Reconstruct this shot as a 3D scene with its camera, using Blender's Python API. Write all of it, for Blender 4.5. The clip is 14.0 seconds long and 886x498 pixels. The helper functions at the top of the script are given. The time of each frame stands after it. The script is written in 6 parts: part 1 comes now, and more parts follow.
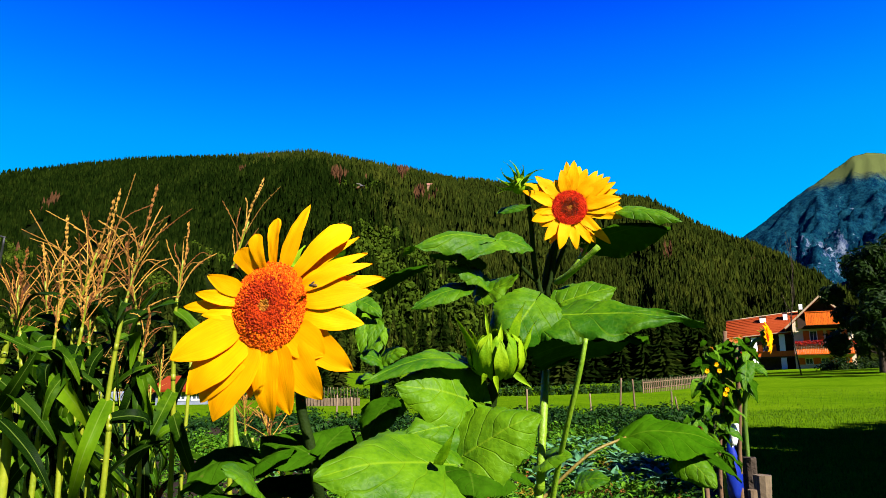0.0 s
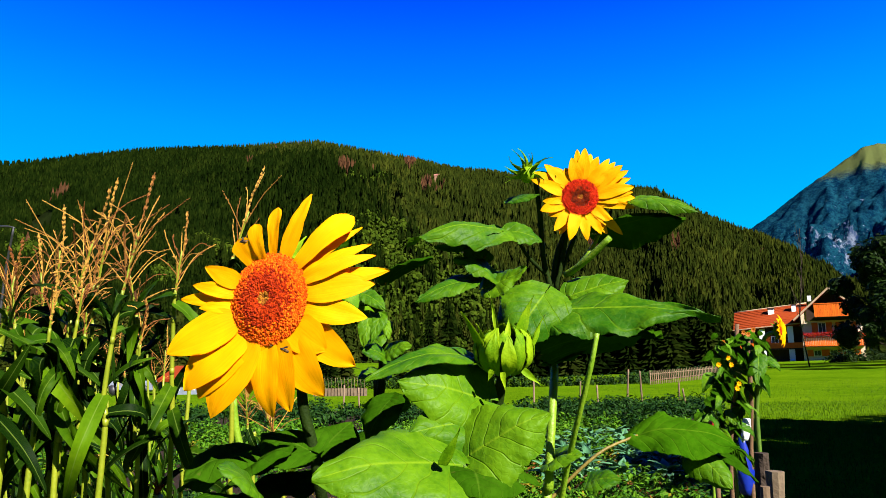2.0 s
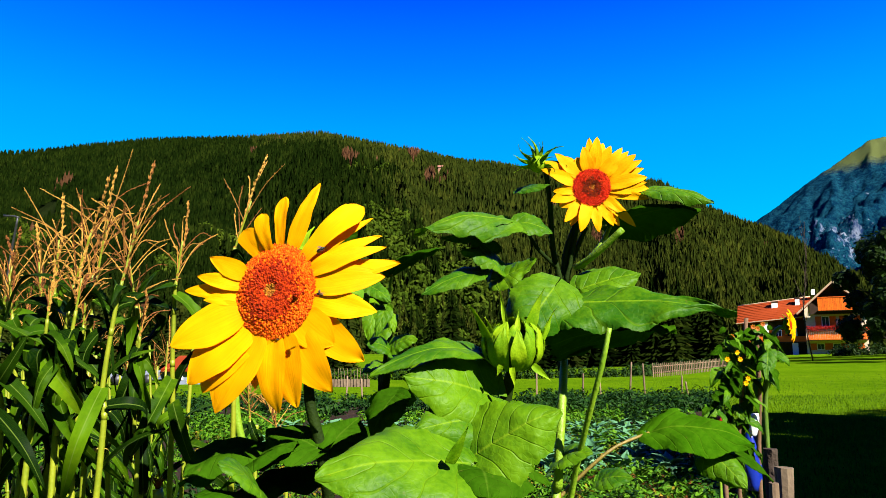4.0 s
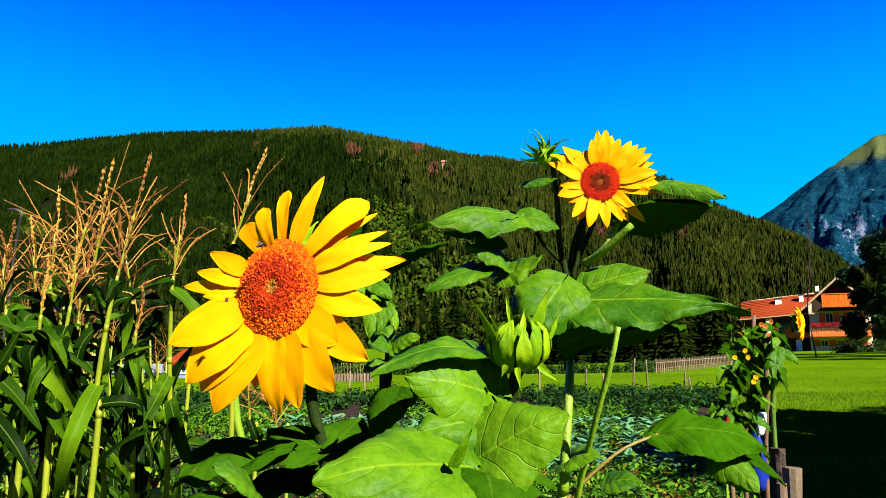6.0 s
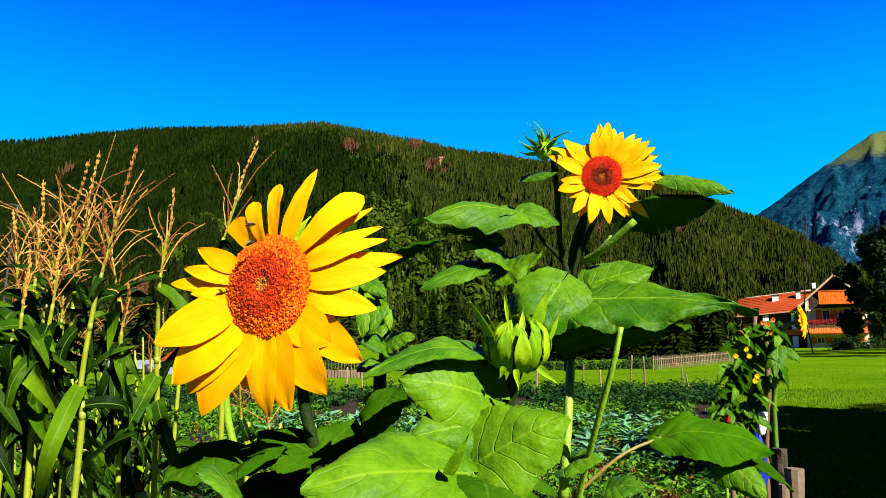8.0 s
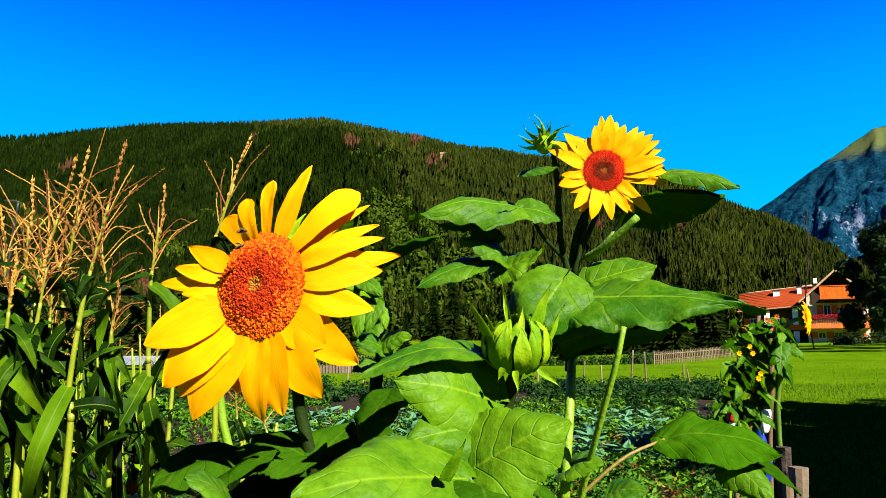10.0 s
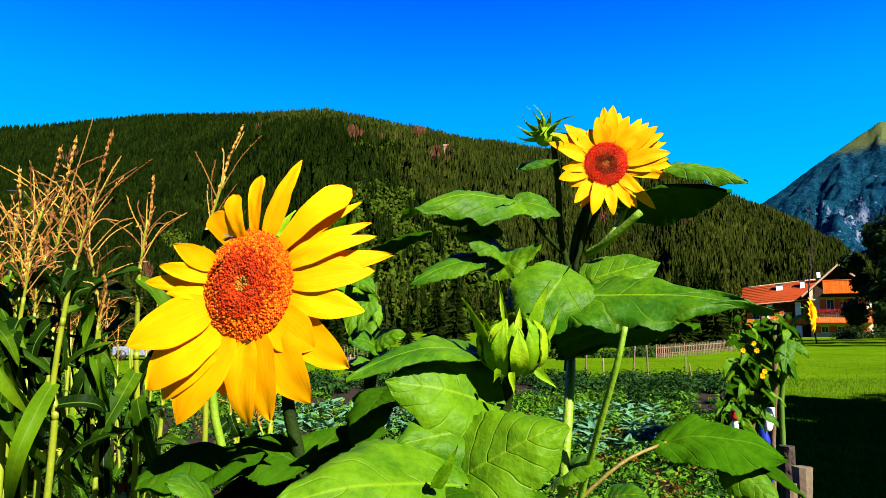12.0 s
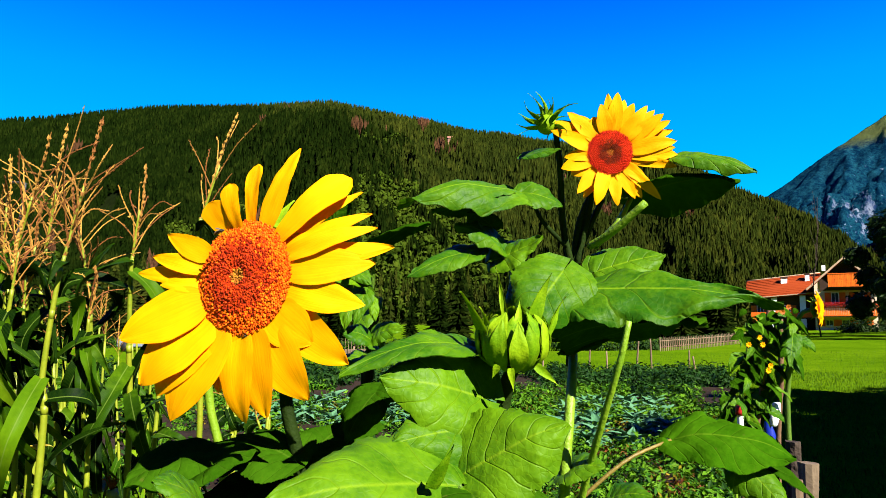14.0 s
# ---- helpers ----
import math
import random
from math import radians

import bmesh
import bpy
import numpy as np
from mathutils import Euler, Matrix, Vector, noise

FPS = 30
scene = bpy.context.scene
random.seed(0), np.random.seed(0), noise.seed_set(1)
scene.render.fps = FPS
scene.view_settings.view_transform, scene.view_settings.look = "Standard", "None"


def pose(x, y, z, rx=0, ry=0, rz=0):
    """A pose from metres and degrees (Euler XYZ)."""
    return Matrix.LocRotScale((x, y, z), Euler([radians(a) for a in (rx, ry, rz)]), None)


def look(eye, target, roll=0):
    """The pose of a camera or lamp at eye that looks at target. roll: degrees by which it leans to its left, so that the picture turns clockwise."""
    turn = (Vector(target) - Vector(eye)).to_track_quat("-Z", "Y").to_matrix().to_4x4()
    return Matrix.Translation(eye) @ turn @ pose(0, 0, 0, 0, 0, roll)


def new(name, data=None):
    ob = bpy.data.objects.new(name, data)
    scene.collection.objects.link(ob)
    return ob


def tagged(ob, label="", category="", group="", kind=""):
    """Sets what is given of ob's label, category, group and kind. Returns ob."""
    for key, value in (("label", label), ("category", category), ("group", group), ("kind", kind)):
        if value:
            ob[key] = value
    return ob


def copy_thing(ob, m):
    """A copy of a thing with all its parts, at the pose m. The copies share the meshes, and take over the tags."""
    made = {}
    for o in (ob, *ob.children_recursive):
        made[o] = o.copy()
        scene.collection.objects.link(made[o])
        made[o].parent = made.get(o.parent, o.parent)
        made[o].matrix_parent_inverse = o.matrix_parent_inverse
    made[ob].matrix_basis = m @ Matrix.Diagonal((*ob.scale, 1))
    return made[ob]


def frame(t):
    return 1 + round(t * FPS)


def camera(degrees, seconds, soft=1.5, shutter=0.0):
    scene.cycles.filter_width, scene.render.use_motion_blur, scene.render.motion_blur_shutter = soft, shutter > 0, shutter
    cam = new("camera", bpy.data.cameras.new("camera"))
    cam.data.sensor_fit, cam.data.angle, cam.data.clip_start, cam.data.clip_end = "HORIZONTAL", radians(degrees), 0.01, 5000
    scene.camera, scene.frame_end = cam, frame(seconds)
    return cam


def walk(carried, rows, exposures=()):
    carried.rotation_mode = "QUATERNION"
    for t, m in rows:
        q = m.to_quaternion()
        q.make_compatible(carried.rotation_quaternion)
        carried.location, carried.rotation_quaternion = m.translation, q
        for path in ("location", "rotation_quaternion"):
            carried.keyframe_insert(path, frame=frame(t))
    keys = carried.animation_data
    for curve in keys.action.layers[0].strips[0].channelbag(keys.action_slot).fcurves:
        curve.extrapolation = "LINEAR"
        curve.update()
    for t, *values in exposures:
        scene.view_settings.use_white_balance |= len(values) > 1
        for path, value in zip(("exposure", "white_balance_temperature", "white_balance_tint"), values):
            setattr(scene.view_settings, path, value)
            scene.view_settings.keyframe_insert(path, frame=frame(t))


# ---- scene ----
cam = camera(66.3, 14.0, 0.8)
walk(cam, [
    (0.0, look((0.0011, -0.1045, 1.4296), (0.1989, 9.7218, 3.2744), -0.816)),
    (0.5, look((0.0008, -0.0931, 1.4323), (0.1787, 9.7411, 3.2370), -0.880)),
    (1.0, look((0.0033, -0.0812, 1.4350), (0.1463, 9.7608, 3.1995), -0.780)),
    (1.5, look((0.0045, -0.0716, 1.4356), (0.1171, 9.7754, 3.1745), -0.735)),
    (2.0, look((0.0045, -0.0652, 1.4370), (0.0967, 9.7863, 3.1511), -0.627)),
    (2.5, look((0.0035, -0.0592, 1.4394), (0.0853, 9.7966, 3.1294), -0.518)),
    (3.0, look((0.0015, -0.0526, 1.4407), (0.0824, 9.8070, 3.1081), -0.479)),
    (5.5, look((-0.0027, -0.0096, 1.4444), (-0.0176, 9.8757, 2.9549), -0.011)),
    (6.0, look((-0.0015, -0.0049, 1.4471), (-0.0082, 9.8788, 2.9677), -0.020)),
    (6.5, look((0.0000, 0.0000, 1.4500), (0.0000, 9.8845, 2.9656), -0.000)),
    (7.0, look((0.0001, 0.0088, 1.4522), (0.0174, 9.8948, 2.9574), 0.090)),
    (7.5, look((0.0012, 0.0197, 1.4542), (0.0257, 9.9096, 2.9339), 0.142)),
    (8.0, look((0.0010, 0.0315, 1.4530), (0.0285, 9.9231, 2.9207), 0.057)),
    (10.5, look((0.0111, 0.0659, 1.4619), (0.0204, 9.9726, 2.8247), -0.026)),
    (11.0, look((0.0159, 0.0743, 1.4642), (0.0054, 9.9864, 2.7865), 0.037)),
    (11.5, look((0.0153, 0.0831, 1.4656), (0.0071, 9.9966, 2.7786), 0.113)),
    (12.0, look((0.0164, 0.0922, 1.4683), (-0.0095, 10.0089, 2.7563), 0.322)),
    (12.5, look((0.0173, 0.1003, 1.4675), (-0.0223, 10.0200, 2.7315), 0.467)),
    (13.0, look((0.0190, 0.1065, 1.4698), (-0.0365, 10.0312, 2.6934), 0.452)),
    (13.5, look((0.0236, 0.1129, 1.4695), (-0.0695, 10.0390, 2.6799), 0.465)),
    (14.0, look((0.0238, 0.1205, 1.4708), (-0.0588, 10.0508, 2.6460), 0.490)),
], [(0.0, 1.75), (3.0, 1.82), (6.5, 1.92), (14.0, 1.92)])

# ---------------------------------------------------------------- world and sun
SUN_DIR = Vector((0.46, -0.64, 0.61)).normalized()
elev = math.asin(SUN_DIR.z)
azim = math.atan2(SUN_DIR.x, SUN_DIR.y)


def make_world():
    w = bpy.data.worlds.new("sky")
    w.use_nodes = True
    scene.world = w
    nt = w.node_tree
    nt.nodes.clear()
    out = nt.nodes.new("ShaderNodeOutputWorld")
    bg = nt.nodes.new("ShaderNodeBackground")
    sky = nt.nodes.new("ShaderNodeTexSky")
    sky.sky_type = "NISHITA"
    sky.sun_disc = False
    sky.sun_elevation = elev
    sky.sun_rotation = azim
    sky.altitude = 900
    sky.air_density, sky.dust_density, sky.ozone_density = 1.0, 0.0, 2.0
    tc = nt.nodes.new("ShaderNodeTexCoord")
    sep = nt.nodes.new("ShaderNodeSeparateXYZ")
    ramp = nt.nodes.new("ShaderNodeValToRGB")
    e = ramp.color_ramp.elements
    e[0].position, e[0].color = 0.0, (0.0, 1.30, 1.15, 1)
    e[1].position, e[1].color = 0.19, (0.0, 1.10, 1.15, 1)
    for place, tint in ((0.326, (0.0, 0.78, 1.15, 1)), (0.407, (0.0, 0.485, 1.18, 1)), (0.482, (0.0, 0.262, 1.2, 1)), (0.56, (0.0, 0.07, 1.1, 1)), (1.0, (0.0, 0.02, 0.35, 1))):
        e.new(place).color = tint
    # the clear sky is nearly even from side to side
    even = nt.nodes.new("ShaderNodeMix")
    even.data_type = "RGBA"
    even.inputs["Factor"].default_value = 0.88
    even.inputs["B"].default_value = (1.0, 2.08, 4.3, 1)
    mix = nt.nodes.new("ShaderNodeMix")
    mix.data_type, mix.blend_type = "RGBA", "MULTIPLY"
    mix.inputs["Factor"].default_value = 1.0
    nt.links.new(tc.outputs["Generated"], sep.inputs[0])
    nt.links.new(sep.outputs["Z"], ramp.inputs[0])
    nt.links.new(sky.outputs[0], even.inputs["A"])
    nt.links.new(even.outputs["Result"], mix.inputs["A"])
    nt.links.new(ramp.outputs[0], mix.inputs["B"])
    nt.links.new(mix.outputs["Result"], bg.inputs["Color"])
    bg.inputs["Strength"].default_value = 0.060
    nt.links.new(bg.outputs[0], out.inputs[0])


make_world()
sun = new("sun", bpy.data.lights.new("sun", "SUN"))
sun.data.energy = 5.0
sun.data.angle = radians(0.53)
sun.data.color = (1.0, 0.95, 0.86)
sun.matrix_world = look(SUN_DIR * 50, (0, 0, 0))


# ---------------------------------------------------------------- materials
class Nodes:
    """Small helper to wire a material."""

    def __init__(self, name):
        self.m = bpy.data.materials.new(name)
        self.m.use_nodes = True
        self.t = self.m.node_tree
        self.bsdf = self.t.nodes["Principled BSDF"]
        self.out = self.t.nodes["Material Output"]

    def add(self, kind, **values):
        n = self.t.nodes.new(kind)
        for k, v in values.items():
            n.inputs[k].default_value = v
        return n

    def link(self, a, b):
        self.t.links.new(a, b)

    def math(self, op, a, b=None):
        n = self.t.nodes.new("ShaderNodeMath")
        n.operation = op
        for i, v in enumerate((a, b)):
            if v is None:
                continue
            if isinstance(v, (int, float)):
                n.inputs[i].default_value = v
            else:
                self.link(v, n.inputs[i])
        return n.outputs[0]

    def mix(self, fac, a, b, blend="MIX"):
        n = self.t.nodes.new("ShaderNodeMix")
        n.data_type, n.blend_type = "RGBA", blend
        for sock, v in ((n.inputs["Factor"], fac), (n.inputs["A"], a), (n.inputs["B"], b)):
            if isinstance(v, (int, float)):
                sock.default_value = v
            elif isinstance(v, (tuple, list)):
                sock.default_value = (*v, 1) if len(v) == 3 else v
            else:
                self.link(v, sock)
        return n.outputs["Result"]

    def ramp(self, fac, *stops):
        n = self.t.nodes.new("ShaderNodeValToRGB")
        e = n.color_ramp.elements
        while len(e) < len(stops):
            e.new(0.5)
        for el, (p, c) in zip(e, stops):
            el.position = p
            el.color = (*c, 1) if not isinstance(c, (int, float)) else (c, c, c, 1)
        self.link(fac, n.inputs[0])
        return n.outputs[0]

    def noise(self, scale, detail=4, coord=None, rough=0.55):
        n = self.add("ShaderNodeTexNoise", Scale=scale, Detail=detail, Roughness=rough)
        self.link(coord if coord is not None else self.coord(), n.inputs["Vector"])
        return n.outputs["Fac"]

    def coord(self, which="Object"):
        n = self.t.nodes.new("ShaderNodeTexCoord")
        return n.outputs[which]

    def position(self):
        return self.t.nodes.new("ShaderNodeNewGeometry").outputs["Position"]

    def island(self):
        return self.t.nodes.new("ShaderNodeNewGeometry").outputs["Random Per Island"]

    def per_object(self):
        return self.t.nodes.new("ShaderNodeObjectInfo").outputs["Random"]

    def bump(self, height, strength=0.3, distance=0.01):
        n = self.add("ShaderNodeBump", Strength=strength, Distance=distance)
        self.link(height, n.inputs["Height"])
        self.link(n.outputs[0], self.bsdf.inputs["Normal"])
        return n.outputs[0]

    def finish(self, color, rough=0.6, spec=0.3, metal=0.0, through_light=0.0, through_tint=None):
        self.bsdf.inputs["Roughness"].default_value = rough
        self.bsdf.inputs["Specular IOR Level"].default_value = spec
        self.bsdf.inputs["Metallic"].default_value = metal
        if isinstance(color, (tuple, list)):
            self.bsdf.inputs["Base Color"].default_value = (*color[:3], 1)
        else:
            self.link(color, self.bsdf.inputs["Base Color"])
        if through_light:
            tr = self.add("ShaderNodeBsdfTranslucent")
            tint = self.mix(1.0, color, through_tint or (1, 1, 1), "MULTIPLY")
            self.link(tint, tr.inputs["Color"])
            ms = self.t.nodes.new("ShaderNodeMixShader")
            ms.inputs[0].default_value = through_light
            self.link(self.bsdf.outputs[0], ms.inputs[1])
            self.link(tr.outputs[0], ms.inputs[2])
            self.link(ms.outputs[0], self.out.inputs[0])
        return self.m


def leaf_material(name, dark, light, vein, ribs=6.5, through_light=0.25, gloss=0.5, bump=0.45, spec=0.0):
    """A leaf with a midrib, slanting side veins and blotches, laid out along the blade."""
    k = Nodes(name)
    uv = k.t.nodes.new("ShaderNodeSeparateXYZ")
    k.link(k.coord("UV"), uv.inputs[0])
    u, v = uv.outputs[0], uv.outputs[1]
    av = k.math("ABSOLUTE", k.math("SUBTRACT", v, 0.5))
    wob = k.noise(9, 2)
    ph = k.math("ADD", k.math("MULTIPLY", k.math("SUBTRACT", u, k.math("MULTIPLY", av, 0.62)), ribs), k.math("MULTIPLY", wob, 2.6))
    side = k.math("ABSOLUTE", k.math("SUBTRACT", k.math("FRACT", ph), 0.5))
    side_vein = k.ramp(side, (0.0, 1.0), (0.055, 0.0))
    mid_vein = k.ramp(av, (0.0, 1.0), (0.022, 0.0))
    fine = k.t.nodes.new("ShaderNodeTexVoronoi")
    fine.feature = "DISTANCE_TO_EDGE"
    fine.inputs["Scale"].default_value = 120
    k.link(k.coord(), fine.inputs["Vector"])
    net = k.ramp(fine.outputs["Distance"], (0.0, 1.0), (0.12, 0.0))
    big = k.noise(14, 4)
    small = k.noise(130, 3)
    tone = k.math("ADD", k.math("MULTIPLY", big, 0.7), k.math("MULTIPLY", small, 0.3))
    tone = k.math("ADD", tone, k.math("MULTIPLY", k.math("SUBTRACT", k.per_object(), 0.5), 0.18))
    col = k.ramp(tone, (0.36, dark), (0.66, light))
    col = k.mix(k.math("MULTIPLY", net, 0.06), col, vein)
    col = k.mix(k.math("MULTIPLY", side_vein, 0.24), col, vein)
    col = k.mix(k.math("MULTIPLY", mid_vein, 0.75), col, vein)
    spots = k.ramp(k.noise(60, 2), (0.72, 0.0), (0.78, 1.0))
    col = k.mix(k.math("MULTIPLY", spots, 0.35), col, (0.09, 0.07, 0.015))
    h = k.math("ADD", k.math("MULTIPLY", side_vein, -0.4), k.math("ADD", k.math("MULTIPLY", net, -0.05), k.math("ADD", k.math("MULTIPLY", side, 0.45), k.math("MULTIPLY", big, 3.4))))
    k.bump(h, bump, 0.007)
    return k.finish(col, gloss, spec, through_light=through_light, through_tint=(0.9, 1.0, 0.35))


def corn_material(name, dark, mid, light):
    """A long strap leaf with veins along its length and a pale midrib."""
    k = Nodes(name)
    uv = k.t.nodes.new("ShaderNodeSeparateXYZ")
    k.link(k.coord("UV"), uv.inputs[0])
    v = uv.outputs[1]
    av = k.math("ABSOLUTE", k.math("SUBTRACT", v, 0.5))
    line = k.math("ABSOLUTE", k.math("SUBTRACT", k.math("FRACT", k.math("MULTIPLY", v, 16.0)), 0.5))
    big, small = k.noise(9, 4), k.noise(90, 3)
    tone = k.math("ADD", k.math("MULTIPLY", big, 0.6), k.math("ADD", k.math("MULTIPLY", small, 0.2), k.math("MULTIPLY", k.per_object(), 0.5)))
    col = k.ramp(tone, (0.52, dark), (0.80, mid), (1.05, light))
    col = k.mix(k.math("MULTIPLY", k.ramp(line, (0.0, 1.0), (0.2, 0.0)), 0.18), col, (0.06, 0.12, 0.008))
    col = k.mix(k.math("MULTIPLY", k.ramp(av, (0.0, 1.0), (0.05, 0.0)), 0.7), col, (0.09, 0.14, 0.02))
    k.bump(line, 0.15, 0.001)
    return k.finish(col, 0.45, 0.02, through_light=0.16, through_tint=(0.9, 1.0, 0.35))


def plain_material(name, a, b, scale=20, rough=0.6, spec=0.3, bump=0.2, fine=120, metal=0.0, through_light=0.0, island=False, obj=0.0, distance=0.004):
    """Two colours mixed at two scales, with fine relief."""
    k = Nodes(name)
    big, small = k.noise(scale, 4), k.noise(fine, 3)
    tone = k.math("ADD", k.math("MULTIPLY", big, 0.65), k.math("MULTIPLY", small, 0.35))
    if island:
        tone = k.math("ADD", k.math("MULTIPLY", tone, 0.45), k.math("MULTIPLY", k.island(), 0.55))
    if obj:
        tone = k.math("ADD", tone, k.math("MULTIPLY", k.math("SUBTRACT", k.per_object(), 0.5), obj))
    col = k.ramp(tone, (0.3, a), (0.7, b))
    k.bump(k.math("ADD", big, small), bump, distance)
    return k.finish(col, rough, spec, metal, through_light)


def petal_material():
    k = Nodes("petal_yellow")
    uv = k.t.nodes.new("ShaderNodeSeparateXYZ")
    k.link(k.coord("UV"), uv.inputs[0])
    u, v = uv.outputs[0], uv.outputs[1]
    comb = k.t.nodes.new("ShaderNodeCombineXYZ")
    k.link(k.math("MULTIPLY", u, 1.2), comb.inputs[0])
    k.link(k.math("MULTIPLY", v, 16.0), comb.inputs[1])
    k.link(k.math("MULTIPLY", k.per_object(), 40.0), comb.inputs[2])
    streak = k.noise(1.6, 3, comb.outputs[0])
    tone = k.math("ADD", k.math("MULTIPLY", streak, 0.5), k.math("MULTIPLY", k.noise(35, 3), 0.35))
    tone = k.math("ADD", tone, k.math("MULTIPLY", k.per_object(), 0.12))
    col = k.ramp(tone, (0.3, (0.69, 0.295, 0.0002)), (0.62, (0.83, 0.388, 0.0004)))
    basec = k.ramp(u, (0.0, (0.85, 0.26, 0.0)), (0.25, (1, 1, 1)))
    col = k.mix(0.40, col, k.mix(1.0, col, basec, "MULTIPLY"))
    k.bump(streak, 0.18, 0.002)
    return k.finish(col, 0.6, 0.05, through_light=0.34, through_tint=(1.0, 0.5, 0.1))


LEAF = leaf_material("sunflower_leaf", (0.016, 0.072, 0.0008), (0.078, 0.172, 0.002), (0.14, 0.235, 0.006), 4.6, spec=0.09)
# darker copy of the leaf, with shade put into its colour
LEAF_DARK = leaf_material("shade_dark_sunflower_leaf", (0.011, 0.044, 0.0008), (0.026, 0.078, 0.002), (0.05, 0.105, 0.006))
CORN_LEAF = corn_material("corn_leaf", (0.0010, 0.007, 0.0003), (0.012, 0.036, 0.0008), (0.060, 0.120, 0.0016))
# brighter copy of the corn leaf, sunlight put into its colour
CORN_LEAF_SUNLIT = corn_material("sunlit_corn_leaf", (0.014, 0.046, 0.0008), (0.055, 0.115, 0.0016), (0.12, 0.19, 0.004))
BRACT = plain_material("bract_green", (0.062, 0.160, 0.001), (0.190, 0.300, 0.004), 45, 0.55, 0.08, 0.2, 400, through_light=0.2, obj=0.4)
STEM = plain_material("green_stem", (0.036, 0.0864, 0.0036), (0.072, 0.13, 0.00864), 25, 0.55, 0.3, 0.5, 260)
STEM_PALE = plain_material("pale_stem", (0.085, 0.175, 0.0040), (0.15, 0.235, 0.0085), 25, 0.5, 0.35, 0.4, 220)
# stem's own dark tone, deepened by leaf shade put into the colour
STEM_DARK = plain_material("shaded_dark_stem", (0.00432, 0.0101, 0.00116), (0.0124, 0.0252, 0.00232), 25, 0.7, 0.06, 0.4, 220)
PETAL = petal_material()
FLORET_OUT = plain_material("outer_floret", (0.50, 0.046, 0.0006), (0.76, 0.140, 0.0015), 90, 0.7, 0.1, 0.2, 400, island=True)
FLORET_MID = plain_material("middle_floret", (0.19, 0.009, 0.0006), (0.42, 0.034, 0.001), 90, 0.7, 0.1, 0.2, 400, island=True)
FLORET_IN = plain_material("inner_floret", (0.20, 0.058, 0.004), (0.44, 0.17, 0.010), 90, 0.7, 0.15, 0.2, 400, island=True)
DISC = plain_material("disc_base", (0.18, 0.011, 0.0006), (0.30, 0.028, 0.001), 90, 0.8, 0.05, 0.3, 400)
DISC_RED = plain_material("crimson_floret", (0.34, 0.008, 0.001), (0.62, 0.022, 0.002), 90, 0.7, 0.1, 0.2, 400, island=True)
DISC_DARK = plain_material("dark_floret", (0.035, 0.004, 0.0006), (0.10, 0.010, 0.001), 90, 0.7, 0.1, 0.2, 400, island=True)
TASSEL = plain_material("corn_tassel", (0.13, 0.044, 0.012), (0.36, 0.185, 0.035), 30, 0.65, 0.1, 0.3, 200, obj=0.7)
CORN_STALK = plain_material("corn_stalk", (0.090, 0.130, 0.0036), (0.20, 0.215, 0.0101), 18, 0.45, 0.35, 0.2, 200)
SOIL = plain_material("dark_soil", (0.00864, 0.00504, 0.00288), (0.0288, 0.0173, 0.00936), 3, 0.95, 0.1, 0.8, 40, distance=0.03)
WOOD_GREY = plain_material("weathered_wood", (0.0576, 0.036, 0.0216), (0.13, 0.0936, 0.0576), 7, 0.8, 0.2, 0.5, 90, obj=0.3)
WOOD_PICKET = plain_material("picket_wood", (0.085, 0.055, 0.032), (0.18, 0.125, 0.08), 7, 0.8, 0.1, 0.4, 60, obj=0.4)


# ---------------------------------------------------------------- mesh helpers
ORIGIN = {}


def thing(name, at, label, category, group="", kind=""):
    e = new(name)
    e.location = at
    e.empty_display_size = 0.05
    ORIGIN[e] = Vector(at)
    return tagged(e, label, category, group, kind)


def part(name, bm, material, parent, label="", smooth=True, kind=""):
    """One mesh under a thing or a part; its shape is given in the world's space."""
    me = bpy.data.meshes.new(name)
    off = ORIGIN[parent]
    for v in bm.verts:
        v.co -= off
    bm.to_mesh(me)
    bm.free()
    if smooth:
        me.polygons.foreach_set("use_smooth", [True] * len(me.polygons))
    for m in material if isinstance(material, (list, tuple)) else [material]:
        me.materials.append(m)
    ob = new(name, me)
    ob.parent = parent
    ORIGIN[ob] = off
    return tagged(ob, label, kind=kind)


def whole(name, bm, material, label, category, smooth=True, kind="", at=None, group=""):
    """A thing that is one mesh."""
    at = Vector(at) if at is not None else Vector((0, 0, 0))
    me = bpy.data.meshes.new(name)
    for v in bm.verts:
        v.co -= at
    bm.to_mesh(me)
    bm.free()
    if smooth:
        me.polygons.foreach_set("use_smooth", [True] * len(me.polygons))
    for m in material if isinstance(material, (list, tuple)) else [material]:
        me.materials.append(m)
    ob = new(name, me)
    ob.location = at
    ORIGIN[ob] = at
    return tagged(ob, label, category, group, kind)


def raw(name, verts, faces, materials, label="", category="", kind="stuff", smooth=False, index=None):
    """A large mesh from arrays."""
    me = bpy.data.meshes.new(name)
    me.from_pydata(verts, [], faces)
    for m in materials:
        me.materials.append(m)
    if index is not None:
        me.polygons.foreach_set("material_index", index)
    if smooth:
        me.polygons.foreach_set("use_smooth", [True] * len(me.polygons))
    return tagged(new(name, me), label, category, kind=kind)


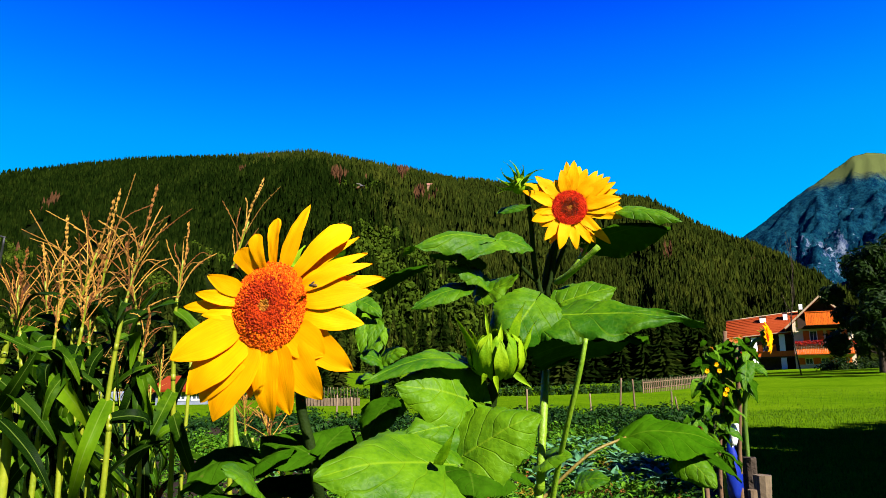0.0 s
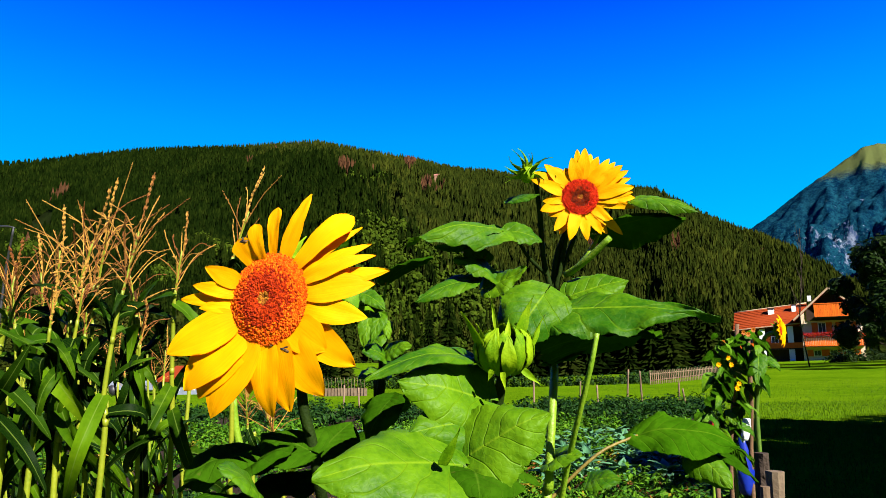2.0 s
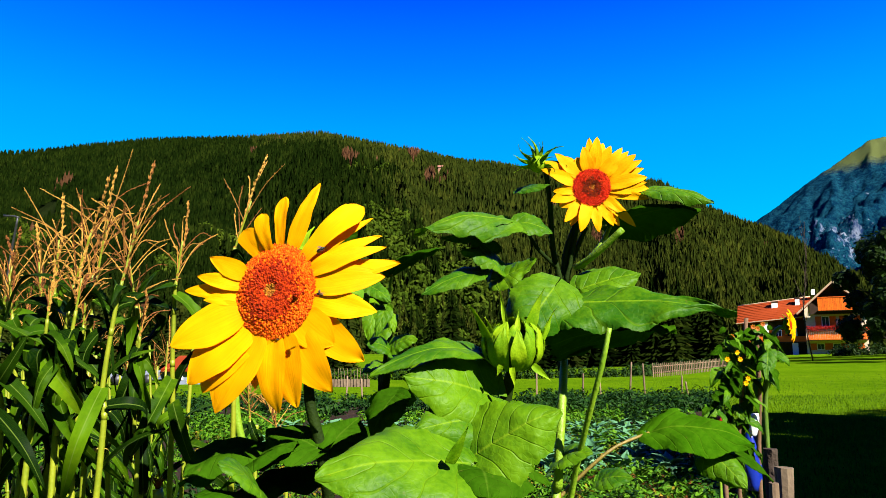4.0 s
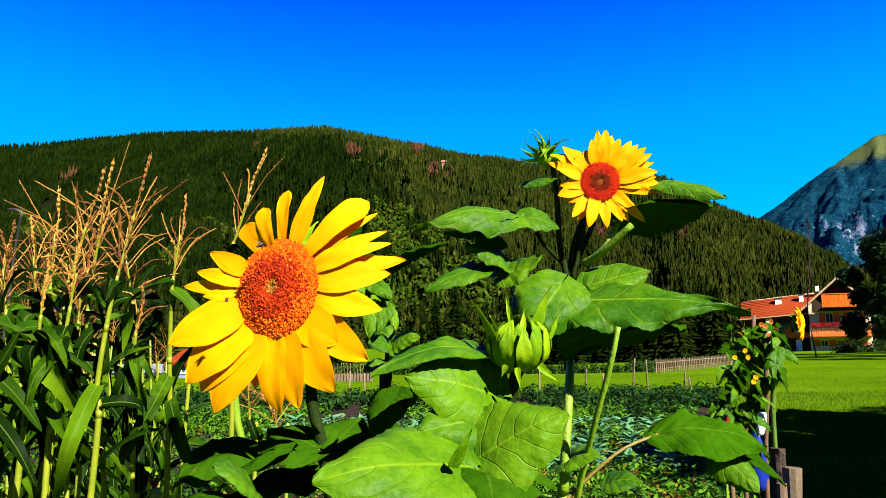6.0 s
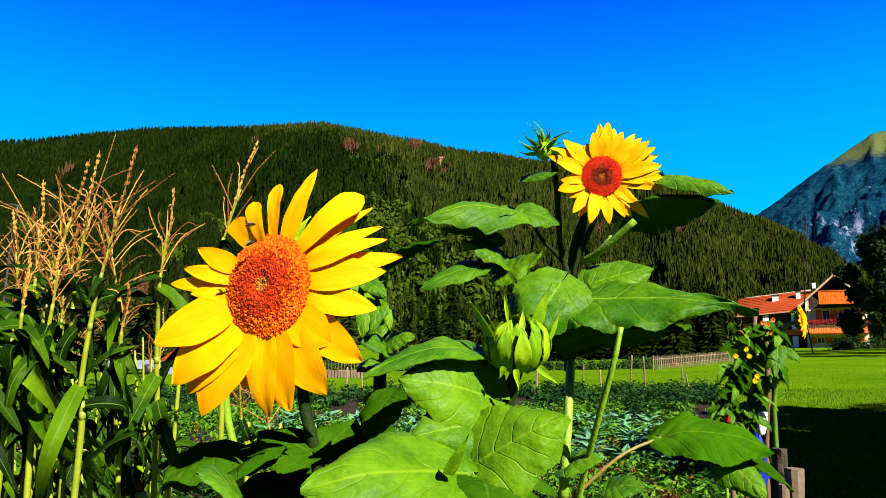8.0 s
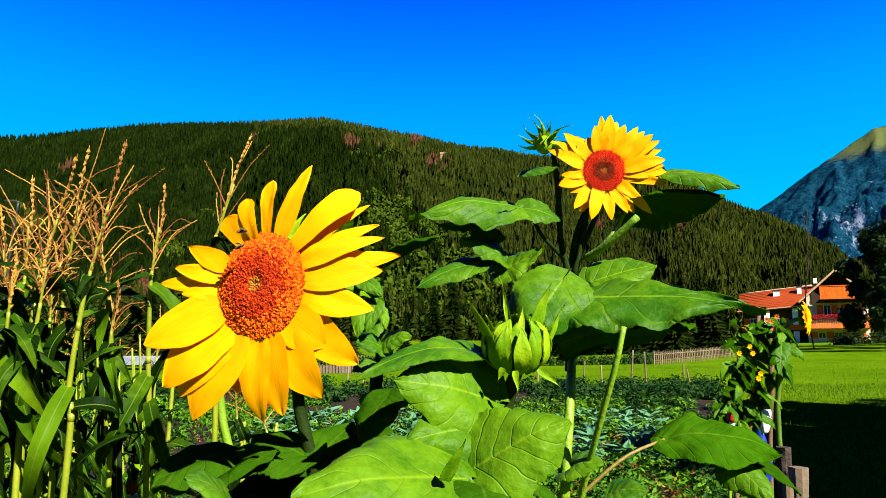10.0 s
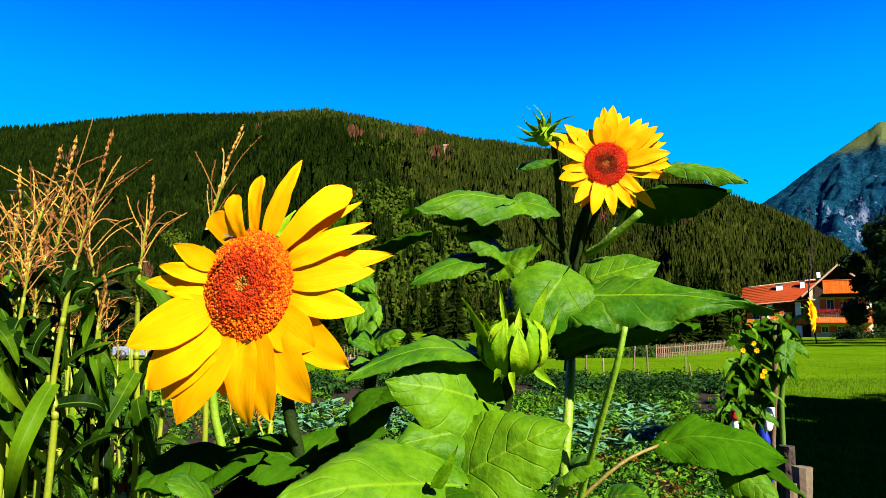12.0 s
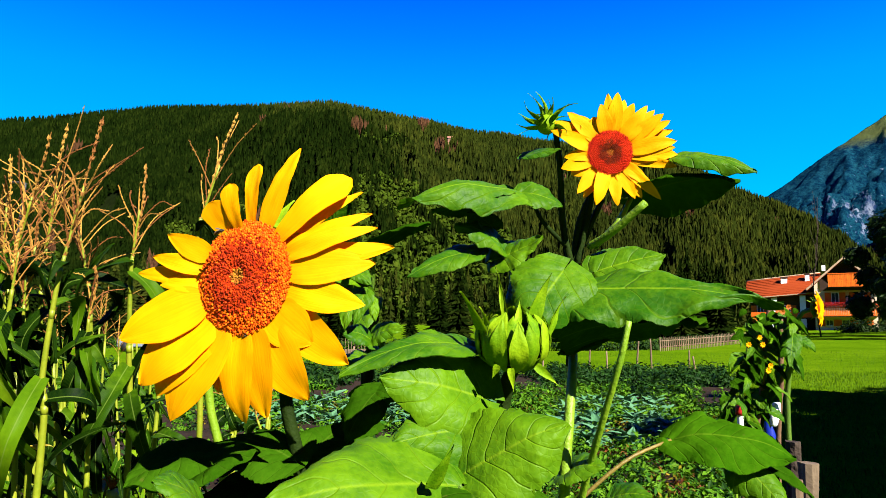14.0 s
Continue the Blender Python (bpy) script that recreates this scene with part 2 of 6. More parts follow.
def box(bm, lo, hi, mat=0, bevel=0.0):
    r = bmesh.ops.create_cube(bm, size=1.0)
    c = (Vector(lo) + Vector(hi)) / 2
    s = Vector(hi) - Vector(lo)
    for v in r["verts"]:
        v.co = Vector((v.co.x * s.x, v.co.y * s.y, v.co.z * s.z)) + c
    if bevel:
        edges = list({e for v in r["verts"] for e in v.link_edges})
        bmesh.ops.bevel(bm, geom=edges, offset=bevel, segments=1, affect="EDGES")
    return bm


def spline(points, n):
    """n + 1 points on a smooth line through the given ones."""
    p = [Vector(q) for q in points]
    p = [p[0] * 2 - p[1]] + p + [p[-1] * 2 - p[-2]]
    out = []
    m = len(p) - 3
    for i in range(n + 1):
        s = i / n * m
        j = min(int(s), m - 1)
        t = s - j
        a, b, c, d = p[j], p[j + 1], p[j + 2], p[j + 3]
        out.append(0.5 * (2 * b + (c - a) * t + (2 * a - 5 * b + 4 * c - d) * t * t + (3 * b - 3 * c + d - a) * t ** 3))
    return out


def tube(bm, points, r0, r1=None, n=10, sides=8, rough=0.0, closed=True):
    """A round, slightly uneven stem through the points."""
    r1 = r0 if r1 is None else r1
    pts = spline(points, n) if len(points) > 1 else points
    rings = []
    side = None
    for i, p in enumerate(pts):
        t = (pts[min(i + 1, len(pts) - 1)] - pts[max(i - 1, 0)]).normalized()
        if side is None:
            side = t.orthogonal().normalized()
        side = (side - t * side.dot(t)).normalized()
        up = t.cross(side)
        r = r0 + (r1 - r0) * i / (len(pts) - 1)
        ring = []
        for k in range(sides):
            a = 2 * math.pi * k / sides
            rr = r * (1 + rough * random.uniform(-1, 1))
            ring.append(bm.verts.new(p + side * math.cos(a) * rr + up * math.sin(a) * rr))
        rings.append(ring)
    for a, b in zip(rings, rings[1:]):
        for k in range(sides):
            bm.faces.new((a[k], a[(k + 1) % sides], b[(k + 1) % sides], b[k]))
    if closed:
        bm.faces.new(rings[0][::-1])
        bm.faces.new(rings[-1])
    return bm


def profile(kind, u):
    if kind == "heart":
        f = (max(u, 0.0) ** 0.42) * (max(1 - u, 0.0) ** 0.95) / 0.430
        return max(f, 0.02)
    if kind == "long":
        return max((max(u, 0.0) ** 0.42) * max(1 - u / 0.88, 0.0) ** 0.95 / 0.41, 0.05 * (1.1 - u))
    if kind == "ray":
        return max((u + 0.10) ** 0.45 * (1 - u) ** 0.72 / 0.55, 0.02)
    if kind == "teardrop":
        return max((u + 0.12) ** 0.5 * (1 - u) ** 1.5 / 0.42, 0.025)
    if kind == "petal":
        f = (1 - abs(2 * u ** 0.72 - 1) ** 2.1) ** 0.8
        return max(f, 0.42 * (1 - u), 0.02)
    if kind == "blunt":
        return max(0.45 * (1 - u), (u + 0.15) ** 0.55 * min(1.0, (1 - u) / 0.16) ** 0.5, 0.02)
    if kind == "bract":
        return max((1 - u) ** 1.1 * (0.75 + 0.9 * math.sin(math.pi * min(u * 1.6, 1.0)) * 0.5), 0.02)
    if kind == "strap":
        return max(((u + 0.04) ** 0.22) * ((1 - u) ** 0.55), 0.02)
    return max(math.sin(math.pi * min(max(u, 0), 1)) ** 0.8, 0.03)


def blade(bm, base, tip, width, up, kind="heart", sag=0.12, fold=0.22, wave=0.03, curl=0.0, seed=0, nu=20, nv=8, serrate=0.035, twist=0.0, thick=0.0008, notch=0.0, droop=0.0):
    """A leaf or petal from base to tip. up: the way its upper face looks; sag: how far it arches; fold: how far the halves rise."""
    uvl = bm.loops.layers.uv.verify()
    base, tip, up = Vector(base), Vector(tip), Vector(up)
    ax = tip - base
    ln = ax.length
    a = ax.normalized()
    s0 = a.cross(up).normalized()
    n0 = s0.cross(a).normalized()
    rng = random.Random(seed * 7919 + 13)
    off = Vector((rng.uniform(-50, 50), rng.uniform(-50, 50), rng.uniform(-50, 50)))
    top, under = [], []
    lobe, ruffle, bend = (0.24, 1.3, 1.35) if kind in ("heart", "long") else (0.10, 0.35, 1.0)
    for i in range(nu + 1):
        u = i / nu
        tw = twist * u
        s = s0 * math.cos(tw) + n0 * math.sin(tw)
        n = n0 * math.cos(tw) - s0 * math.sin(tw)
        c = base + ax * u + n0 * (sag * ln * 4 * u * (1 - u)) - n0 * (curl * ln * max(0, u - 0.5) ** 2 * 4)
        w = width * 0.5 * profile(kind, u)
        edge = 1 + (serrate * ((0.6 if i % 2 else -0.6) + rng.uniform(-0.6, 0.6)) if 0 < i < nu else 0)
        rt, ru = [], []
        for j in range(nv + 1):
            v = 2 * j / nv - 1
            av = abs(v)
            wob = noise.noise(off + Vector((u * 3.2, v * 1.6, 0))) * wave * bend * ln
            wob += noise.noise(off + Vector((u * 8, v * 3, 7))) * wave * ruffle * ln * av * av
            p = c + s * (w * v * (edge if av > 0.99 else 1) * (1 + lobe * noise.noise(off + Vector((u * 4.2, 9 if v > 0 else 2, 3))))) + n * (fold * w * (av ** 1.3) - droop * w * av ** 3 * (0.4 + 1.2 * u) + wob * (0.35 + 0.65 * av))
            if kind == "heart":
                p = p - a * (0.20 * width * av * av * (1 - u) ** 3)
            if notch and u > 0.9:
                p = p - a * (notch * ln * (1 - av) * (u - 0.9) * 10)
            rt.append((bm.verts.new(p + n * thick * 0.5), u, v))
            if thick:
                ru.append((bm.verts.new(p - n * thick * 0.5), u, v))
        top.append(rt)
        under.append(ru)
    for i in range(nu):
        for j in range(nv):
            for grid, flip in ((top, False), (under, True)):
                if not thick and flip:
                    continue
                q = [grid[i][j], grid[i][j + 1], grid[i + 1][j + 1], grid[i + 1][j]]
                if flip:
                    q = q[::-1]
                f = bm.faces.new([x[0] for x in q])
                for lp, x in zip(f.loops, q):
                    lp[uvl].uv = (x[1], x[2] * 0.5 + 0.5)
    return bm


def new_bm():
    return bmesh.new()


def leaf(parent, base, tip, width, up, material=None, label="", name="leaf", petiole=None, pr=0.004, pmat=None, **kw):
    kw = {"nu": 30, "nv": 12, "droop": 0.38, **kw}
    ob = part(name, blade(new_bm(), base, tip, width, up, **kw), material or LEAF, parent, label)
    if petiole:
        part("petiole", tube(new_bm(), petiole, pr, pr * 0.7, 10, 7), pmat or STEM, parent)
    return ob


# ---------------------------------------------------------------- ground, hills and forest
def smooth(a, b, x):
    t = min(max((x - a) / (b - a), 0.0), 1.0)
    return t * t * (3 - 2 * t)


def ground_z(x, y):
    z = 0.022 * max(0.0, x - 11) * smooth(20, 70, y) + 0.012 * max(0.0, x - 4) * smooth(4, 14, y)
    z += 0.05 * noise.noise(Vector((x * 0.15, y * 0.15, 3))) * smooth(14, 40, y)
    return min(z, 3.0) * (1 - smooth(140, 230, y)) + 3.0 * smooth(140, 240, y)


def ground_material():
    k = Nodes("meadow_ground")
    pos = k.position()
    big, mid, small = k.noise(0.12, 4, pos), k.noise(1.3, 4, pos), k.noise(22, 4, pos)
    tone = k.math("ADD", k.math("MULTIPLY", big, 0.35), k.math("ADD", k.math("MULTIPLY", mid, 0.3), k.math("MULTIPLY", small, 0.35)))
    col = k.ramp(tone, (0.34, (0.028, 0.070, 0.001)), (0.5, (0.054, 0.112, 0.0015)), (0.66, (0.090, 0.146, 0.003)))
    k.bump(small, 0.8, 0.04)
    return k.finish(col, 0.95, 0.0)


def build_ground():
    xs = [-4500, -2000, -900, -400, -200] + [-100 + 4 * i for i in range(56)] + [124 + 20 * i for i in range(8)] + [400, 900, 2000, 4500]
    ys = [-4500, -2000, -600, -200, -60, -20, -8] + [2.5 * i for i in range(40)] + [100 + 10 * i for i in range(20)] + [400, 900, 2000, 4500]
    verts = [(x, y, ground_z(x, y)) for y in ys for x in xs]
    n = len(xs)
    faces = [(j * n + i, j * n + i + 1, (j + 1) * n + i + 1, (j + 1) * n + i) for j in range(len(ys) - 1) for i in range(n - 1)]
    raw("ground", verts, faces, [ground_material()], "bright green mown alpine meadow, gently rising", "ground", "structure", True)


build_ground()

# skyline of the wooded hill: bearing (slope of the sight line to the side) and its height over the eye per metre of distance
SKY_U = [-1.6, -0.935, -0.763, -0.677, -0.591, -0.457, -0.298, -0.181, -0.107, -0.034, 0.031, 0.091, 0.151, 0.228, 0.335, 0.381, 0.422, 0.472, 0.537, 0.593, 0.656, 0.8, 0.95]
SKY_V = [0.3, 0.3096, 0.3158, 0.3176, 0.3239, 0.3383, 0.3419, 0.3491, 0.3329, 0.3203, 0.3042, 0.298, 0.2882, 0.2793, 0.2705, 0.245, 0.2214, 0.1988, 0.1627, 0.1321, 0.0992, 0.05, 0.0]
EYE_Z = 1.45


def sky_v(u):
    return float(np.interp(u, SKY_U, SKY_V))


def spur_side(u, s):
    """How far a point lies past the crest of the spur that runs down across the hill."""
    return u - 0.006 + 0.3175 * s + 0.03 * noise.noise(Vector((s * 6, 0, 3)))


def hill_point(u, s):
    """A point of the hill: u its bearing, s from 0 at the foot to 1 on the crest, past 1 behind it."""
    foot = 255 + 190 * smooth(0.05, 0.8, -u) + 30 * math.sin(u * 3.0) + 25 * noise.noise(Vector((u * 6, 0, 1)))
    crest = 960 + 420 * smooth(0.0, 0.8, -u) - 160 * smooth(0.1, 0.6, u)
    d = foot + (crest - foot) * s
    hc = sky_v(u) * crest - 15
    h = hc * (s ** 0.92 if s < 1 else 1 - (s - 1) * 0.9)
    bumpy = math.sin(math.pi * min(s, 1.0))
    h += bumpy * (48 * noise.noise(Vector((u * 7 + s * 2.2, s * 1.1, 5))) + 12 * noise.noise(Vector((u * 22, s * 5, 9))))
    off = spur_side(u, s)
    h += math.sin(math.pi * min(s / 0.64, 1.0)) * 24 * math.exp(-(off / (0.10 if off < 0 else 0.022)) ** 2)
    return Vector((u * d, d, EYE_Z + h))


def hill_material():
    k = Nodes("forest_floor")
    pos = k.position()
    tone = k.math("ADD", k.math("MULTIPLY", k.noise(0.02, 4, pos), 0.5), k.math("MULTIPLY", k.noise(0.3, 3, pos), 0.5))
    col = k.ramp(tone, (0.35, (0.0036, 0.00576, 0.00144)), (0.7, (0.0101, 0.0158, 0.0036)))
    return k.finish(col, 1.0, 0.0)


def build_hill():
    nu, ns = 150, 36
    us = [-1.6 + 2.5 * i / nu for i in range(nu + 1)]
    ss = [1.25 * j / ns for j in range(ns + 1)]
    verts = [hill_point(u, s) for s in ss for u in us]
    for i in range(nu + 1):
        verts[i].z = -2.0
    n = nu + 1
    faces = [(j * n + i, j * n + i + 1, (j + 1) * n + i + 1, (j + 1) * n + i) for j in range(ns) for i in range(nu)]
    raw("hill", verts, faces, [hill_material()], "long hill wholly covered in dark spruce forest", "hill", "structure", True)


build_hill()


def conifer_shape(tiers, sides, rng, ragged):
    """A spruce one metre high: stacked skirts of drooping branches with gaps between them."""
    v, f = [], []
    for t in range(tiers):
        z0 = 0.05 + 0.86 * t / tiers
        z1 = min(1.0, z0 + 1.7 / tiers)
        r = 0.15 * (1 - t / (tiers + 0.3)) ** 0.85
        b = len(v)
        turn = rng.uniform(0, 6.28)
        for k in range(sides):
            a = turn + 2 * math.pi * k / sides + rng.uniform(-0.2, 0.2)
            rr = r * (1.0 if k % 2 else 0.42) * (1 + ragged * rng.uniform(-1, 1))
            v.append((rr * math.cos(a), rr * math.sin(a), z0 + rng.uniform(-0.25, 0.25) / tiers - (0.0 if k % 2 else -0.25 / tiers)))
        v.append((rng.uniform(-0.008, 0.008), rng.uniform(-0.008, 0.008), z1))
        for k in range(sides):
            f.append((b + k, b + (k + 1) % sides, b + sides))
    return np.array(v), np.array(f)


def conifer_material(name, a, b, c):
    k = Nodes(name)
    pos = k.position()
    patch = k.noise(0.012, 3, pos)
    tone = k.math("ADD", k.math("MULTIPLY", k.island(), 0.24), k.math("MULTIPLY", patch, 0.5))
    tone = k.math("ADD", tone, k.math("ADD", k.math("MULTIPLY", k.noise(0.10, 1, pos), 0.45), k.math("MULTIPLY", k.noise(1.1, 3, pos), 0.18)))
    col = k.ramp(tone, (0.42, a), (0.68, b), (0.95, c))
    return k.finish(col, 1.0, 0.0)


# spruce far darker than larch: the left flank's shade is in its colour
SPRUCE = conifer_material("shade_toned_spruce", (0.0010, 0.0026, 0.0004), (0.0036, 0.0078, 0.0009), (0.0120, 0.0185, 0.0020))
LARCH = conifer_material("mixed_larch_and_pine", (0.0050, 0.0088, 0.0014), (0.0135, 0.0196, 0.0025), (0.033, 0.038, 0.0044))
SPRUCE_BROWN = conifer_material("dying_spruce", (0.022, 0.011, 0.005), (0.048, 0.022, 0.010), (0.080, 0.036, 0.018))
BROADLEAF = conifer_material("light_broadleaf", (0.0085, 0.0187, 0.0018), (0.0230, 0.0400, 0.0030), (0.050, 0.070, 0.0060))


def scatter(name, spots, shapes, materials, label, category):
    """Many trees in one mesh. spots: (place, height, width factor, material)."""
    V, F, M = [], [], []
    n = 0
    rng = random.Random(5)
    for p, h, w, m in spots:
        v, f = shapes[rng.randrange(len(shapes))]
        a = rng.uniform(0, 6.28)
        ca, sa = math.cos(a) * w * h, math.sin(a) * w * h
        q = np.empty_like(v)
        q[:, 0] = v[:, 0] * ca - v[:, 1] * sa + p[0]
        q[:, 1] = v[:, 0] * sa + v[:, 1] * ca + p[1]
        q[:, 2] = v[:, 2] * h + p[2]
        V.append(q)
        F.append(f + n)
        M.append(np.full(len(f), m))
        n += len(v)
    raw(name, np.concatenate(V).tolist(), np.concatenate(F).tolist(), materials, label, category, "stuff", False, np.concatenate(M).tolist())


# bearings and rises of the spots where spruces are dying
BROWN_SPOTS = [(-0.015, 0.276), (0.359, 0.178), (-0.141, 0.304), (-0.04, 0.31), (0.235, 0.176)]


def on_hill(u, v):
    """The point of the hill seen under bearing u and rise v."""
    best = min((abs((hill_point(u, s / 200).z - EYE_Z) / hill_point(u, s / 200).y - v), s / 200) for s in range(2, 200))
    return hill_point(u, best[1])


def build_forest():
    rng = random.Random(11)
    simple = [conifer_shape(2, 7, rng, 0.4) for _ in range(10)]
    mid = [conifer_shape(5, 10, rng, 0.4) for _ in range(10)]
    rich = [conifer_shape(12, 14, rng, 0.45) for _ in range(8)]
    round_top = []
    for _ in range(6):
        v, f = [], []
        lobes = [Vector((rng.uniform(-.16, .16), rng.uniform(-.16, .16), rng.uniform(.35, .80))) for _ in range(5)]
        for k in range(52):
            d = Vector((rng.gauss(0, 1), rng.gauss(0, 1), rng.gauss(0, 1))).normalized()
            p = lobes[k % 5] + d * 0.20 * rng.uniform(0.75, 1.0)
            a = (d.orthogonal() + Vector((rng.uniform(-.6, .6), rng.uniform(-.6, .6), rng.uniform(-.6, .6)))).normalized()
            b = d.cross(a)
            w = rng.uniform(0.06, 0.10)
            n = len(v)
            v += [p + a * w, p + b * w, p - a * w + d * 0.02, p - b * w]
            f += [(n, n + 1, n + 2), (n, n + 2, n + 3)]
        round_top.append((np.array([tuple(q) for q in v]), np.array(f)))
    near, middle, far, broad, row = [], [], [], [], []
    fine = [conifer_shape(24, 22, rng, 0.5) for _ in range(8)]
    for _ in range(92000):
        u = rng.uniform(-0.95, 0.80)
        s = rng.random() ** 0.8 * 1.02
        if s > 0.45 and rng.random() < 0.25:
            continue
        p = hill_point(u, s)
        gap = noise.noise(Vector((u * 14, s * 7, 2)))
        if gap > 0.48 and 0.05 < s < 0.9:
            continue
        h = rng.uniform(9, 18) * (1 - 0.1 * s)
        w = rng.uniform(0.9, 1.45)
        # left of the spur the dark spruce colour stands in for shade
        past_spur = spur_side(u, s) + 0.10 * noise.noise(Vector((u * 9, s * 6, 6))) + rng.uniform(-.04, .04)
        brown = 1 if (noise.noise(Vector((u * 26, s * 16, 8))) > 0.62) else (3 if past_spur > 0.0 else 0)
        el = (p.z + h * 0.6 - EYE_Z) / p.y
        if brown == 1 or any((u - bu) ** 2 + (el - bv) ** 2 < 0.000075 for bu, bv in BROWN_SPOTS):
            brown = 1 if s > 0.1 else brown
        if s < 0.05:
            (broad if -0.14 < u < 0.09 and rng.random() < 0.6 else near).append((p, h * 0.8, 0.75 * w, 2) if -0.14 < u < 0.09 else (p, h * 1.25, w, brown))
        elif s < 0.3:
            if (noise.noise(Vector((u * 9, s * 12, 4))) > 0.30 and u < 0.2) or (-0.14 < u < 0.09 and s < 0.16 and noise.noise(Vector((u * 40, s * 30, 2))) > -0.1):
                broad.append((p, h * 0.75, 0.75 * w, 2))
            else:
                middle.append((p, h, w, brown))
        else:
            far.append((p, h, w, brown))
    for i in range(330):
        u = -0.75 + 1.4 * i / 330 + rng.uniform(-0.004, 0.004)
        p = hill_point(u, rng.uniform(0.0, 0.02))
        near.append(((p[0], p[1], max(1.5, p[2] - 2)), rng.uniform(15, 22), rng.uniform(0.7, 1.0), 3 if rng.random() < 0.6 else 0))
    # the row of spruces close behind the meadow
    for i in range(300):
        u = -0.75 + 1.16 * i / 300 + rng.uniform(-0.004, 0.004)
        d = rng.uniform(77, 92) + 20 * max(0.0, -u - 0.3)
        if -0.13 < u < 0.08 and rng.random() < 0.85:
            continue
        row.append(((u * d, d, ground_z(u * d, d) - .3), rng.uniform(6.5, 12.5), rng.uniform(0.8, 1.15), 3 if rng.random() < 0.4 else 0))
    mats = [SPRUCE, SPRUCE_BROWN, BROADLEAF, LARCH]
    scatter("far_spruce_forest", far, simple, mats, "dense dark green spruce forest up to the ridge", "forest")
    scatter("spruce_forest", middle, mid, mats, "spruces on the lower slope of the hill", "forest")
    scatter("forest_edge", near, rich, mats, "tall dark spruces along the foot of the hill", "forest")
    scatter("spruce_row", row, fine, mats, "row of tall dark spruces close behind the meadow", "forest")
    scatter("broadleaf_wood", broad, round_top, mats, "lighter green broadleaf trees among the spruces", "forest")


build_forest()


def mountain_material():
    k = Nodes("hazy_rock_and_wood")
    pos = k.position()
    geo = k.t.nodes.new("ShaderNodeNewGeometry")
    sep = k.t.nodes.new("ShaderNodeSeparateXYZ")
    k.link(geo.outputs["Normal"], sep.inputs[0])
    flat = sep.outputs[2]
    stretch = k.t.nodes.new("ShaderNodeVectorMath")
    stretch.operation = "MULTIPLY"
    stretch.inputs[1].default_value = (1.0, 1.0, 0.35)
    k.link(pos, stretch.inputs[0])
    big, small = k.noise(0.005, 6, stretch.outputs[0], 0.7), k.noise(0.03, 5, pos, 0.75)
    # wood and rock are tinted blue for the haze of distance
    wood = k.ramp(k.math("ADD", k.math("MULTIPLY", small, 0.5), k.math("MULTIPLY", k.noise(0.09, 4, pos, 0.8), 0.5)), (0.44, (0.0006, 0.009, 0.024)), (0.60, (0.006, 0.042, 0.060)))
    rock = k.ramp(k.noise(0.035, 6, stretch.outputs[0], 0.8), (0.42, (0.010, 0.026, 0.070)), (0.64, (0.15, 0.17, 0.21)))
    steep = k.math("ADD", k.math("MULTIPLY", big, 1.0), k.math("SUBTRACT", k.math("MULTIPLY", small, 0.6), k.math("MULTIPLY", flat, 0.5)))
    # the bare cliff low on this flank
    far = k.t.nodes.new("ShaderNodeVectorMath")
    far.operation = "DISTANCE"
    far.inputs[1].default_value = (1558, 2560, 455)
    k.link(pos, far.inputs[0])
    cliff = k.ramp(k.math("MULTIPLY", far.outputs["Value"], 0.001), (0.06, 0.30), (0.34, 0.0))
    specks = k.math("MULTIPLY", k.ramp(k.noise(0.045, 3, pos, 0.6), (0.61, 0.0), (0.66, 1.0)), 0.24)
    is_rock = k.ramp(k.math("ADD", k.math("ADD", steep, cliff), specks), (0.80, 0.0), (0.86, 1.0))
    sepz = k.t.nodes.new("ShaderNodeSeparateXYZ")
    k.link(pos, sepz.inputs[0])
    high = k.ramp(k.math("ADD", k.math("MULTIPLY", sepz.outputs[2], 0.001), k.math("MULTIPLY", small, 0.15)), (0.93, 0.0), (1.03, 1.0))
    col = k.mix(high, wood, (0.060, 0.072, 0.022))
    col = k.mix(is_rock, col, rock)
    k.bump(k.noise(0.08, 5, pos, 0.75), 1.0, 8)
    return k.finish(col, 1.0, 0.0)


def build_mountain():
    """The rocky mountain behind the gap in the valley."""
    U = [0.3, 0.384, 0.436, 0.472, 0.526, 0.571, 0.617, 0.658, 0.685, 0.741, 0.794, 0.95, 1.2, 1.5]
    V = [0.05, 0.1542, 0.1756, 0.1988, 0.2362, 0.2687, 0.3016, 0.3275, 0.3329, 0.3293, 0.3428, 0.4, 0.4, 0.3]
    nu, ns = 320, 120
    verts = []
    for j in range(ns + 1):
        s = 1.15 * j / ns
        for i in range(nu + 1):
            u = 0.30 + 1.2 * i / nu
            d = 1900 + 1300 * s
            hc = float(np.interp(u, U, V)) * 3200
            h = hc * (s ** 1.1 if s < 1 else 1 - (s - 1) * 3)
            b = math.sin(math.pi * min(s, 1.0)) + 0.10
            q = Vector((u * 9, s * 3.2, 1))
            h += b * (120 * (0.5 - abs(noise.noise(q))) - 30 + 80 * noise.noise(q * 2.7) + 34 * noise.noise(q * 7) + 16 * noise.noise(q * 17) + 14 * noise.noise(q * 39))
            verts.append((u * d, d, max(h, -5)))
    n = nu + 1
    faces = [(j * n + i, j * n + i + 1, (j + 1) * n + i + 1, (j + 1) * n + i) for j in range(ns) for i in range(nu)]
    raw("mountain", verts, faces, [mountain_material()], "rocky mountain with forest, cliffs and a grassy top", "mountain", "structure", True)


build_mountain()


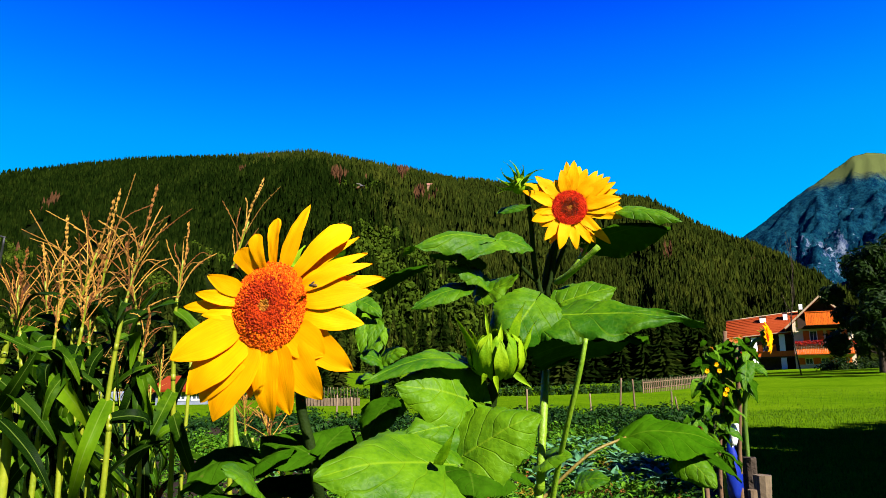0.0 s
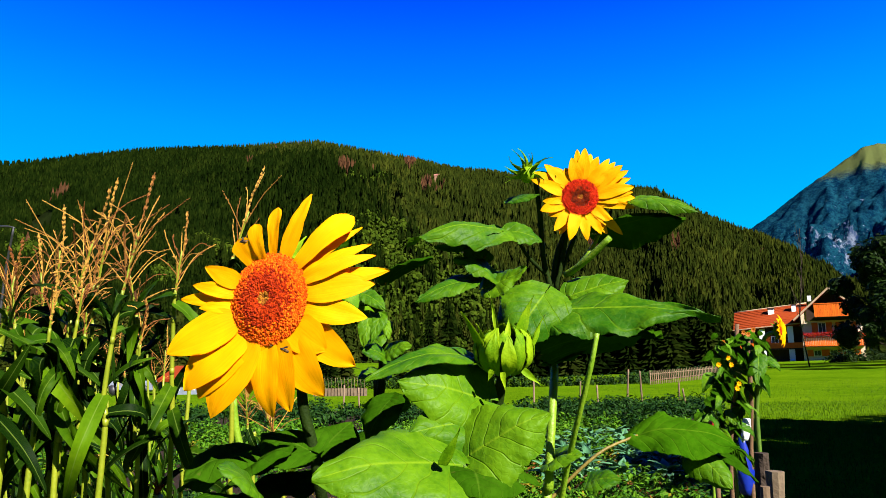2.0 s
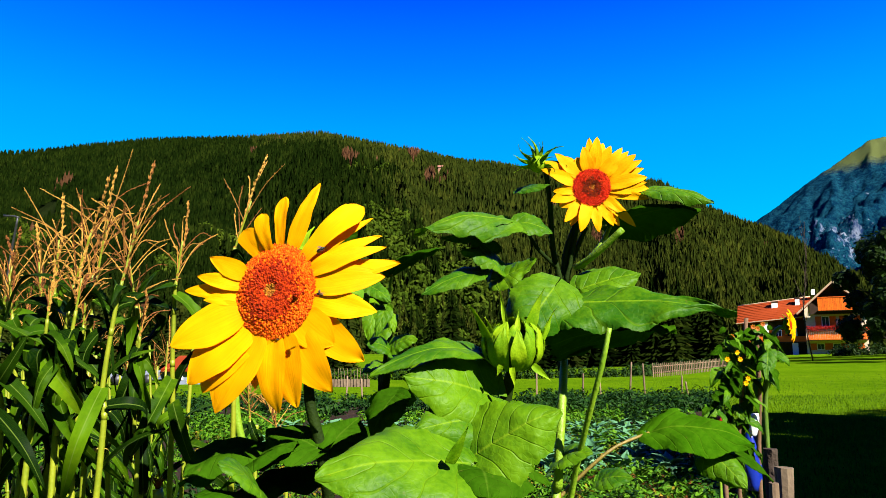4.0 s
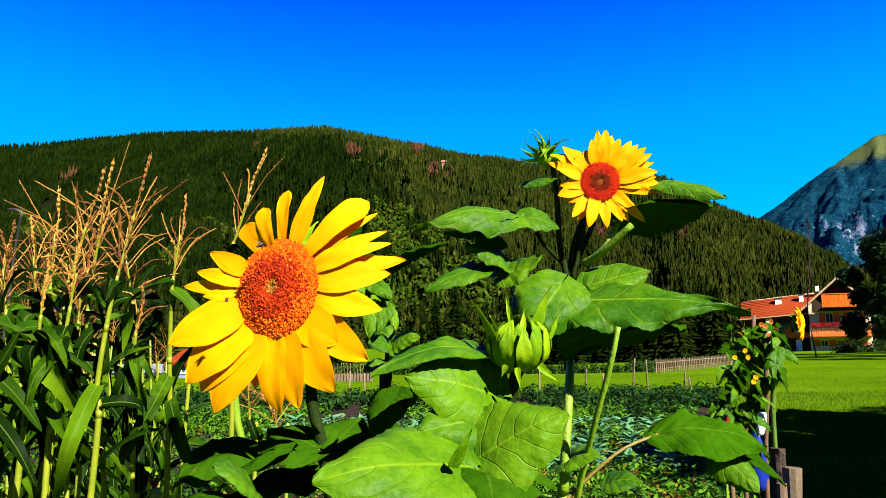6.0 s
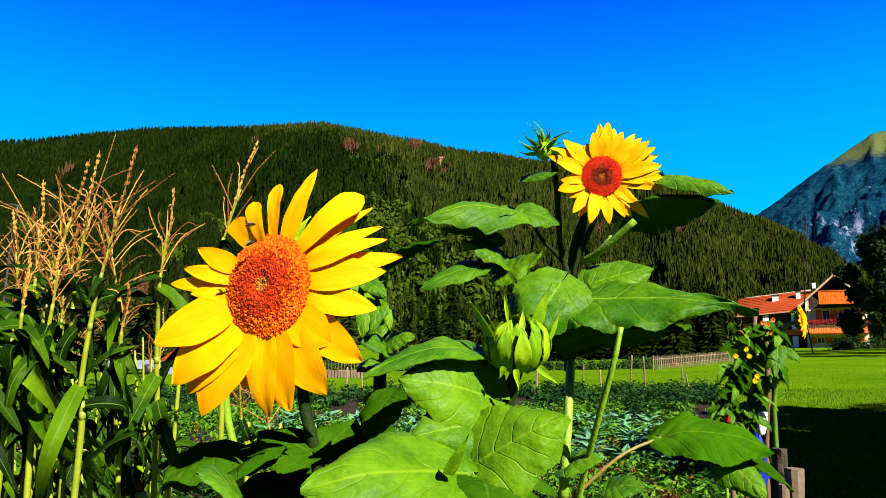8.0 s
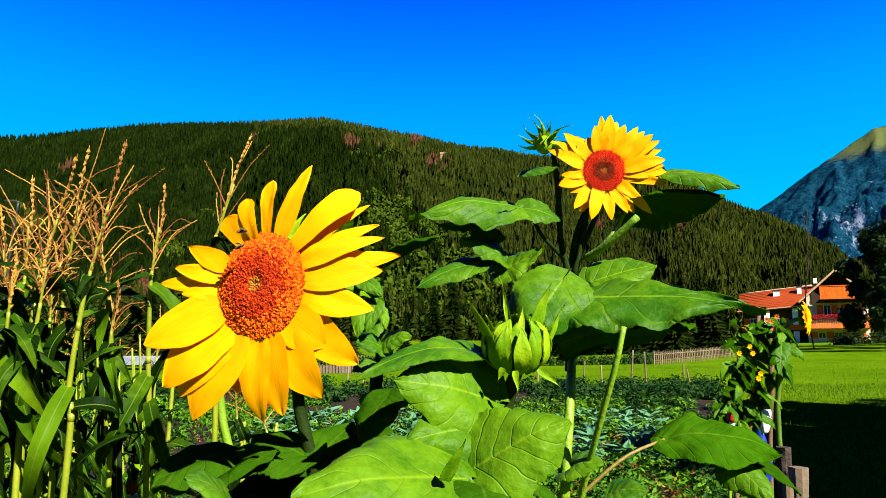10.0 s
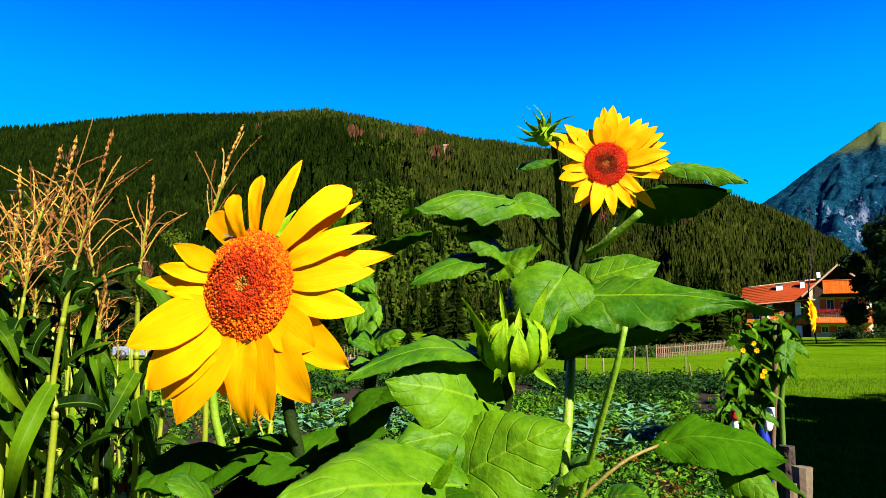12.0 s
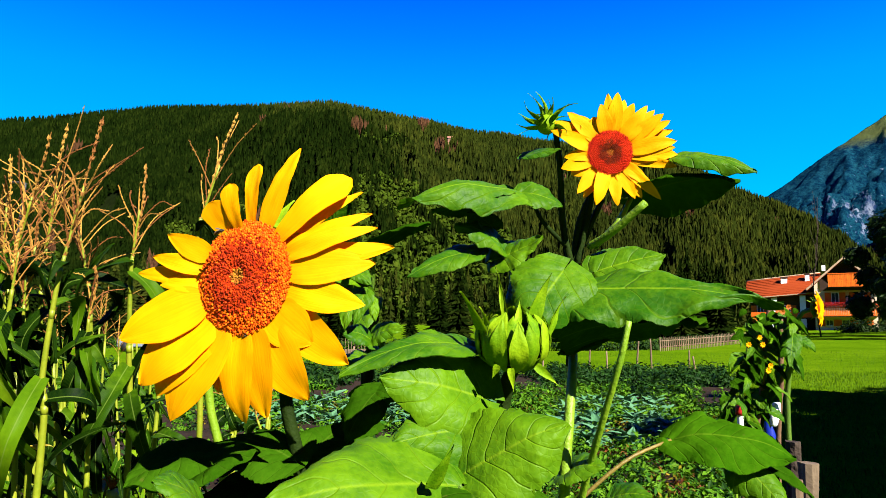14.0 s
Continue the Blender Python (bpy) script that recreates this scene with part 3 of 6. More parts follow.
def build_sky_blockers():
    """Unseen wooded slopes added to the sides and behind, to block low skylight."""
    na, ns = 110, 14
    verts = []
    for j in range(ns + 1):
        s = 1.2 * j / ns
        for i in range(na + 1):
            a = radians(62 + (298 - 62) * i / na)
            r = 420 + 900 * s + 60 * noise.noise(Vector((a * 3, s, 4)))
            h = (560 + 120 * noise.noise(Vector((a * 2.2, 0, 2))) + 40 * noise.noise(Vector((a * 9, 0, 7)))) * (s if s < 1 else 1 - (s - 1) * 0.8)
            h += 30 * math.sin(math.pi * min(s, 1)) * noise.noise(Vector((a * 8, s * 4, 1)))
            verts.append((math.sin(a) * r, math.cos(a) * r, h - 2))
    n = na + 1
    faces = [(j * n + i, (j + 1) * n + i, (j + 1) * n + i + 1, j * n + i + 1) for j in range(ns) for i in range(na)]
    raw("valley_side", verts, faces, [hill_material()], "unseen dark slopes added round the valley against low skylight", "hill", "structure", True)


build_sky_blockers()


def build_huts():
    """Two little alpine huts in clearings of the forest."""
    wood = plain_material("hut_boards", (0.12, 0.06, 0.035), (0.24, 0.14, 0.09), 0.5, 0.8, 0.05, 0.1, 4)
    tin = plain_material("hut_roof", (0.16, 0.06, 0.045), (0.28, 0.13, 0.10), 0.5, 0.7, 0.05, 0.1, 4)
    for u, v, w in ((0.001, 0.273, 2.6), (0.041, 0.148, 2.4)):
        p = on_hill(u, v) + Vector((0, -8, 6.5))
        root = thing("mountain_hut", p, "small wooden hut with reddish roof among the spruces", "hut", "mountain huts")
        part("wall", box(new_bm(), p + Vector((-w, -w * .7, -9)), p + Vector((w, w * .7, w * .8))), wood, root, smooth=False)
        for sgn in (-1, 1):
            bm = new_bm()
            q = [(-w * 1.2, sgn * w * .95, w * .65), (w * 1.2, sgn * w * .95, w * .65), (w * 1.2, 0, w * 1.5), (-w * 1.2, 0, w * 1.5)]
            top = [bm.verts.new(p + Vector(c)) for c in q]
            low = [bm.verts.new(p + Vector(c) - Vector((0, 0, .4))) for c in q]
            bm.faces.new(top)
            bm.faces.new(low[::-1])
            for k in range(4):
                bm.faces.new((top[k], low[k], low[(k + 1) % 4], top[(k + 1) % 4]))
            part("roof", bm, tin, root, smooth=False)


# ---------------------------------------------------------------- sunflowers
def disc_head(parent, centre, normal, radius, count, mats, dome=0.22, ring=0.58):
    """The round face of a sunflower: a shallow dome set with florets in a spiral."""
    n = Vector(normal).normalized()
    s = n.cross(Vector((0, 0, 1))).normalized()
    t = n.cross(s)
    c = Vector(centre)

    def dome_z(r):
        x = r / radius
        return radius * dome * (1 - x * x) - radius * 0.10 * math.exp(-(x / 0.22) ** 2)

    bm = new_bm()
    rings = [[bm.verts.new(c + n * dome_z(0))]]
    for i in range(1, 11):
        r = radius * i / 10
        rings.append([bm.verts.new(c + n * dome_z(r) + s * math.cos(a) * r + t * math.sin(a) * r) for a in [2 * math.pi * k / 32 for k in range(32)]])
    rings.append([bm.verts.new(c - n * radius * 0.25 + s * math.cos(a) * radius * 0.8 + t * math.sin(a) * radius * 0.8) for a in [2 * math.pi * k / 32 for k in range(32)]])
    for k in range(32):
        bm.faces.new((rings[0][0], rings[1][k], rings[1][(k + 1) % 32]))
    for a, b in zip(rings[1:], rings[2:]):
        for k in range(32):
            bm.faces.new((a[k], b[k], b[(k + 1) % 32], a[(k + 1) % 32]))
    disc = part("disc", bm, DISC, parent, "dark red disc of the flower head")
    groups = ([], [], [])
    rng = random.Random(count)
    for i in range(count):
        r = radius * math.sqrt((i + 0.5) / count) * 1.02
        a = i * 2.399963
        x = r / radius
        groups[0 if x > ring + rng.uniform(-0.16, 0.16) else (2 if x < 0.15 else 1)].append((r, a))
    for g, m, nm in zip(groups, mats, ("outer_floret_ring", "middle_floret_ring", "inner_floret_ring")):
        bm = new_bm()
        for r, a in g:
            d = s * math.cos(a) + t * math.sin(a)
            e = n.cross(d)
            p = c + n * dome_z(r) + d * r
            ax = (n + d * (0.55 * r / radius) + Vector((rng.uniform(-.25, .25), rng.uniform(-.25, .25), rng.uniform(-.25, .25)))).normalized()
            w = radius * (0.0235 if count > 2000 else 0.027) * rng.uniform(0.8, 1.25)
            h = radius * rng.uniform(0.035, 0.07)
            q = [bm.verts.new(p + (d * cx + e * cy) * w - n * 0.001) for cx, cy in ((1, 0), (0, 1), (-1, 0), (0, -1))]
            m2 = [bm.verts.new(p + ax * h * 0.8 + (d * cx + e * cy) * w * 1.1) for cx, cy in ((1, 0), (0, 1), (-1, 0), (0, -1))]
            top = bm.verts.new(p + ax * h)
            for k in range(4):
                bm.faces.new((q[k], q[(k + 1) % 4], m2[(k + 1) % 4], m2[k]))
                bm.faces.new((m2[k], m2[(k + 1) % 4], top))
        part(nm, bm, m, disc, smooth=False, kind="stuff")
    return disc


def calyx(parent, centre, normal, radius, count=16, length=1.0, seed=1, mat=None):
    """The green cup behind a head with its pointed bracts."""
    n = Vector(normal).normalized()
    s = n.cross(Vector((0, 0, 1))).normalized()
    t = n.cross(s)
    c = Vector(centre)
    bm = new_bm()
    prev = None
    for i in range(7):
        a = i / 6 * math.pi * 0.5
        r = radius * math.cos(a) * 0.98 + 0.004
        p = c - n * (radius * 0.42 * math.sin(a) + 0.004)
        ring = [bm.verts.new(p + s * math.cos(k * math.pi / 12) * r + t * math.sin(k * math.pi / 12) * r) for k in range(24)]
        if prev:
            for k in range(24):
                bm.faces.new((prev[k], prev[(k + 1) % 24], ring[(k + 1) % 24], ring[k]))
        prev = ring
    bm.faces.new(prev)
    cup = part("calyx", bm, BRACT, parent, "green cup behind the flower head")
    rng = random.Random(seed)
    for i in range(count):
        a = 2 * math.pi * (i + rng.uniform(-0.25, 0.25)) / count
        d = s * math.cos(a) + t * math.sin(a)
        b0 = c + d * radius * 0.85 - n * radius * 0.12
        tip = b0 + d * radius * length * rng.uniform(0.5, 0.85) - n * radius * length * rng.uniform(0.1, 0.5)
        part("bract", blade(new_bm(), b0, tip, radius * 0.62, n, "bract", -0.08, 0.3, 0.02, 0.2, i, 10, 4, 0, thick=0.001), mat or BRACT, cup)


def build_big_sunflower():
    """The large flower in front: its stem comes out of the leaves below."""
    root = thing("sunflower", (-0.10, 0.95, 0.0), "large golden sunflower in full bloom with an orange-red disc", "sunflower", "garden sunflowers")
    centre = Vector((-0.220, 0.888, 1.531))
    n = Vector((-0.40, -0.88, 0.08)).normalized()
    disc_head(root, centre, n, 0.0635, 2600, (FLORET_OUT, FLORET_MID, FLORET_IN), 0.22, 0.68)
    side = n.cross(Vector((0, 0, 1))).normalized()
    side = side if side.x > 0 else -side
    over = n.cross(side)
    over = over if over.z > 0 else -over
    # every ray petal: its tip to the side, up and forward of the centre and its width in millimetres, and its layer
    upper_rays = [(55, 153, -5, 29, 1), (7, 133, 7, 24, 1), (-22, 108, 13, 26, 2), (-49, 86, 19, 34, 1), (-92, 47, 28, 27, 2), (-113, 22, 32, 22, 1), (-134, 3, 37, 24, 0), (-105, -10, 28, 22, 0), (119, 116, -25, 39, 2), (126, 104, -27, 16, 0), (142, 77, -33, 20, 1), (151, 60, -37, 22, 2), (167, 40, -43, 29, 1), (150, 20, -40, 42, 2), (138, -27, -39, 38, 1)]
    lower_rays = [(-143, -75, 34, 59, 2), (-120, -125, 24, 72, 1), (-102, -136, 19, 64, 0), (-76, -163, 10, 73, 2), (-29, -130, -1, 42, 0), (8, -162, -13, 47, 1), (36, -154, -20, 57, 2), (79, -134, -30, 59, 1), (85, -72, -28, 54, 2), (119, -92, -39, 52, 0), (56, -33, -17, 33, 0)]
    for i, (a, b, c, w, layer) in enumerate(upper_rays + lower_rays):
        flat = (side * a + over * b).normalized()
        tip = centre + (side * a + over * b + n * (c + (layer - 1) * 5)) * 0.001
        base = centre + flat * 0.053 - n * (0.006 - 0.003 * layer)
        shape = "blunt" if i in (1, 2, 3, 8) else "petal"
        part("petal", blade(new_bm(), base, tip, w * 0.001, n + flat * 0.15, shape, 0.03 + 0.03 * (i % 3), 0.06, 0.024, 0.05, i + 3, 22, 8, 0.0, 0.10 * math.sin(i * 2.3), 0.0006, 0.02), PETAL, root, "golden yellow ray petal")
    calyx(root, centre - n * 0.012, n, 0.064, 18, 1.0, 3)
    back = centre - n * 0.035
    part("stem", tube(new_bm(), [back, back - n * 0.06 + Vector((0.01, 0.02, -0.03)), Vector((-0.191, 0.989, 1.398)), Vector((-0.167, 0.997, 1.280)), Vector((-0.154, 1.018, 1.078)), Vector((-0.10, 0.95, 0.0))], 0.007, 0.010, 30, 10, 0.03), STEM_DARK, root, "thick dark green stem")
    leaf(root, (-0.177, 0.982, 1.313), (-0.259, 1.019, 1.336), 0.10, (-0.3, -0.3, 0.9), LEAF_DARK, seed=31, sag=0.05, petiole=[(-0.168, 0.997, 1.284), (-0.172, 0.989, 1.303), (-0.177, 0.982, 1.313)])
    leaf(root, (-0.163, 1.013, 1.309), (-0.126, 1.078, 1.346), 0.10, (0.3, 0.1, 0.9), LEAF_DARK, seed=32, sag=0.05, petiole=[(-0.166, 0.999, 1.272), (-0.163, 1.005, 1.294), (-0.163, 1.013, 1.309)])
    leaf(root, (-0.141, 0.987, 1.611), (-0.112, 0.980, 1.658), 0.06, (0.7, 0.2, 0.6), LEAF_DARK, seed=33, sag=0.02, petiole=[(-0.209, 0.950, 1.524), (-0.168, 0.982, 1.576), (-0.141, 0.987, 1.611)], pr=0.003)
    return root


big_sunflower = build_big_sunflower()


def build_tall_sunflower():
    """The branched plant with the smaller open flower on top, a closed bud beside it and broad leaves."""
    root = thing("sunflower", (0.19, 1.10, 0.0), "tall branched sunflower with one open flower and broad leaves", "sunflower", "garden sunflowers")
    centre = Vector((0.240, 1.012, 1.709))
    n = Vector((-0.10, -0.985, -0.08)).normalized()
    disc_head(root, centre, n, 0.029, 700, (DISC_RED, DISC_DARK, FLORET_IN), 0.12, 0.52)
    s = n.cross(Vector((0, 0, 1))).normalized()
    t = s.cross(n)
    rng = random.Random(42)
    # every ray petal of the small flower: its tip to the side and up from the centre
    rays = [(-3, 91), (12, 92), (37, 76), (57, 71), (80, 56), (95, 33), (99, 15), (101, -5), (100, -25), (77, -74), (37, -72), (10, -84), (-23, -82),
            (-51, -64), (-60, -34), (-75, -24), (-90, 36), (-86, 51), (-65, 66), (-26, 56), (24, 84), (68, 64), (90, 46), (97, 5), (-78, 28), (60, -52),
            (-40, -70), (-70, -6), (92, -14), (-48, 60), (-14, 74), (48, -72)]
    for i, (dx, dy) in enumerate(rays):
        d = s * -dx * 0.000867 + t * dy * 0.000867
        base = centre + d.normalized() * 0.025 - n * (0.002 + 0.002 * (i % 3))
        tip = centre + d + n * (rng.uniform(-0.004, 0.010) - 0.003 * (i > 19))
        part("petal", blade(new_bm(), base, tip, 0.0215 * rng.uniform(0.85, 1.15), n, "ray", rng.uniform(0.0, 0.06), 0.10, 0.03, rng.uniform(0, 0.10), i + 60, 14, 6, 0.0, rng.uniform(-.25, .25), 0.0005), PETAL, root, "yellow ray petal")
    calyx(root, centre - n * 0.006, n, 0.031, 14, 1.0, 5)
    main = [centre - n * 0.02, centre - n * 0.05 + Vector((-0.01, 0, -0.03)), Vector((0.211, 1.076, 1.625)), Vector((0.203, 1.086, 1.562)), Vector((0.200, 1.089, 1.472)), Vector((0.196, 1.087, 1.420))]
    lower = [Vector((0.200, 1.085, 1.437)), Vector((0.189, 1.039, 1.404)), Vector((0.181, 1.015, 1.360)), Vector((0.174, 1.003, 1.310)), Vector((0.170, 1.001, 1.256)), Vector((0.168, 1.011, 1.193)), Vector((0.17, 0.98, 0.6)), Vector((0.17, 0.98, 0.0))]
    # upper stem takes the dark tone for the shade of its leaves
    part("stem", tube(new_bm(), main, 0.0045, 0.007, 30, 9, 0.03), STEM_DARK, root, "dark upper stem")
    part("stem", tube(new_bm(), lower, 0.0065, 0.0075, 30, 9, 0.03), STEM_PALE, root, "upright green stem")
    part("branch", tube(new_bm(), [(0.169, 1.027, 1.747), (0.178, 1.045, 1.692), (0.185, 1.067, 1.615), (0.198, 1.076, 1.561)], 0.004, 0.005, 14, 8, 0.04), STEM_DARK, root)
    part("branch", tube(new_bm(), [(0.244, 1.081, 1.658), (0.226, 1.087, 1.618), (0.205, 1.084, 1.571)], 0.004, 0.005, 12, 8, 0.04), STEM_DARK, root)
    part("branch", tube(new_bm(), [(0.226, 1.059, 1.668), (0.219, 1.071, 1.624), (0.206, 1.081, 1.562)], 0.004, 0.005, 12, 8, 0.04), STEM_DARK, root)
    # small spiky bud left of the flower
    bc = Vector((0.157, 1.026, 1.751))
    bn = Vector((-0.3, -0.5, 0.8)).normalized()
    bm = new_bm()
    bmesh.ops.create_uvsphere(bm, u_segments=14, v_segments=8, radius=0.014, matrix=Matrix.Translation(bc))
    bud = part("bud", bm, BRACT, root, "small spiky green bud")
    for i in range(20):
        a = i * 2.4
        z = 1 - 1.5 * i / 20
        rr = math.sqrt(max(0, 1 - z * z))
        d = Vector((rr * math.cos(a), rr * math.sin(a), z))
        b0 = bc + d * 0.011
        part("bract", blade(new_bm(), b0, b0 + d * 0.030 + Vector((rng.uniform(-.010, .010), 0, rng.uniform(-.004, .010))), 0.008, d.orthogonal(), "bract", 0.08, 0.3, 0.05, 0.3, i, 8, 4, 0), BRACT, bud)
    S = STEM_DARK
    leaf(root, (0.126, 1.043, 1.710), (0.174, 1.012, 1.713), 0.036, (-0.2, -0.5, 0.8), LEAF, seed=40, sag=0.04)
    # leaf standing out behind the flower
    # its shaded underside is a separate leaf in the darker copy
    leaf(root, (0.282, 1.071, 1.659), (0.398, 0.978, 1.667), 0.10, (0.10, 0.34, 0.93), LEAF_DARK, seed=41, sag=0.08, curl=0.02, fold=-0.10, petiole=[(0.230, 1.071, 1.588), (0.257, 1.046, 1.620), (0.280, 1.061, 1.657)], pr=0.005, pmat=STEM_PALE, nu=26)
    part("branch", tube(new_bm(), [(0.222, 1.071, 1.588), (0.246, 1.039, 1.604), (0.283, 1.003, 1.639)], 0.006, 0.005, 12, 8, 0.04), STEM_PALE, root, "pale green side stem")
    leaf(root, (0.327, 1.004, 1.700), (0.406, 0.948, 1.667), 0.052, (0.12, -0.72, 0.68), LEAF, seed=39, sag=0.10, fold=0.10, droop=0.6, wave=0.04)
    # upper leaf pair to the other side
    leaf(root, (0.138, 1.042, 1.648), (-0.038, 0.963, 1.637), 0.078, (0.08, -0.62, 0.78), LEAF, seed=42, sag=0.10, fold=0.10, curl=0.05, wave=0.06, droop=0.55, petiole=[(0.190, 1.071, 1.588), (0.154, 1.047, 1.619), (0.138, 1.042, 1.648)], pr=0.0035, pmat=S)
    # dark leaf added beneath as the shaded underside of the upper one
    leaf(root, (0.110, 1.033, 1.643), (0.001, 1.005, 1.624), 0.062, (0.0, 0.15, 0.98), LEAF_DARK, seed=142, sag=0.05, wave=0.06)
    leaf(root, (0.121, 1.031, 1.657), (0.177, 1.024, 1.636), 0.055, (0.25, -0.75, 0.6), LEAF, seed=43, sag=0.10, wave=0.05)
    # leaf behind the branching
    leaf(root, (0.224, 1.047, 1.549), (0.317, 1.033, 1.573), 0.085, (-0.08, -0.80, 0.60), LEAF, seed=44, sag=0.06, wave=0.05, fold=0.1)
    # broad leaf in the middle, with its drooping tip
    leaf(root, (0.167, 1.001, 1.518), (0.409, 0.902, 1.508), 0.122, (0.12, -0.66, 0.74), LEAF, "broad sunlit leaf with wavy edge", seed=45, kind="long", sag=0.05, curl=0.03, fold=0.04, wave=0.040, droop=0.45, nu=48, nv=18, petiole=[(0.200, 1.076, 1.561), (0.180, 1.038, 1.540), (0.167, 1.001, 1.518)])
    # dark leaf added below to stand in for the shaded underside
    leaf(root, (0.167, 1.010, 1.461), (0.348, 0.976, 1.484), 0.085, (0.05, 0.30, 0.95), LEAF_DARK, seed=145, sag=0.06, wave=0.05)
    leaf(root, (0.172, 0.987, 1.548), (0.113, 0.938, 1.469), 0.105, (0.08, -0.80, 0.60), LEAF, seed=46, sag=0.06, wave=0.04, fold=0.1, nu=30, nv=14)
    # two more dark leaves standing in for the shade under the broad leaf
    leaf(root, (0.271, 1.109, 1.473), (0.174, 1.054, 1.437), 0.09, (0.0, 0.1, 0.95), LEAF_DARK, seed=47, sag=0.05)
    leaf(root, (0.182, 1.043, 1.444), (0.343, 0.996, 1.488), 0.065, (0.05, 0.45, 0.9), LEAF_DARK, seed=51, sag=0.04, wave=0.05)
    # small leaves by the branch to the big bud
    leaf(root, (0.095, 1.042, 1.582), (0.031, 1.008, 1.607), 0.058, (0.1, -0.66, 0.75), LEAF, seed=48, sag=0.14, wave=0.07, droop=0.5, petiole=[(0.113, 1.056, 1.559), (0.101, 1.044, 1.567), (0.095, 1.042, 1.582)], pr=0.003)
    leaf(root, (0.084, 1.045, 1.565), (0.148, 1.010, 1.595), 0.060, (0.25, -0.70, 0.65), LEAF, seed=148, sag=-0.06, fold=0.30, wave=0.06)
    leaf(root, (0.087, 1.077, 1.616), (0.048, 1.045, 1.631), 0.05, (0.0, 0.2, 0.95), LEAF_DARK, seed=149, sag=0.08)
    leaf(root, (0.068, 1.033, 1.578), (-0.030, 0.998, 1.538), 0.05, (-0.1, -0.62, 0.75), LEAF, seed=49, sag=0.07, fold=0.15)
    # the second stem
    part("branch", tube(new_bm(), [(0.232, 0.906, 1.482), (0.221, 0.913, 1.431), (0.206, 0.957, 1.347), (0.194, 1.023, 1.244), (0.180, 1.065, 1.100)], 0.0036, 0.005, 20, 8, 0.03), STEM_PALE, root, "pale green side stem")
    part("branch", tube(new_bm(), [(0.100, 0.993, 1.503), (0.111, 1.038, 1.540), (0.108, 1.062, 1.587)], 0.005, 0.004, 10, 8, 0.05), STEM, root)
    return root


tall_sunflower = build_tall_sunflower()


def build_bud_plant():
    """The plant with the fat closed bud, broad leaves low in front and one hanging leaf."""
    root = thing("sunflower", (0.10, 0.92, 0.0), "sunflower plant with a fat closed green bud above broad leaves", "sunflower", "garden sunflowers")
    c = Vector((0.099, 0.910, 1.455))
    axis = Vector((-0.02, -0.30, 0.95)).normalized()
    bm = new_bm()
    bmesh.ops.create_uvsphere(bm, u_segments=24, v_segments=14, radius=0.034)
    for v in bm.verts:
        v.co = Vector((v.co.x * 1.12, v.co.y * 1.0, v.co.z * 0.76)) + c
    # dark core colour paints the shade in the gaps between bracts
    bud = part("bud", bm, LEAF_DARK, root, "fat closed green flower bud")
    s = axis.cross(Vector((1, 0, 0))).normalized()
    t = axis.cross(s)
    rng = random.Random(8)

    def shell(d, lat, r):
        return c + (d * math.sqrt(max(0.0, 1 - lat * lat)) + axis * lat * 0.74) * r

    # closed bracts hugging the bud side by side, drawn together at the top
    for ring, (k, lo, hi, r, w, arch) in enumerate(((10, -0.20, 0.95, 0.0385, 0.021, 0.22), (13, -0.86, 0.76, 0.0425, 0.0225, 0.27))):
        for i in range(k):
            a = 2 * math.pi * (i + 0.5 * ring + rng.uniform(-.12, .12)) / k
            d = s * math.cos(a) + t * math.sin(a)
            b0 = shell(d, lo, r)
            tip = shell(d, hi + rng.uniform(-.06, .03), r * rng.uniform(1.02, 1.16)) + axis * rng.uniform(0.002, 0.014)
            part("bract", blade(new_bm(), b0, tip, w * rng.uniform(0.9, 1.15), d, "round", arch, rng.uniform(-0.40, 0.05), 0.05, -0.06, i + ring * 20, 20, 8, 0, rng.uniform(-.25, .25), 0.0012), BRACT, bud)
    # outer bracts with long tips standing off, and small ones curled down below
    for tip, b0, w in (((0.043, 0.890, 1.517), (0.069, 0.893, 1.464), 0.018), ((0.084, 0.926, 1.544), (0.091, 0.906, 1.480), 0.008), ((0.136, 0.887, 1.537), (0.116, 0.891, 1.478), 0.019), ((0.152, 0.901, 1.511), (0.134, 0.893, 1.464), 0.013),
                       ((0.064, 0.903, 1.497), (0.076, 0.889, 1.459), 0.012), ((0.097, 0.882, 1.404), (0.093, 0.875, 1.429), 0.008), ((0.146, 0.886, 1.411), (0.121, 0.878, 1.432), 0.010), ((0.074, 0.885, 1.418), (0.079, 0.878, 1.432), 0.008), ((0.106, 0.902, 1.504), (0.101, 0.881, 1.475), 0.009)):
        part("bract", blade(new_bm(), b0, tip, w, (Vector(b0) - c), "teardrop", 0.05, 0.3, 0.03, -0.15, int(w * 1e4), 14, 6, 0, 0.2, 0.0012), BRACT, bud)
    part("stem", tube(new_bm(), [c - axis * 0.03, (0.096, 0.969, 1.399), (0.084, 0.982, 1.313), (0.076, 1.000, 1.196), (0.10, 0.92, 0.0)], 0.008, 0.012, 24, 9, 0.03), STEM_DARK, root)
    # leaf that reaches out beside the bud
    leaf(root, (0.057, 0.931, 1.448), (-0.092, 0.854, 1.420), 0.062, (-0.1, -0.55, 0.85), LEAF, seed=60, sag=0.13, fold=0.20, wave=0.03, petiole=[(0.088, 0.969, 1.399), (0.071, 0.943, 1.435), (0.057, 0.931, 1.448)])
    leaf(root, (0.068, 0.919, 1.391), (-0.050, 0.865, 1.418), 0.125, (-0.05, -0.88, 0.48), LEAF, seed=61, sag=0.08, wave=0.04)
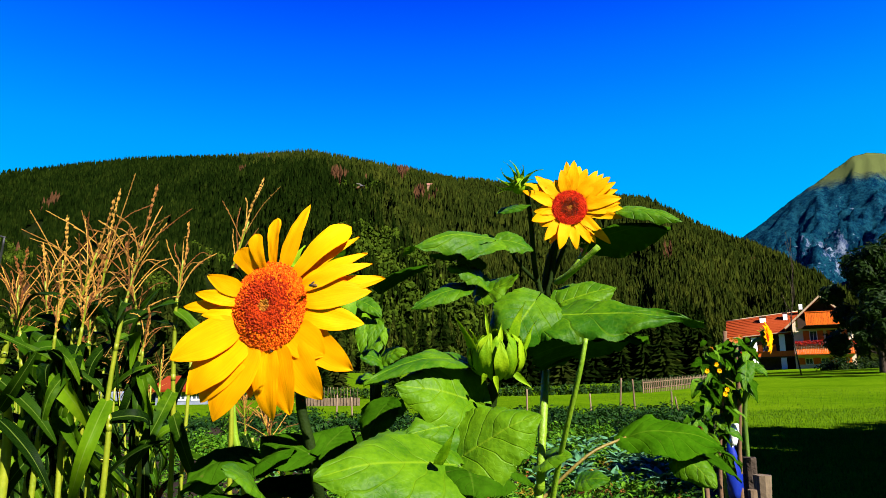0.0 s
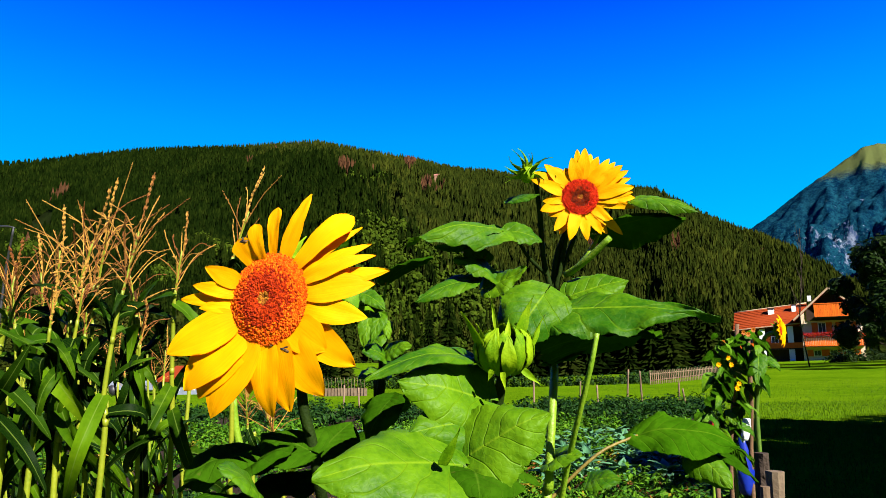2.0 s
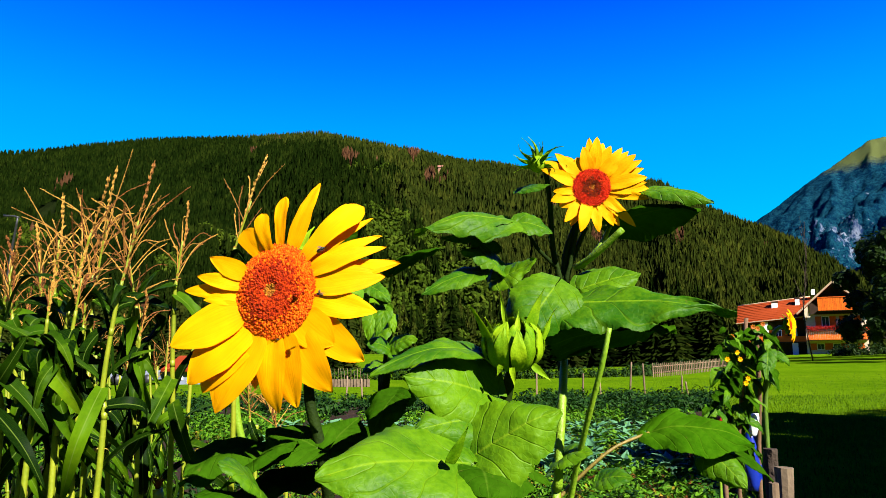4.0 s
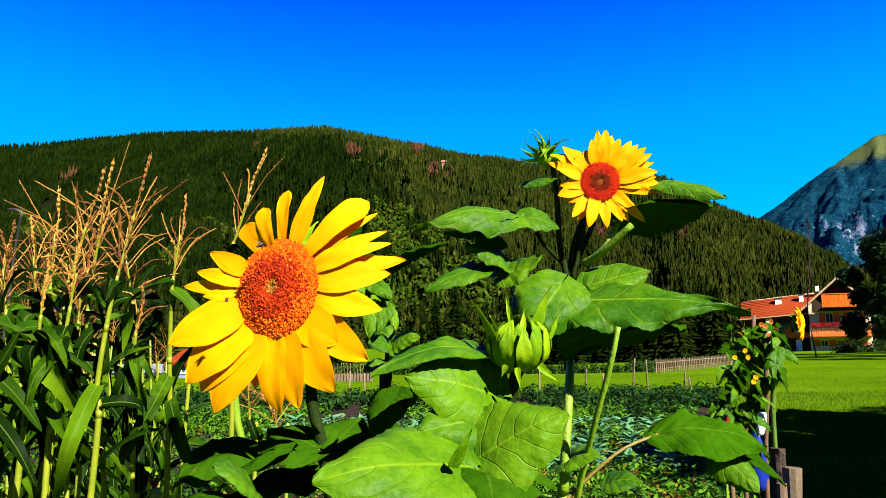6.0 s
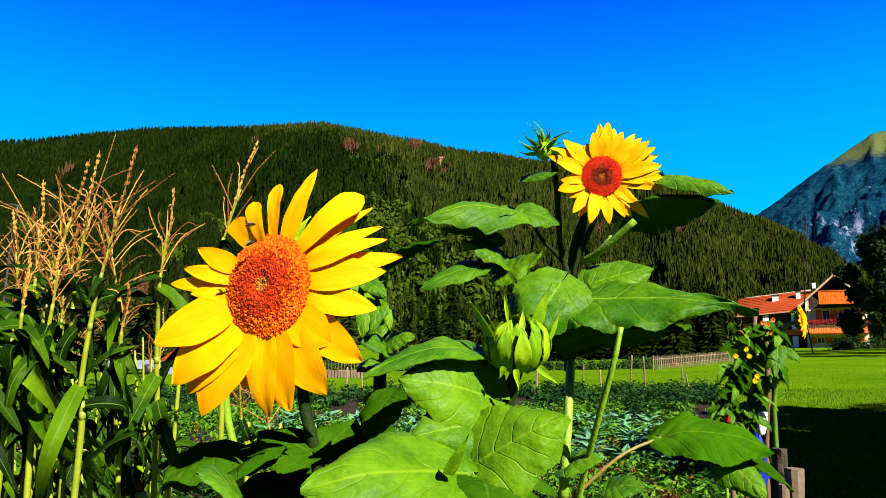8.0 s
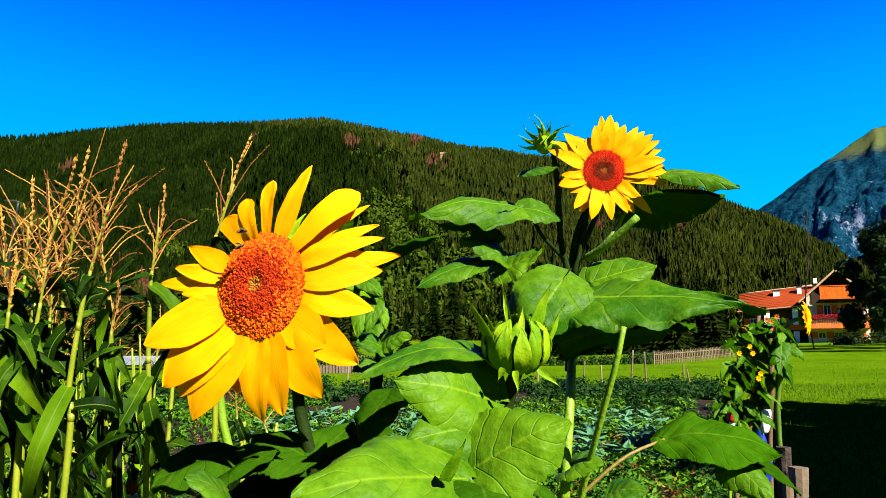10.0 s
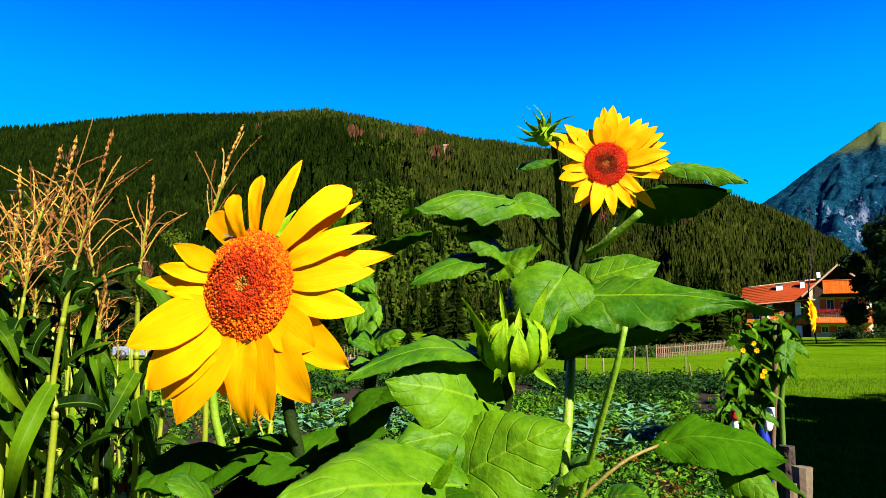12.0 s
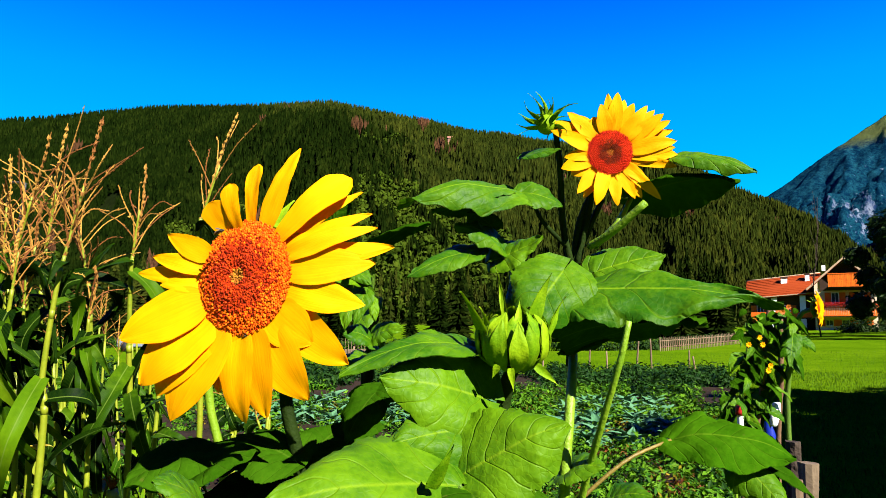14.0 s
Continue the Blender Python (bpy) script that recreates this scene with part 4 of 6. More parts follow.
    leaf(root, (0.061, 0.894, 1.362), (-0.036, 0.845, 1.351), 0.085, (-0.05, -0.88, 0.48), LEAF, seed=62, sag=0.07, wave=0.04)
    leaf(root, (0.036, 0.850, 1.317), (0.146, 0.820, 1.378), 0.125, (-0.05, -0.80, 0.6), LEAF, "broad heart-shaped leaf in full sun", seed=63, sag=0.08, fold=0.10, wave=0.06, nu=28, nv=10, petiole=[(0.076, 0.994, 1.235), (0.047, 0.894, 1.291), (0.036, 0.850, 1.317)])
    leaf(root, (0.036, 0.830, 1.314), (-0.142, 0.750, 1.309), 0.165, (-0.02, -0.62, 0.78), LEAF, "very broad leaf in full sun", seed=64, sag=0.07, fold=0.10, wave=0.055, nu=32, nv=12, petiole=[(0.078, 0.980, 1.193), (0.054, 0.887, 1.271), (0.036, 0.830, 1.314)])
    leaf(root, (0.009, 0.789, 1.320), (0.030, 0.767, 1.365), 0.017, (0.45, -0.6, 0.6), BRACT, seed=65, sag=0.04, kind="teardrop", fold=0.1)
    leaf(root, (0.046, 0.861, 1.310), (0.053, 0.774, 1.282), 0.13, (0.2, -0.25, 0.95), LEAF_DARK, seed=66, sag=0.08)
    # leaf on a long reddish stalk hanging out to the side
    leaf(root, (0.325, 1.061, 1.325), (0.464, 1.002, 1.318), 0.100, (0.0, -0.52, 0.85), LEAF_MID, seed=67, sag=0.12, wave=0.045, fold=0.05, curl=0.05, petiole=[(0.164, 1.026, 1.224), (0.211, 1.030, 1.267), (0.263, 1.034, 1.306), (0.325, 1.061, 1.325)], pr=0.0032, pmat=REDDISH)
    leaf(root, (0.405, 1.034, 1.304), (0.444, 0.991, 1.252), 0.060, (-0.25, -0.85, 0.40), LEAF, seed=68, sag=0.05, wave=0.04, fold=-0.05)
    leaf(root, (0.427, 1.044, 1.304), (0.496, 1.021, 1.256), 0.045, (0.30, -0.30, 0.85), LEAF_DARK, seed=69, sag=0.10, wave=0.04)
    leaf(root, (0.175, 1.005, 1.294), (0.215, 0.963, 1.307), 0.06, (0, -0.6, 0.8), LEAF, seed=70, sag=0.1)
    leaf(root, (0.235, 1.010, 1.262), (0.275, 0.979, 1.270), 0.05, (0, -0.6, 0.8), LEAF, seed=71, sag=0.1)
    leaf(root, (0.087, 0.934, 1.298), (0.142, 0.886, 1.278), 0.07, (0.1, 0.2, 0.9), LEAF_DARK, seed=72, sag=0.08)
    leaf(root, (-0.071, 1.042, 1.387), (-0.104, 1.000, 1.326), 0.07, (0.2, 0.2, 0.9), LEAF_DARK, seed=73, sag=0.08)
    return root


LEAF_MID = leaf_material("full_grown_sunflower_leaf", (0.013, 0.058, 0.0008), (0.034, 0.105, 0.002), (0.075, 0.15, 0.006))
REDDISH = plain_material("reddish_stalk", (0.085, 0.060, 0.008), (0.17, 0.125, 0.020), 25, 0.5, 0.3, 0.3, 200)
bud_plant = build_bud_plant()


def build_turned_sunflower():
    """A flower seen from behind, on a dark upright stem, partly behind the large one."""
    root = thing("sunflower", (-0.09, 1.28, 0.0), "sunflower seen from behind with drooping green bracts", "sunflower", "garden sunflowers")
    c = Vector((-0.134, 1.118, 1.547))
    n = Vector((-0.55, 0.75, -0.1)).normalized()
    calyx(root, c, n, 0.030, 15, 1.35, 9, LEAF)
    part("stem", tube(new_bm(), [c - n * 0.01, c - n * 0.05 + Vector((0.0, 0, -0.01)), Vector((-0.093, 1.164, 1.512)), Vector((-0.100, 1.202, 1.397)), Vector((-0.108, 1.236, 1.307)), Vector((-0.09, 1.28, 0.0))], 0.006, 0.009, 24, 9, 0.04), STEM_DARK, root)
    leaf(root, (-0.085, 1.132, 1.586), (-0.002, 1.086, 1.622), 0.062, (0.1, -0.1, 0.95), LEAF_DARK, seed=80, sag=0.10, fold=0.3, petiole=[(-0.093, 1.162, 1.526), (-0.090, 1.146, 1.564), (-0.085, 1.132, 1.586)], pr=0.003)
    for k, (b0, tip, w, up) in enumerate((
            ((-0.115, 1.046, 1.556), (-0.079, 1.030, 1.529), 0.034, (0.3, -0.8, 0.5)), ((-0.107, 1.051, 1.525), (-0.114, 1.029, 1.468), 0.030, (0.1, -0.9, 0.3)), ((-0.087, 1.051, 1.524), (-0.102, 1.028, 1.474), 0.026, (-0.1, -0.9, 0.3)),
            ((-0.083, 1.063, 1.514), (-0.075, 1.048, 1.480), 0.018, (0.3, -0.8, 0.4)), ((-0.081, 1.072, 1.453), (-0.122, 1.039, 1.468), 0.046, (0.0, -0.7, 0.7)), ((-0.079, 1.071, 1.461), (-0.038, 1.049, 1.473), 0.042, (0.2, -0.7, 0.6)))):
        leaf(root, b0, tip, w, up, LEAF, seed=180 + k, sag=0.10, wave=0.05)
    leaf(root, (-0.089, 1.144, 1.511), (-0.110, 1.092, 1.453), 0.05, (-0.4, -0.6, 0.5), LEAF, seed=81, sag=0.08)
    leaf(root, (-0.090, 1.166, 1.436), (-0.064, 1.130, 1.473), 0.045, (0.1, -0.7, 0.6), LEAF, seed=82, sag=0.08)
    leaf(root, (-0.094, 1.167, 1.426), (-0.132, 1.118, 1.418), 0.05, (-0.1, -0.6, 0.7), LEAF, seed=83, sag=0.1)
    leaf(root, (-0.101, 1.198, 1.358), (-0.050, 1.142, 1.390), 0.08, (0.1, 0.3, 0.9), LEAF_DARK, seed=84, sag=0.1)
    leaf(root, (-0.105, 1.204, 1.320), (-0.134, 1.158, 1.289), 0.08, (0.1, 0.2, 0.9), LEAF_DARK, seed=85, sag=0.1)
    return root


build_turned_sunflower()


def build_low_plant():
    """Broad shaded leaves low beside the corn and a pale stem."""
    root = thing("sunflower", (-0.33, 1.05, 0.0), "young sunflower with pale stem and shaded low leaves", "sunflower", "garden sunflowers")
    part("stem", tube(new_bm(), [(-0.451, 1.479, 1.372), (-0.445, 1.489, 1.307), (-0.430, 1.499, 1.241), (-0.420, 1.510, 1.169), (-0.416, 1.523, 1.086), (-0.40, 1.42, 0.6), (-0.40, 1.42, 0.0)], 0.0085, 0.010, 24, 9, 0.04), STEM_PALE, root)
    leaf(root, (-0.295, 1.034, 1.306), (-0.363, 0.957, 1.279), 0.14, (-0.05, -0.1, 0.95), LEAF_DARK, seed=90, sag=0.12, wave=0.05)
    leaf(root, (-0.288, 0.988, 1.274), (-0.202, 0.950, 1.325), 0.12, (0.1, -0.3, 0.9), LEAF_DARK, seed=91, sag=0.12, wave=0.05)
    # these low leaves also carry the flower's shade in their dark colour
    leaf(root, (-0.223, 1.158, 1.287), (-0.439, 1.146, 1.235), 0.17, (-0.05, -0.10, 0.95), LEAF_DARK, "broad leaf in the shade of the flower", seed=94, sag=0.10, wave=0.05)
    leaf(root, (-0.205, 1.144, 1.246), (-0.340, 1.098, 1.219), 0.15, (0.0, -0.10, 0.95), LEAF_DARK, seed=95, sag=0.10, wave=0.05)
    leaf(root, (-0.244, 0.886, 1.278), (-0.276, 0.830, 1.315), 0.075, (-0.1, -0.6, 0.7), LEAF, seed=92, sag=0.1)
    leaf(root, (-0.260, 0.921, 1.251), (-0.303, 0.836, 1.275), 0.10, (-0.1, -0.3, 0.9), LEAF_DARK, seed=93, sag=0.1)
    return root


build_low_plant()


# ---------------------------------------------------------------- corn
def corn(stalk, tassel_h, seed, leaves=7, spread=1.0, r=0.009, lo=0.35, branches=11, fan=1.0, leaf_len=0.27):
    rng = random.Random(seed)
    pts = [Vector(p) for p in stalk]
    base = pts[0]
    root = thing("corn_plant", base, "green corn plant with a dry golden tassel", "corn plant", "corn patch")
    line = spline(pts, 40)
    part("stalk", tube(new_bm(), pts, r, r * 0.45, 26, 8, 0.04), CORN_STALK, root, "yellow-green jointed stalk")
    for k in range(5):
        i = 6 + k * 7
        d = (line[i + 1] - line[i]).normalized()
        part("node", tube(new_bm(), [line[i] - d * 0.006, line[i], line[i] + d * 0.006], r * (1.07 - 0.6 * i / 40), r * (1.05 - 0.6 * i / 40), 2, 8), CORN_STALK, root)
    a0 = rng.uniform(0, math.pi)
    for k in range(leaves):
        f = lo + (0.90 - lo) * k / (leaves - 1)
        p = line[int(f * 40)]
        a = a0 + k * math.pi + rng.uniform(-0.6, 0.6)
        d = Vector((math.cos(a), math.sin(a) * 0.7, 0))
        ln = leaf_len * rng.uniform(0.7, 1.15) * (1.1 - 0.45 * max(0, f - 0.6) / 0.4) * spread
        rise = rng.uniform(-0.55, 0.25)
        tip = p + d * ln * rng.uniform(0.3, 0.6) + Vector((0, 0, ln * (rise - 0.30)))
        face = rng.random()
        up = (Vector((0.15, -0.85 * face, 1.0 - 0.5 * face)) - d * 0.4).normalized()
        part("leaf", blade(new_bm(), p, tip, 0.037 * rng.uniform(0.6, 1.3), up, "strap", rng.uniform(0.16, 0.36), 0.40, 0.06, rng.uniform(0.2, 1.0), seed * 31 + k, 18, 4, 0.0, rng.uniform(-1.9, 1.9), 0.0006), CORN_LEAF_SUNLIT if rng.random() < 0.3 else CORN_LEAF, root)
    if tassel_h:
        top = line[-1]
        ax = (line[-1] - line[-4]).normalized()
        bm = new_bm()
        runs = [(top, top + ax * tassel_h, 0.0044)]
        for b in range(branches):
            f = 0.02 + 0.45 * b / branches
            p = top + ax * tassel_h * f
            a = b * 2.4 + rng.uniform(-.4, .4)
            d = Vector((math.cos(a), math.sin(a) * 0.8, 0)) * rng.uniform(0.3, 1.15) * fan + Vector((0, 0, 1)) * rng.uniform(0.35, 1.0)
            runs.append((p, p + d.normalized() * tassel_h * rng.uniform(0.32, 0.78), rng.uniform(0.0014, 0.0022)))
        t = part("tassel", tube(new_bm(), [top - ax * 0.03, top + ax * tassel_h * 0.5], r * 0.4, 0.0016, 6, 6), CORN_STALK, root, "dry golden branched tassel")
        for p, q, rr in runs:
            bm = new_bm()
            mid_p = (Vector(p) + Vector(q)) / 2 + Vector((rng.uniform(-.008, .008), 0, rng.uniform(0.004, 0.022)))
            tube(bm, [p, mid_p, q], 0.0010, 0.0007, 8, 4)
            n = int((Vector(q) - Vector(p)).length / 0.0055)
            for i in range(n):
                f = (i + 0.5) / n
                c = spline([p, mid_p, q], 16)[int(f * 16)] + Vector((rng.uniform(-1, 1), rng.uniform(-1, 1), rng.uniform(-.6, .6))) * 0.0013
                dd = (Vector(q) - Vector(p)).normalized()
                dd = (dd + Vector((rng.uniform(-.5, .5), rng.uniform(-.5, .5), rng.uniform(-.4, .4)))).normalized()
                e1 = dd.orthogonal().normalized()
                e2 = dd.cross(e1)
                w = rr * 0.55
                a_, b_ = bm.verts.new(c - dd * rr), bm.verts.new(c + dd * rr * 1.6)
                ring = [bm.verts.new(c + e1 * w), bm.verts.new(c + e2 * w), bm.verts.new(c - e1 * w), bm.verts.new(c - e2 * w)]
                for k in range(4):
                    bm.faces.new((ring[k], ring[(k + 1) % 4], b_))
                    bm.faces.new((ring[(k + 1) % 4], ring[k], a_))
            part("tassel_branch", bm, TASSEL, t, smooth=False)
    return root


def build_corn():
    corn([(-0.66, 1.20, 0.0), (-0.560, 1.116, 1.225), (-0.557, 1.102, 1.383), (-0.539, 1.090, 1.522), (-0.531, 1.091, 1.572)], 0.215, 41, 4, r=0.006, branches=15)
    corn([(-0.72, 1.25, 0.0), (-0.671, 1.188, 1.193), (-0.660, 1.162, 1.417), (-0.646, 1.151, 1.550), (-0.642, 1.148, 1.569)], 0.21, 2, 6, r=0.006, branches=14)
    corn([(-0.60, 1.40, 0.0), (-0.632, 1.314, 1.165), (-0.668, 1.282, 1.434), (-0.666, 1.265, 1.549), (-0.658, 1.257, 1.601)], 0.215, 3, 6, r=0.006, branches=15)
    corn([(-0.52, 1.35, 0.0), (-0.498, 1.262, 1.196), (-0.492, 1.225, 1.435), (-0.488, 1.207, 1.555), (-0.485, 1.203, 1.584)], 0.15, 4, 6, r=0.006)
    corn([(-0.42, 1.40, 0.0), (-0.400, 1.308, 1.268), (-0.403, 1.269, 1.518), (-0.398, 1.252, 1.632), (-0.394, 1.249, 1.653)], 0.19, 5, 5, 0.5, 0.006, 0.35, 7, 0.45)
    corn([(-0.80, 1.45, 0.0), (-0.819, 1.379, 1.173), (-0.808, 1.349, 1.368), (-0.780, 1.331, 1.543), (-0.775, 1.325, 1.587)], 0.19, 6, 7, r=0.006, branches=14)
    corn([(-0.95, 1.30, 0.0), (-0.830, 1.262, 1.196), (-0.830, 1.235, 1.375), (-0.805, 1.213, 1.515), (-0.800, 1.209, 1.540)], 0.15, 7, 8)
    corn([(-0.44, 1.60, 0.0), (-0.448, 1.660, 1.180), (-0.451, 1.652, 1.233), (-0.459, 1.645, 1.279), (-0.461, 1.641, 1.305)], 0.17, 8, 5, 0.4, 0.006, 0.4, 20, 1.2)
    corn([(-0.74, 1.28, 0.0), (-0.722, 1.256, 1.178), (-0.718, 1.225, 1.376), (-0.724, 1.204, 1.514), (-0.726, 1.200, 1.544)], 0.15, 11, 5, 0.8, r=0.006, branches=15)
    corn([(-0.55, 1.28, 0.0), (-0.557, 1.277, 1.174), (-0.559, 1.246, 1.375), (-0.561, 1.224, 1.515), (-0.563, 1.220, 1.540)], 0.16, 12, 5, 0.8, r=0.006, branches=15)
    corn([(-0.63, 1.20, 0.0), (-0.632, 1.214, 1.187), (-0.634, 1.187, 1.359), (-0.628, 1.167, 1.493), (-0.624, 1.162, 1.524)], 0.14, 13, 5, 0.8, r=0.006, branches=14)
    corn([(-0.85, 1.20, 0.0), (-0.748, 1.214, 1.187), (-0.746, 1.187, 1.359), (-0.752, 1.167, 1.493), (-0.754, 1.163, 1.522)], 0.14, 14, 5, 0.8, r=0.006, branches=14)
    corn([(-0.36, 1.60, 0.0), (-0.372, 1.660, 1.180), (-0.379, 1.654, 1.220), (-0.389, 1.649, 1.252), (-0.395, 1.646, 1.270)], 0.15, 15, 3, 0.4, 0.005, 0.4, 20, 1.4)
    corn([(-0.70, 1.10, 0.0), (-0.686, 1.128, 1.221), (-0.669, 1.108, 1.348), (-0.653, 1.092, 1.454), (-0.646, 1.084, 1.508)], 0.10, 26, 9, 0.7, 0.006, 0.72, 8)
    corn([(-0.62, 1.12, 0.0), (-0.652, 1.149, 1.217), (-0.641, 1.132, 1.328), (-0.622, 1.112, 1.455), (-0.610, 1.102, 1.523)], 0.11, 17, 9, 0.7, 0.006, 0.72, 9)
    corn([(-0.56, 1.16, 0.0), (-0.638, 1.190, 1.209), (-0.631, 1.173, 1.323), (-0.623, 1.155, 1.436), (-0.618, 1.145, 1.502)], 0.09, 18, 8, 0.6, 0.005, 0.72, 8)
    corn([(-0.50, 1.16, 0.0), (-0.533, 1.201, 1.207), (-0.535, 1.183, 1.322), (-0.531, 1.167, 1.426), (-0.525, 1.158, 1.483)], 0.08, 19, 8, 0.6, 0.005, 0.72, 6)
    # single strap leaves reaching in from the front plants
    near = thing("corn_plant", (-0.78, 1.02, 0.0), "green corn plant with long arching leaves", "corn plant", "corn patch")
    part("stalk", tube(new_bm(), [(-0.78, 1.02, 0.0), (-0.721, 1.099, 1.212), (-0.725, 1.064, 1.437)], 0.010, 0.007, 16, 8, 0.04), CORN_STALK, near)
    for k, (b0, t0, w, up, sg) in enumerate((
            ((-0.725, 1.053, 1.511), (-0.543, 1.119, 1.407), 0.022, (0.1, -0.6, 0.7), 0.01), ((-0.725, 1.064, 1.437), (-0.607, 1.049, 1.337), 0.040, (0.3, -0.6, 0.6), 0.06),
            ((-0.721, 1.075, 1.368), (-0.603, 1.041, 1.256), 0.036, (0.4, -0.6, 0.5), 0.10), ((-0.721, 1.072, 1.385), (-0.635, 1.009, 1.471), 0.034, (0.6, -0.6, 0.4), 0.05),
            ((-0.579, 1.165, 1.503), (-0.601, 1.122, 1.391), 0.038, (-0.2, -0.75, 0.6), 0.22), ((-0.603, 1.185, 1.378), (-0.498, 1.131, 1.464), 0.040, (-0.3, -0.7, 0.5), 0.10),
            ((-0.602, 1.189, 1.220), (-0.476, 1.110, 1.334), 0.034, (-0.3, -0.7, 0.5), 0.08), ((-0.613, 1.202, 1.264), (-0.676, 1.144, 1.381), 0.042, (0.3, -0.7, 0.5), 0.10),
            ((-0.577, 1.254, 1.517), (-0.531, 1.210, 1.606), 0.045, (-0.3, -0.8, 0.4), 0.05), ((-0.519, 1.290, 1.351), (-0.457, 1.261, 1.476), 0.05, (-0.3, -0.8, 0.4), 0.05),
            ((-0.540, 1.299, 1.289), (-0.394, 1.225, 1.376), 0.03, (0.0, -0.5, 0.8), 0.05), ((-0.685, 1.224, 1.515), (-0.732, 1.148, 1.549), 0.05, (0.1, -0.6, 0.7), 0.12))):
        part("leaf", blade(new_bm(), b0, t0, w, up, "strap", sg, 0.25, 0.02, 0.1, 900 + k, 20, 4, 0.0, 0.3, 0.0006), CORN_LEAF, near)
    rng = random.Random(77)
    for i in range(44):
        y = rng.uniform(1.5, 3.6)
        x = -y * rng.uniform(0.38, 0.80) - 0.02
        h = 1.45 - y * rng.uniform(-0.02, 0.05) + (0.06 if x < -0.55 * y else 0.0)
        corn([(x, y, 0), (x + 0.02, y, h * 0.5), (x + rng.uniform(-.05, .05), y, h)], rng.uniform(0.16, 0.22) if i % 3 == 0 else 0, 100 + i, 17, 1.15, 0.009, 0.38, 9)


build_corn()


def build_corn_ear():
    """A young ear in its husk with a tuft of dry red-brown silk."""
    c = Vector((-0.507, 1.230, 1.214))
    root = thing("corn_ear", c, "young corn ear in green husk with dry red-brown silk", "corn ear")
    part("husk", tube(new_bm(), [c + Vector((0.02, 0.01, -0.12)), c + Vector((0.008, 0.0, -0.05)), c], 0.017, 0.009, 10, 10, 0.05), CORN_STALK, root)
    silk = plain_material("dry_corn_silk", (0.06, 0.010, 0.004), (0.16, 0.030, 0.010), 60, 0.8, 0.1, 0.3, 300)
    rng = random.Random(5)
    for i in range(22):
        d = Vector((rng.uniform(-.5, .5), rng.uniform(-.6, .2), 1)).normalized()
        q = c + d * rng.uniform(0.018, 0.032)
        part("silk_strand", tube(new_bm(), [c - Vector((0, 0, 0.004)), (c + q) / 2 + Vector((rng.uniform(-.003, .003), 0, .002)), q + Vector((rng.uniform(-.006, .006), 0, -.004))], 0.0011, 0.0006, 6, 4), silk, root)
    e = Vector((-0.589, 1.163, 1.286))
    collar = thing("leaf_collar", e, "withered yellow leaf collar round a corn stalk", "leaf collar")
    dry = plain_material("withered_yellow", (0.30, 0.22, 0.02), (0.48, 0.36, 0.06), 60, 0.7, 0.1, 0.3, 300)
    for i in range(5):
        a = i * 1.26
        d = Vector((math.cos(a), math.sin(a), 0.15))
        part("sheath", blade(new_bm(), e + d * 0.004, e + d * 0.020 + Vector((0, 0, 0.004)), 0.016, Vector((0, 0, 1)) + d, "bract", 0.1, 0.3, 0.05, 0.2, i, 8, 4, 0), dry, collar)


build_corn_ear()


# ---------------------------------------------------------------- house, trees, fence, far things
RENDER = plain_material("white_render", (0.46, 0.34, 0.23), (0.60, 0.48, 0.36), 1.5, 0.85, 0.1, 0.15, 12)
WOOD_ORANGE = plain_material("orange_larch", (0.46, 0.070, 0.002), (0.62, 0.125, 0.004), 2.5, 0.6, 0.2, 0.2, 20, obj=0.3)
WOOD_DARK = plain_material("dark_beam", (0.0162, 0.00792, 0.00432), (0.0396, 0.0198, 0.0108), 3, 0.7, 0.2, 0.2, 20)
FLOWER_RED = plain_material("geranium_red", (0.162, 0.0036, 0.00216), (0.27, 0.0108, 0.0054), 6, 0.7, 0.1, 0.2, 40, island=True)
GLASS = plain_material("window_glass", (0.0216, 0.0288, 0.036), (0.0432, 0.0576, 0.072), 1, 0.08, 0.6, 0.0, 3)
WHITE = plain_material("white_paint", (0.60, 0.60, 0.58), (0.72, 0.72, 0.70), 5, 0.6, 0.2, 0.05, 30)
IRON = plain_material("dark_iron", (0.0216, 0.0216, 0.0252), (0.0504, 0.0504, 0.054), 10, 0.5, 0.4, 0.1, 60, metal=0.6)

GREY_PAINT = plain_material("grey_blue_paint", (0.10, 0.12, 0.16), (0.18, 0.20, 0.25), 2, 0.6, 0.1, 0.1, 15)
EAVES = plain_material("pale_eaves_wood", (0.26, 0.17, 0.10), (0.42, 0.30, 0.20), 2, 0.7, 0.1, 0.2, 15)


def tile_material():
    k = Nodes("red_roof_tiles")
    pos = k.position()
    tone = k.math("ADD", k.math("MULTIPLY", k.noise(0.5, 4, pos), 0.45), k.math("MULTIPLY", k.per_object(), 0.4))
    tone = k.math("ADD", tone, k.math("MULTIPLY", k.noise(9, 3, pos), 0.2))
    col = k.ramp(tone, (0.25, (0.12, 0.014, 0.0030)), (0.75, (0.20, 0.032, 0.0070)))
    return k.finish(col, 0.85, 0.04)


TILE = tile_material()


def slab(bm, a, b, c, d, thick):
    """A slab over the four corners a, b, c, d, counter-clockwise from above, of that thickness."""
    a, b, c, d = (Vector(p) for p in (a, b, c, d))
    n = (b - a).cross(d - a).normalized() * thick
    top = [bm.verts.new(p) for p in (a, b, c, d)]
    low = [bm.verts.new(p - n) for p in (a, b, c, d)]
    bm.faces.new(top)
    bm.faces.new(low[::-1])
    for i in range(4):
        bm.faces.new((top[i], low[i], low[(i + 1) % 4], top[(i + 1) % 4]))
    return bm


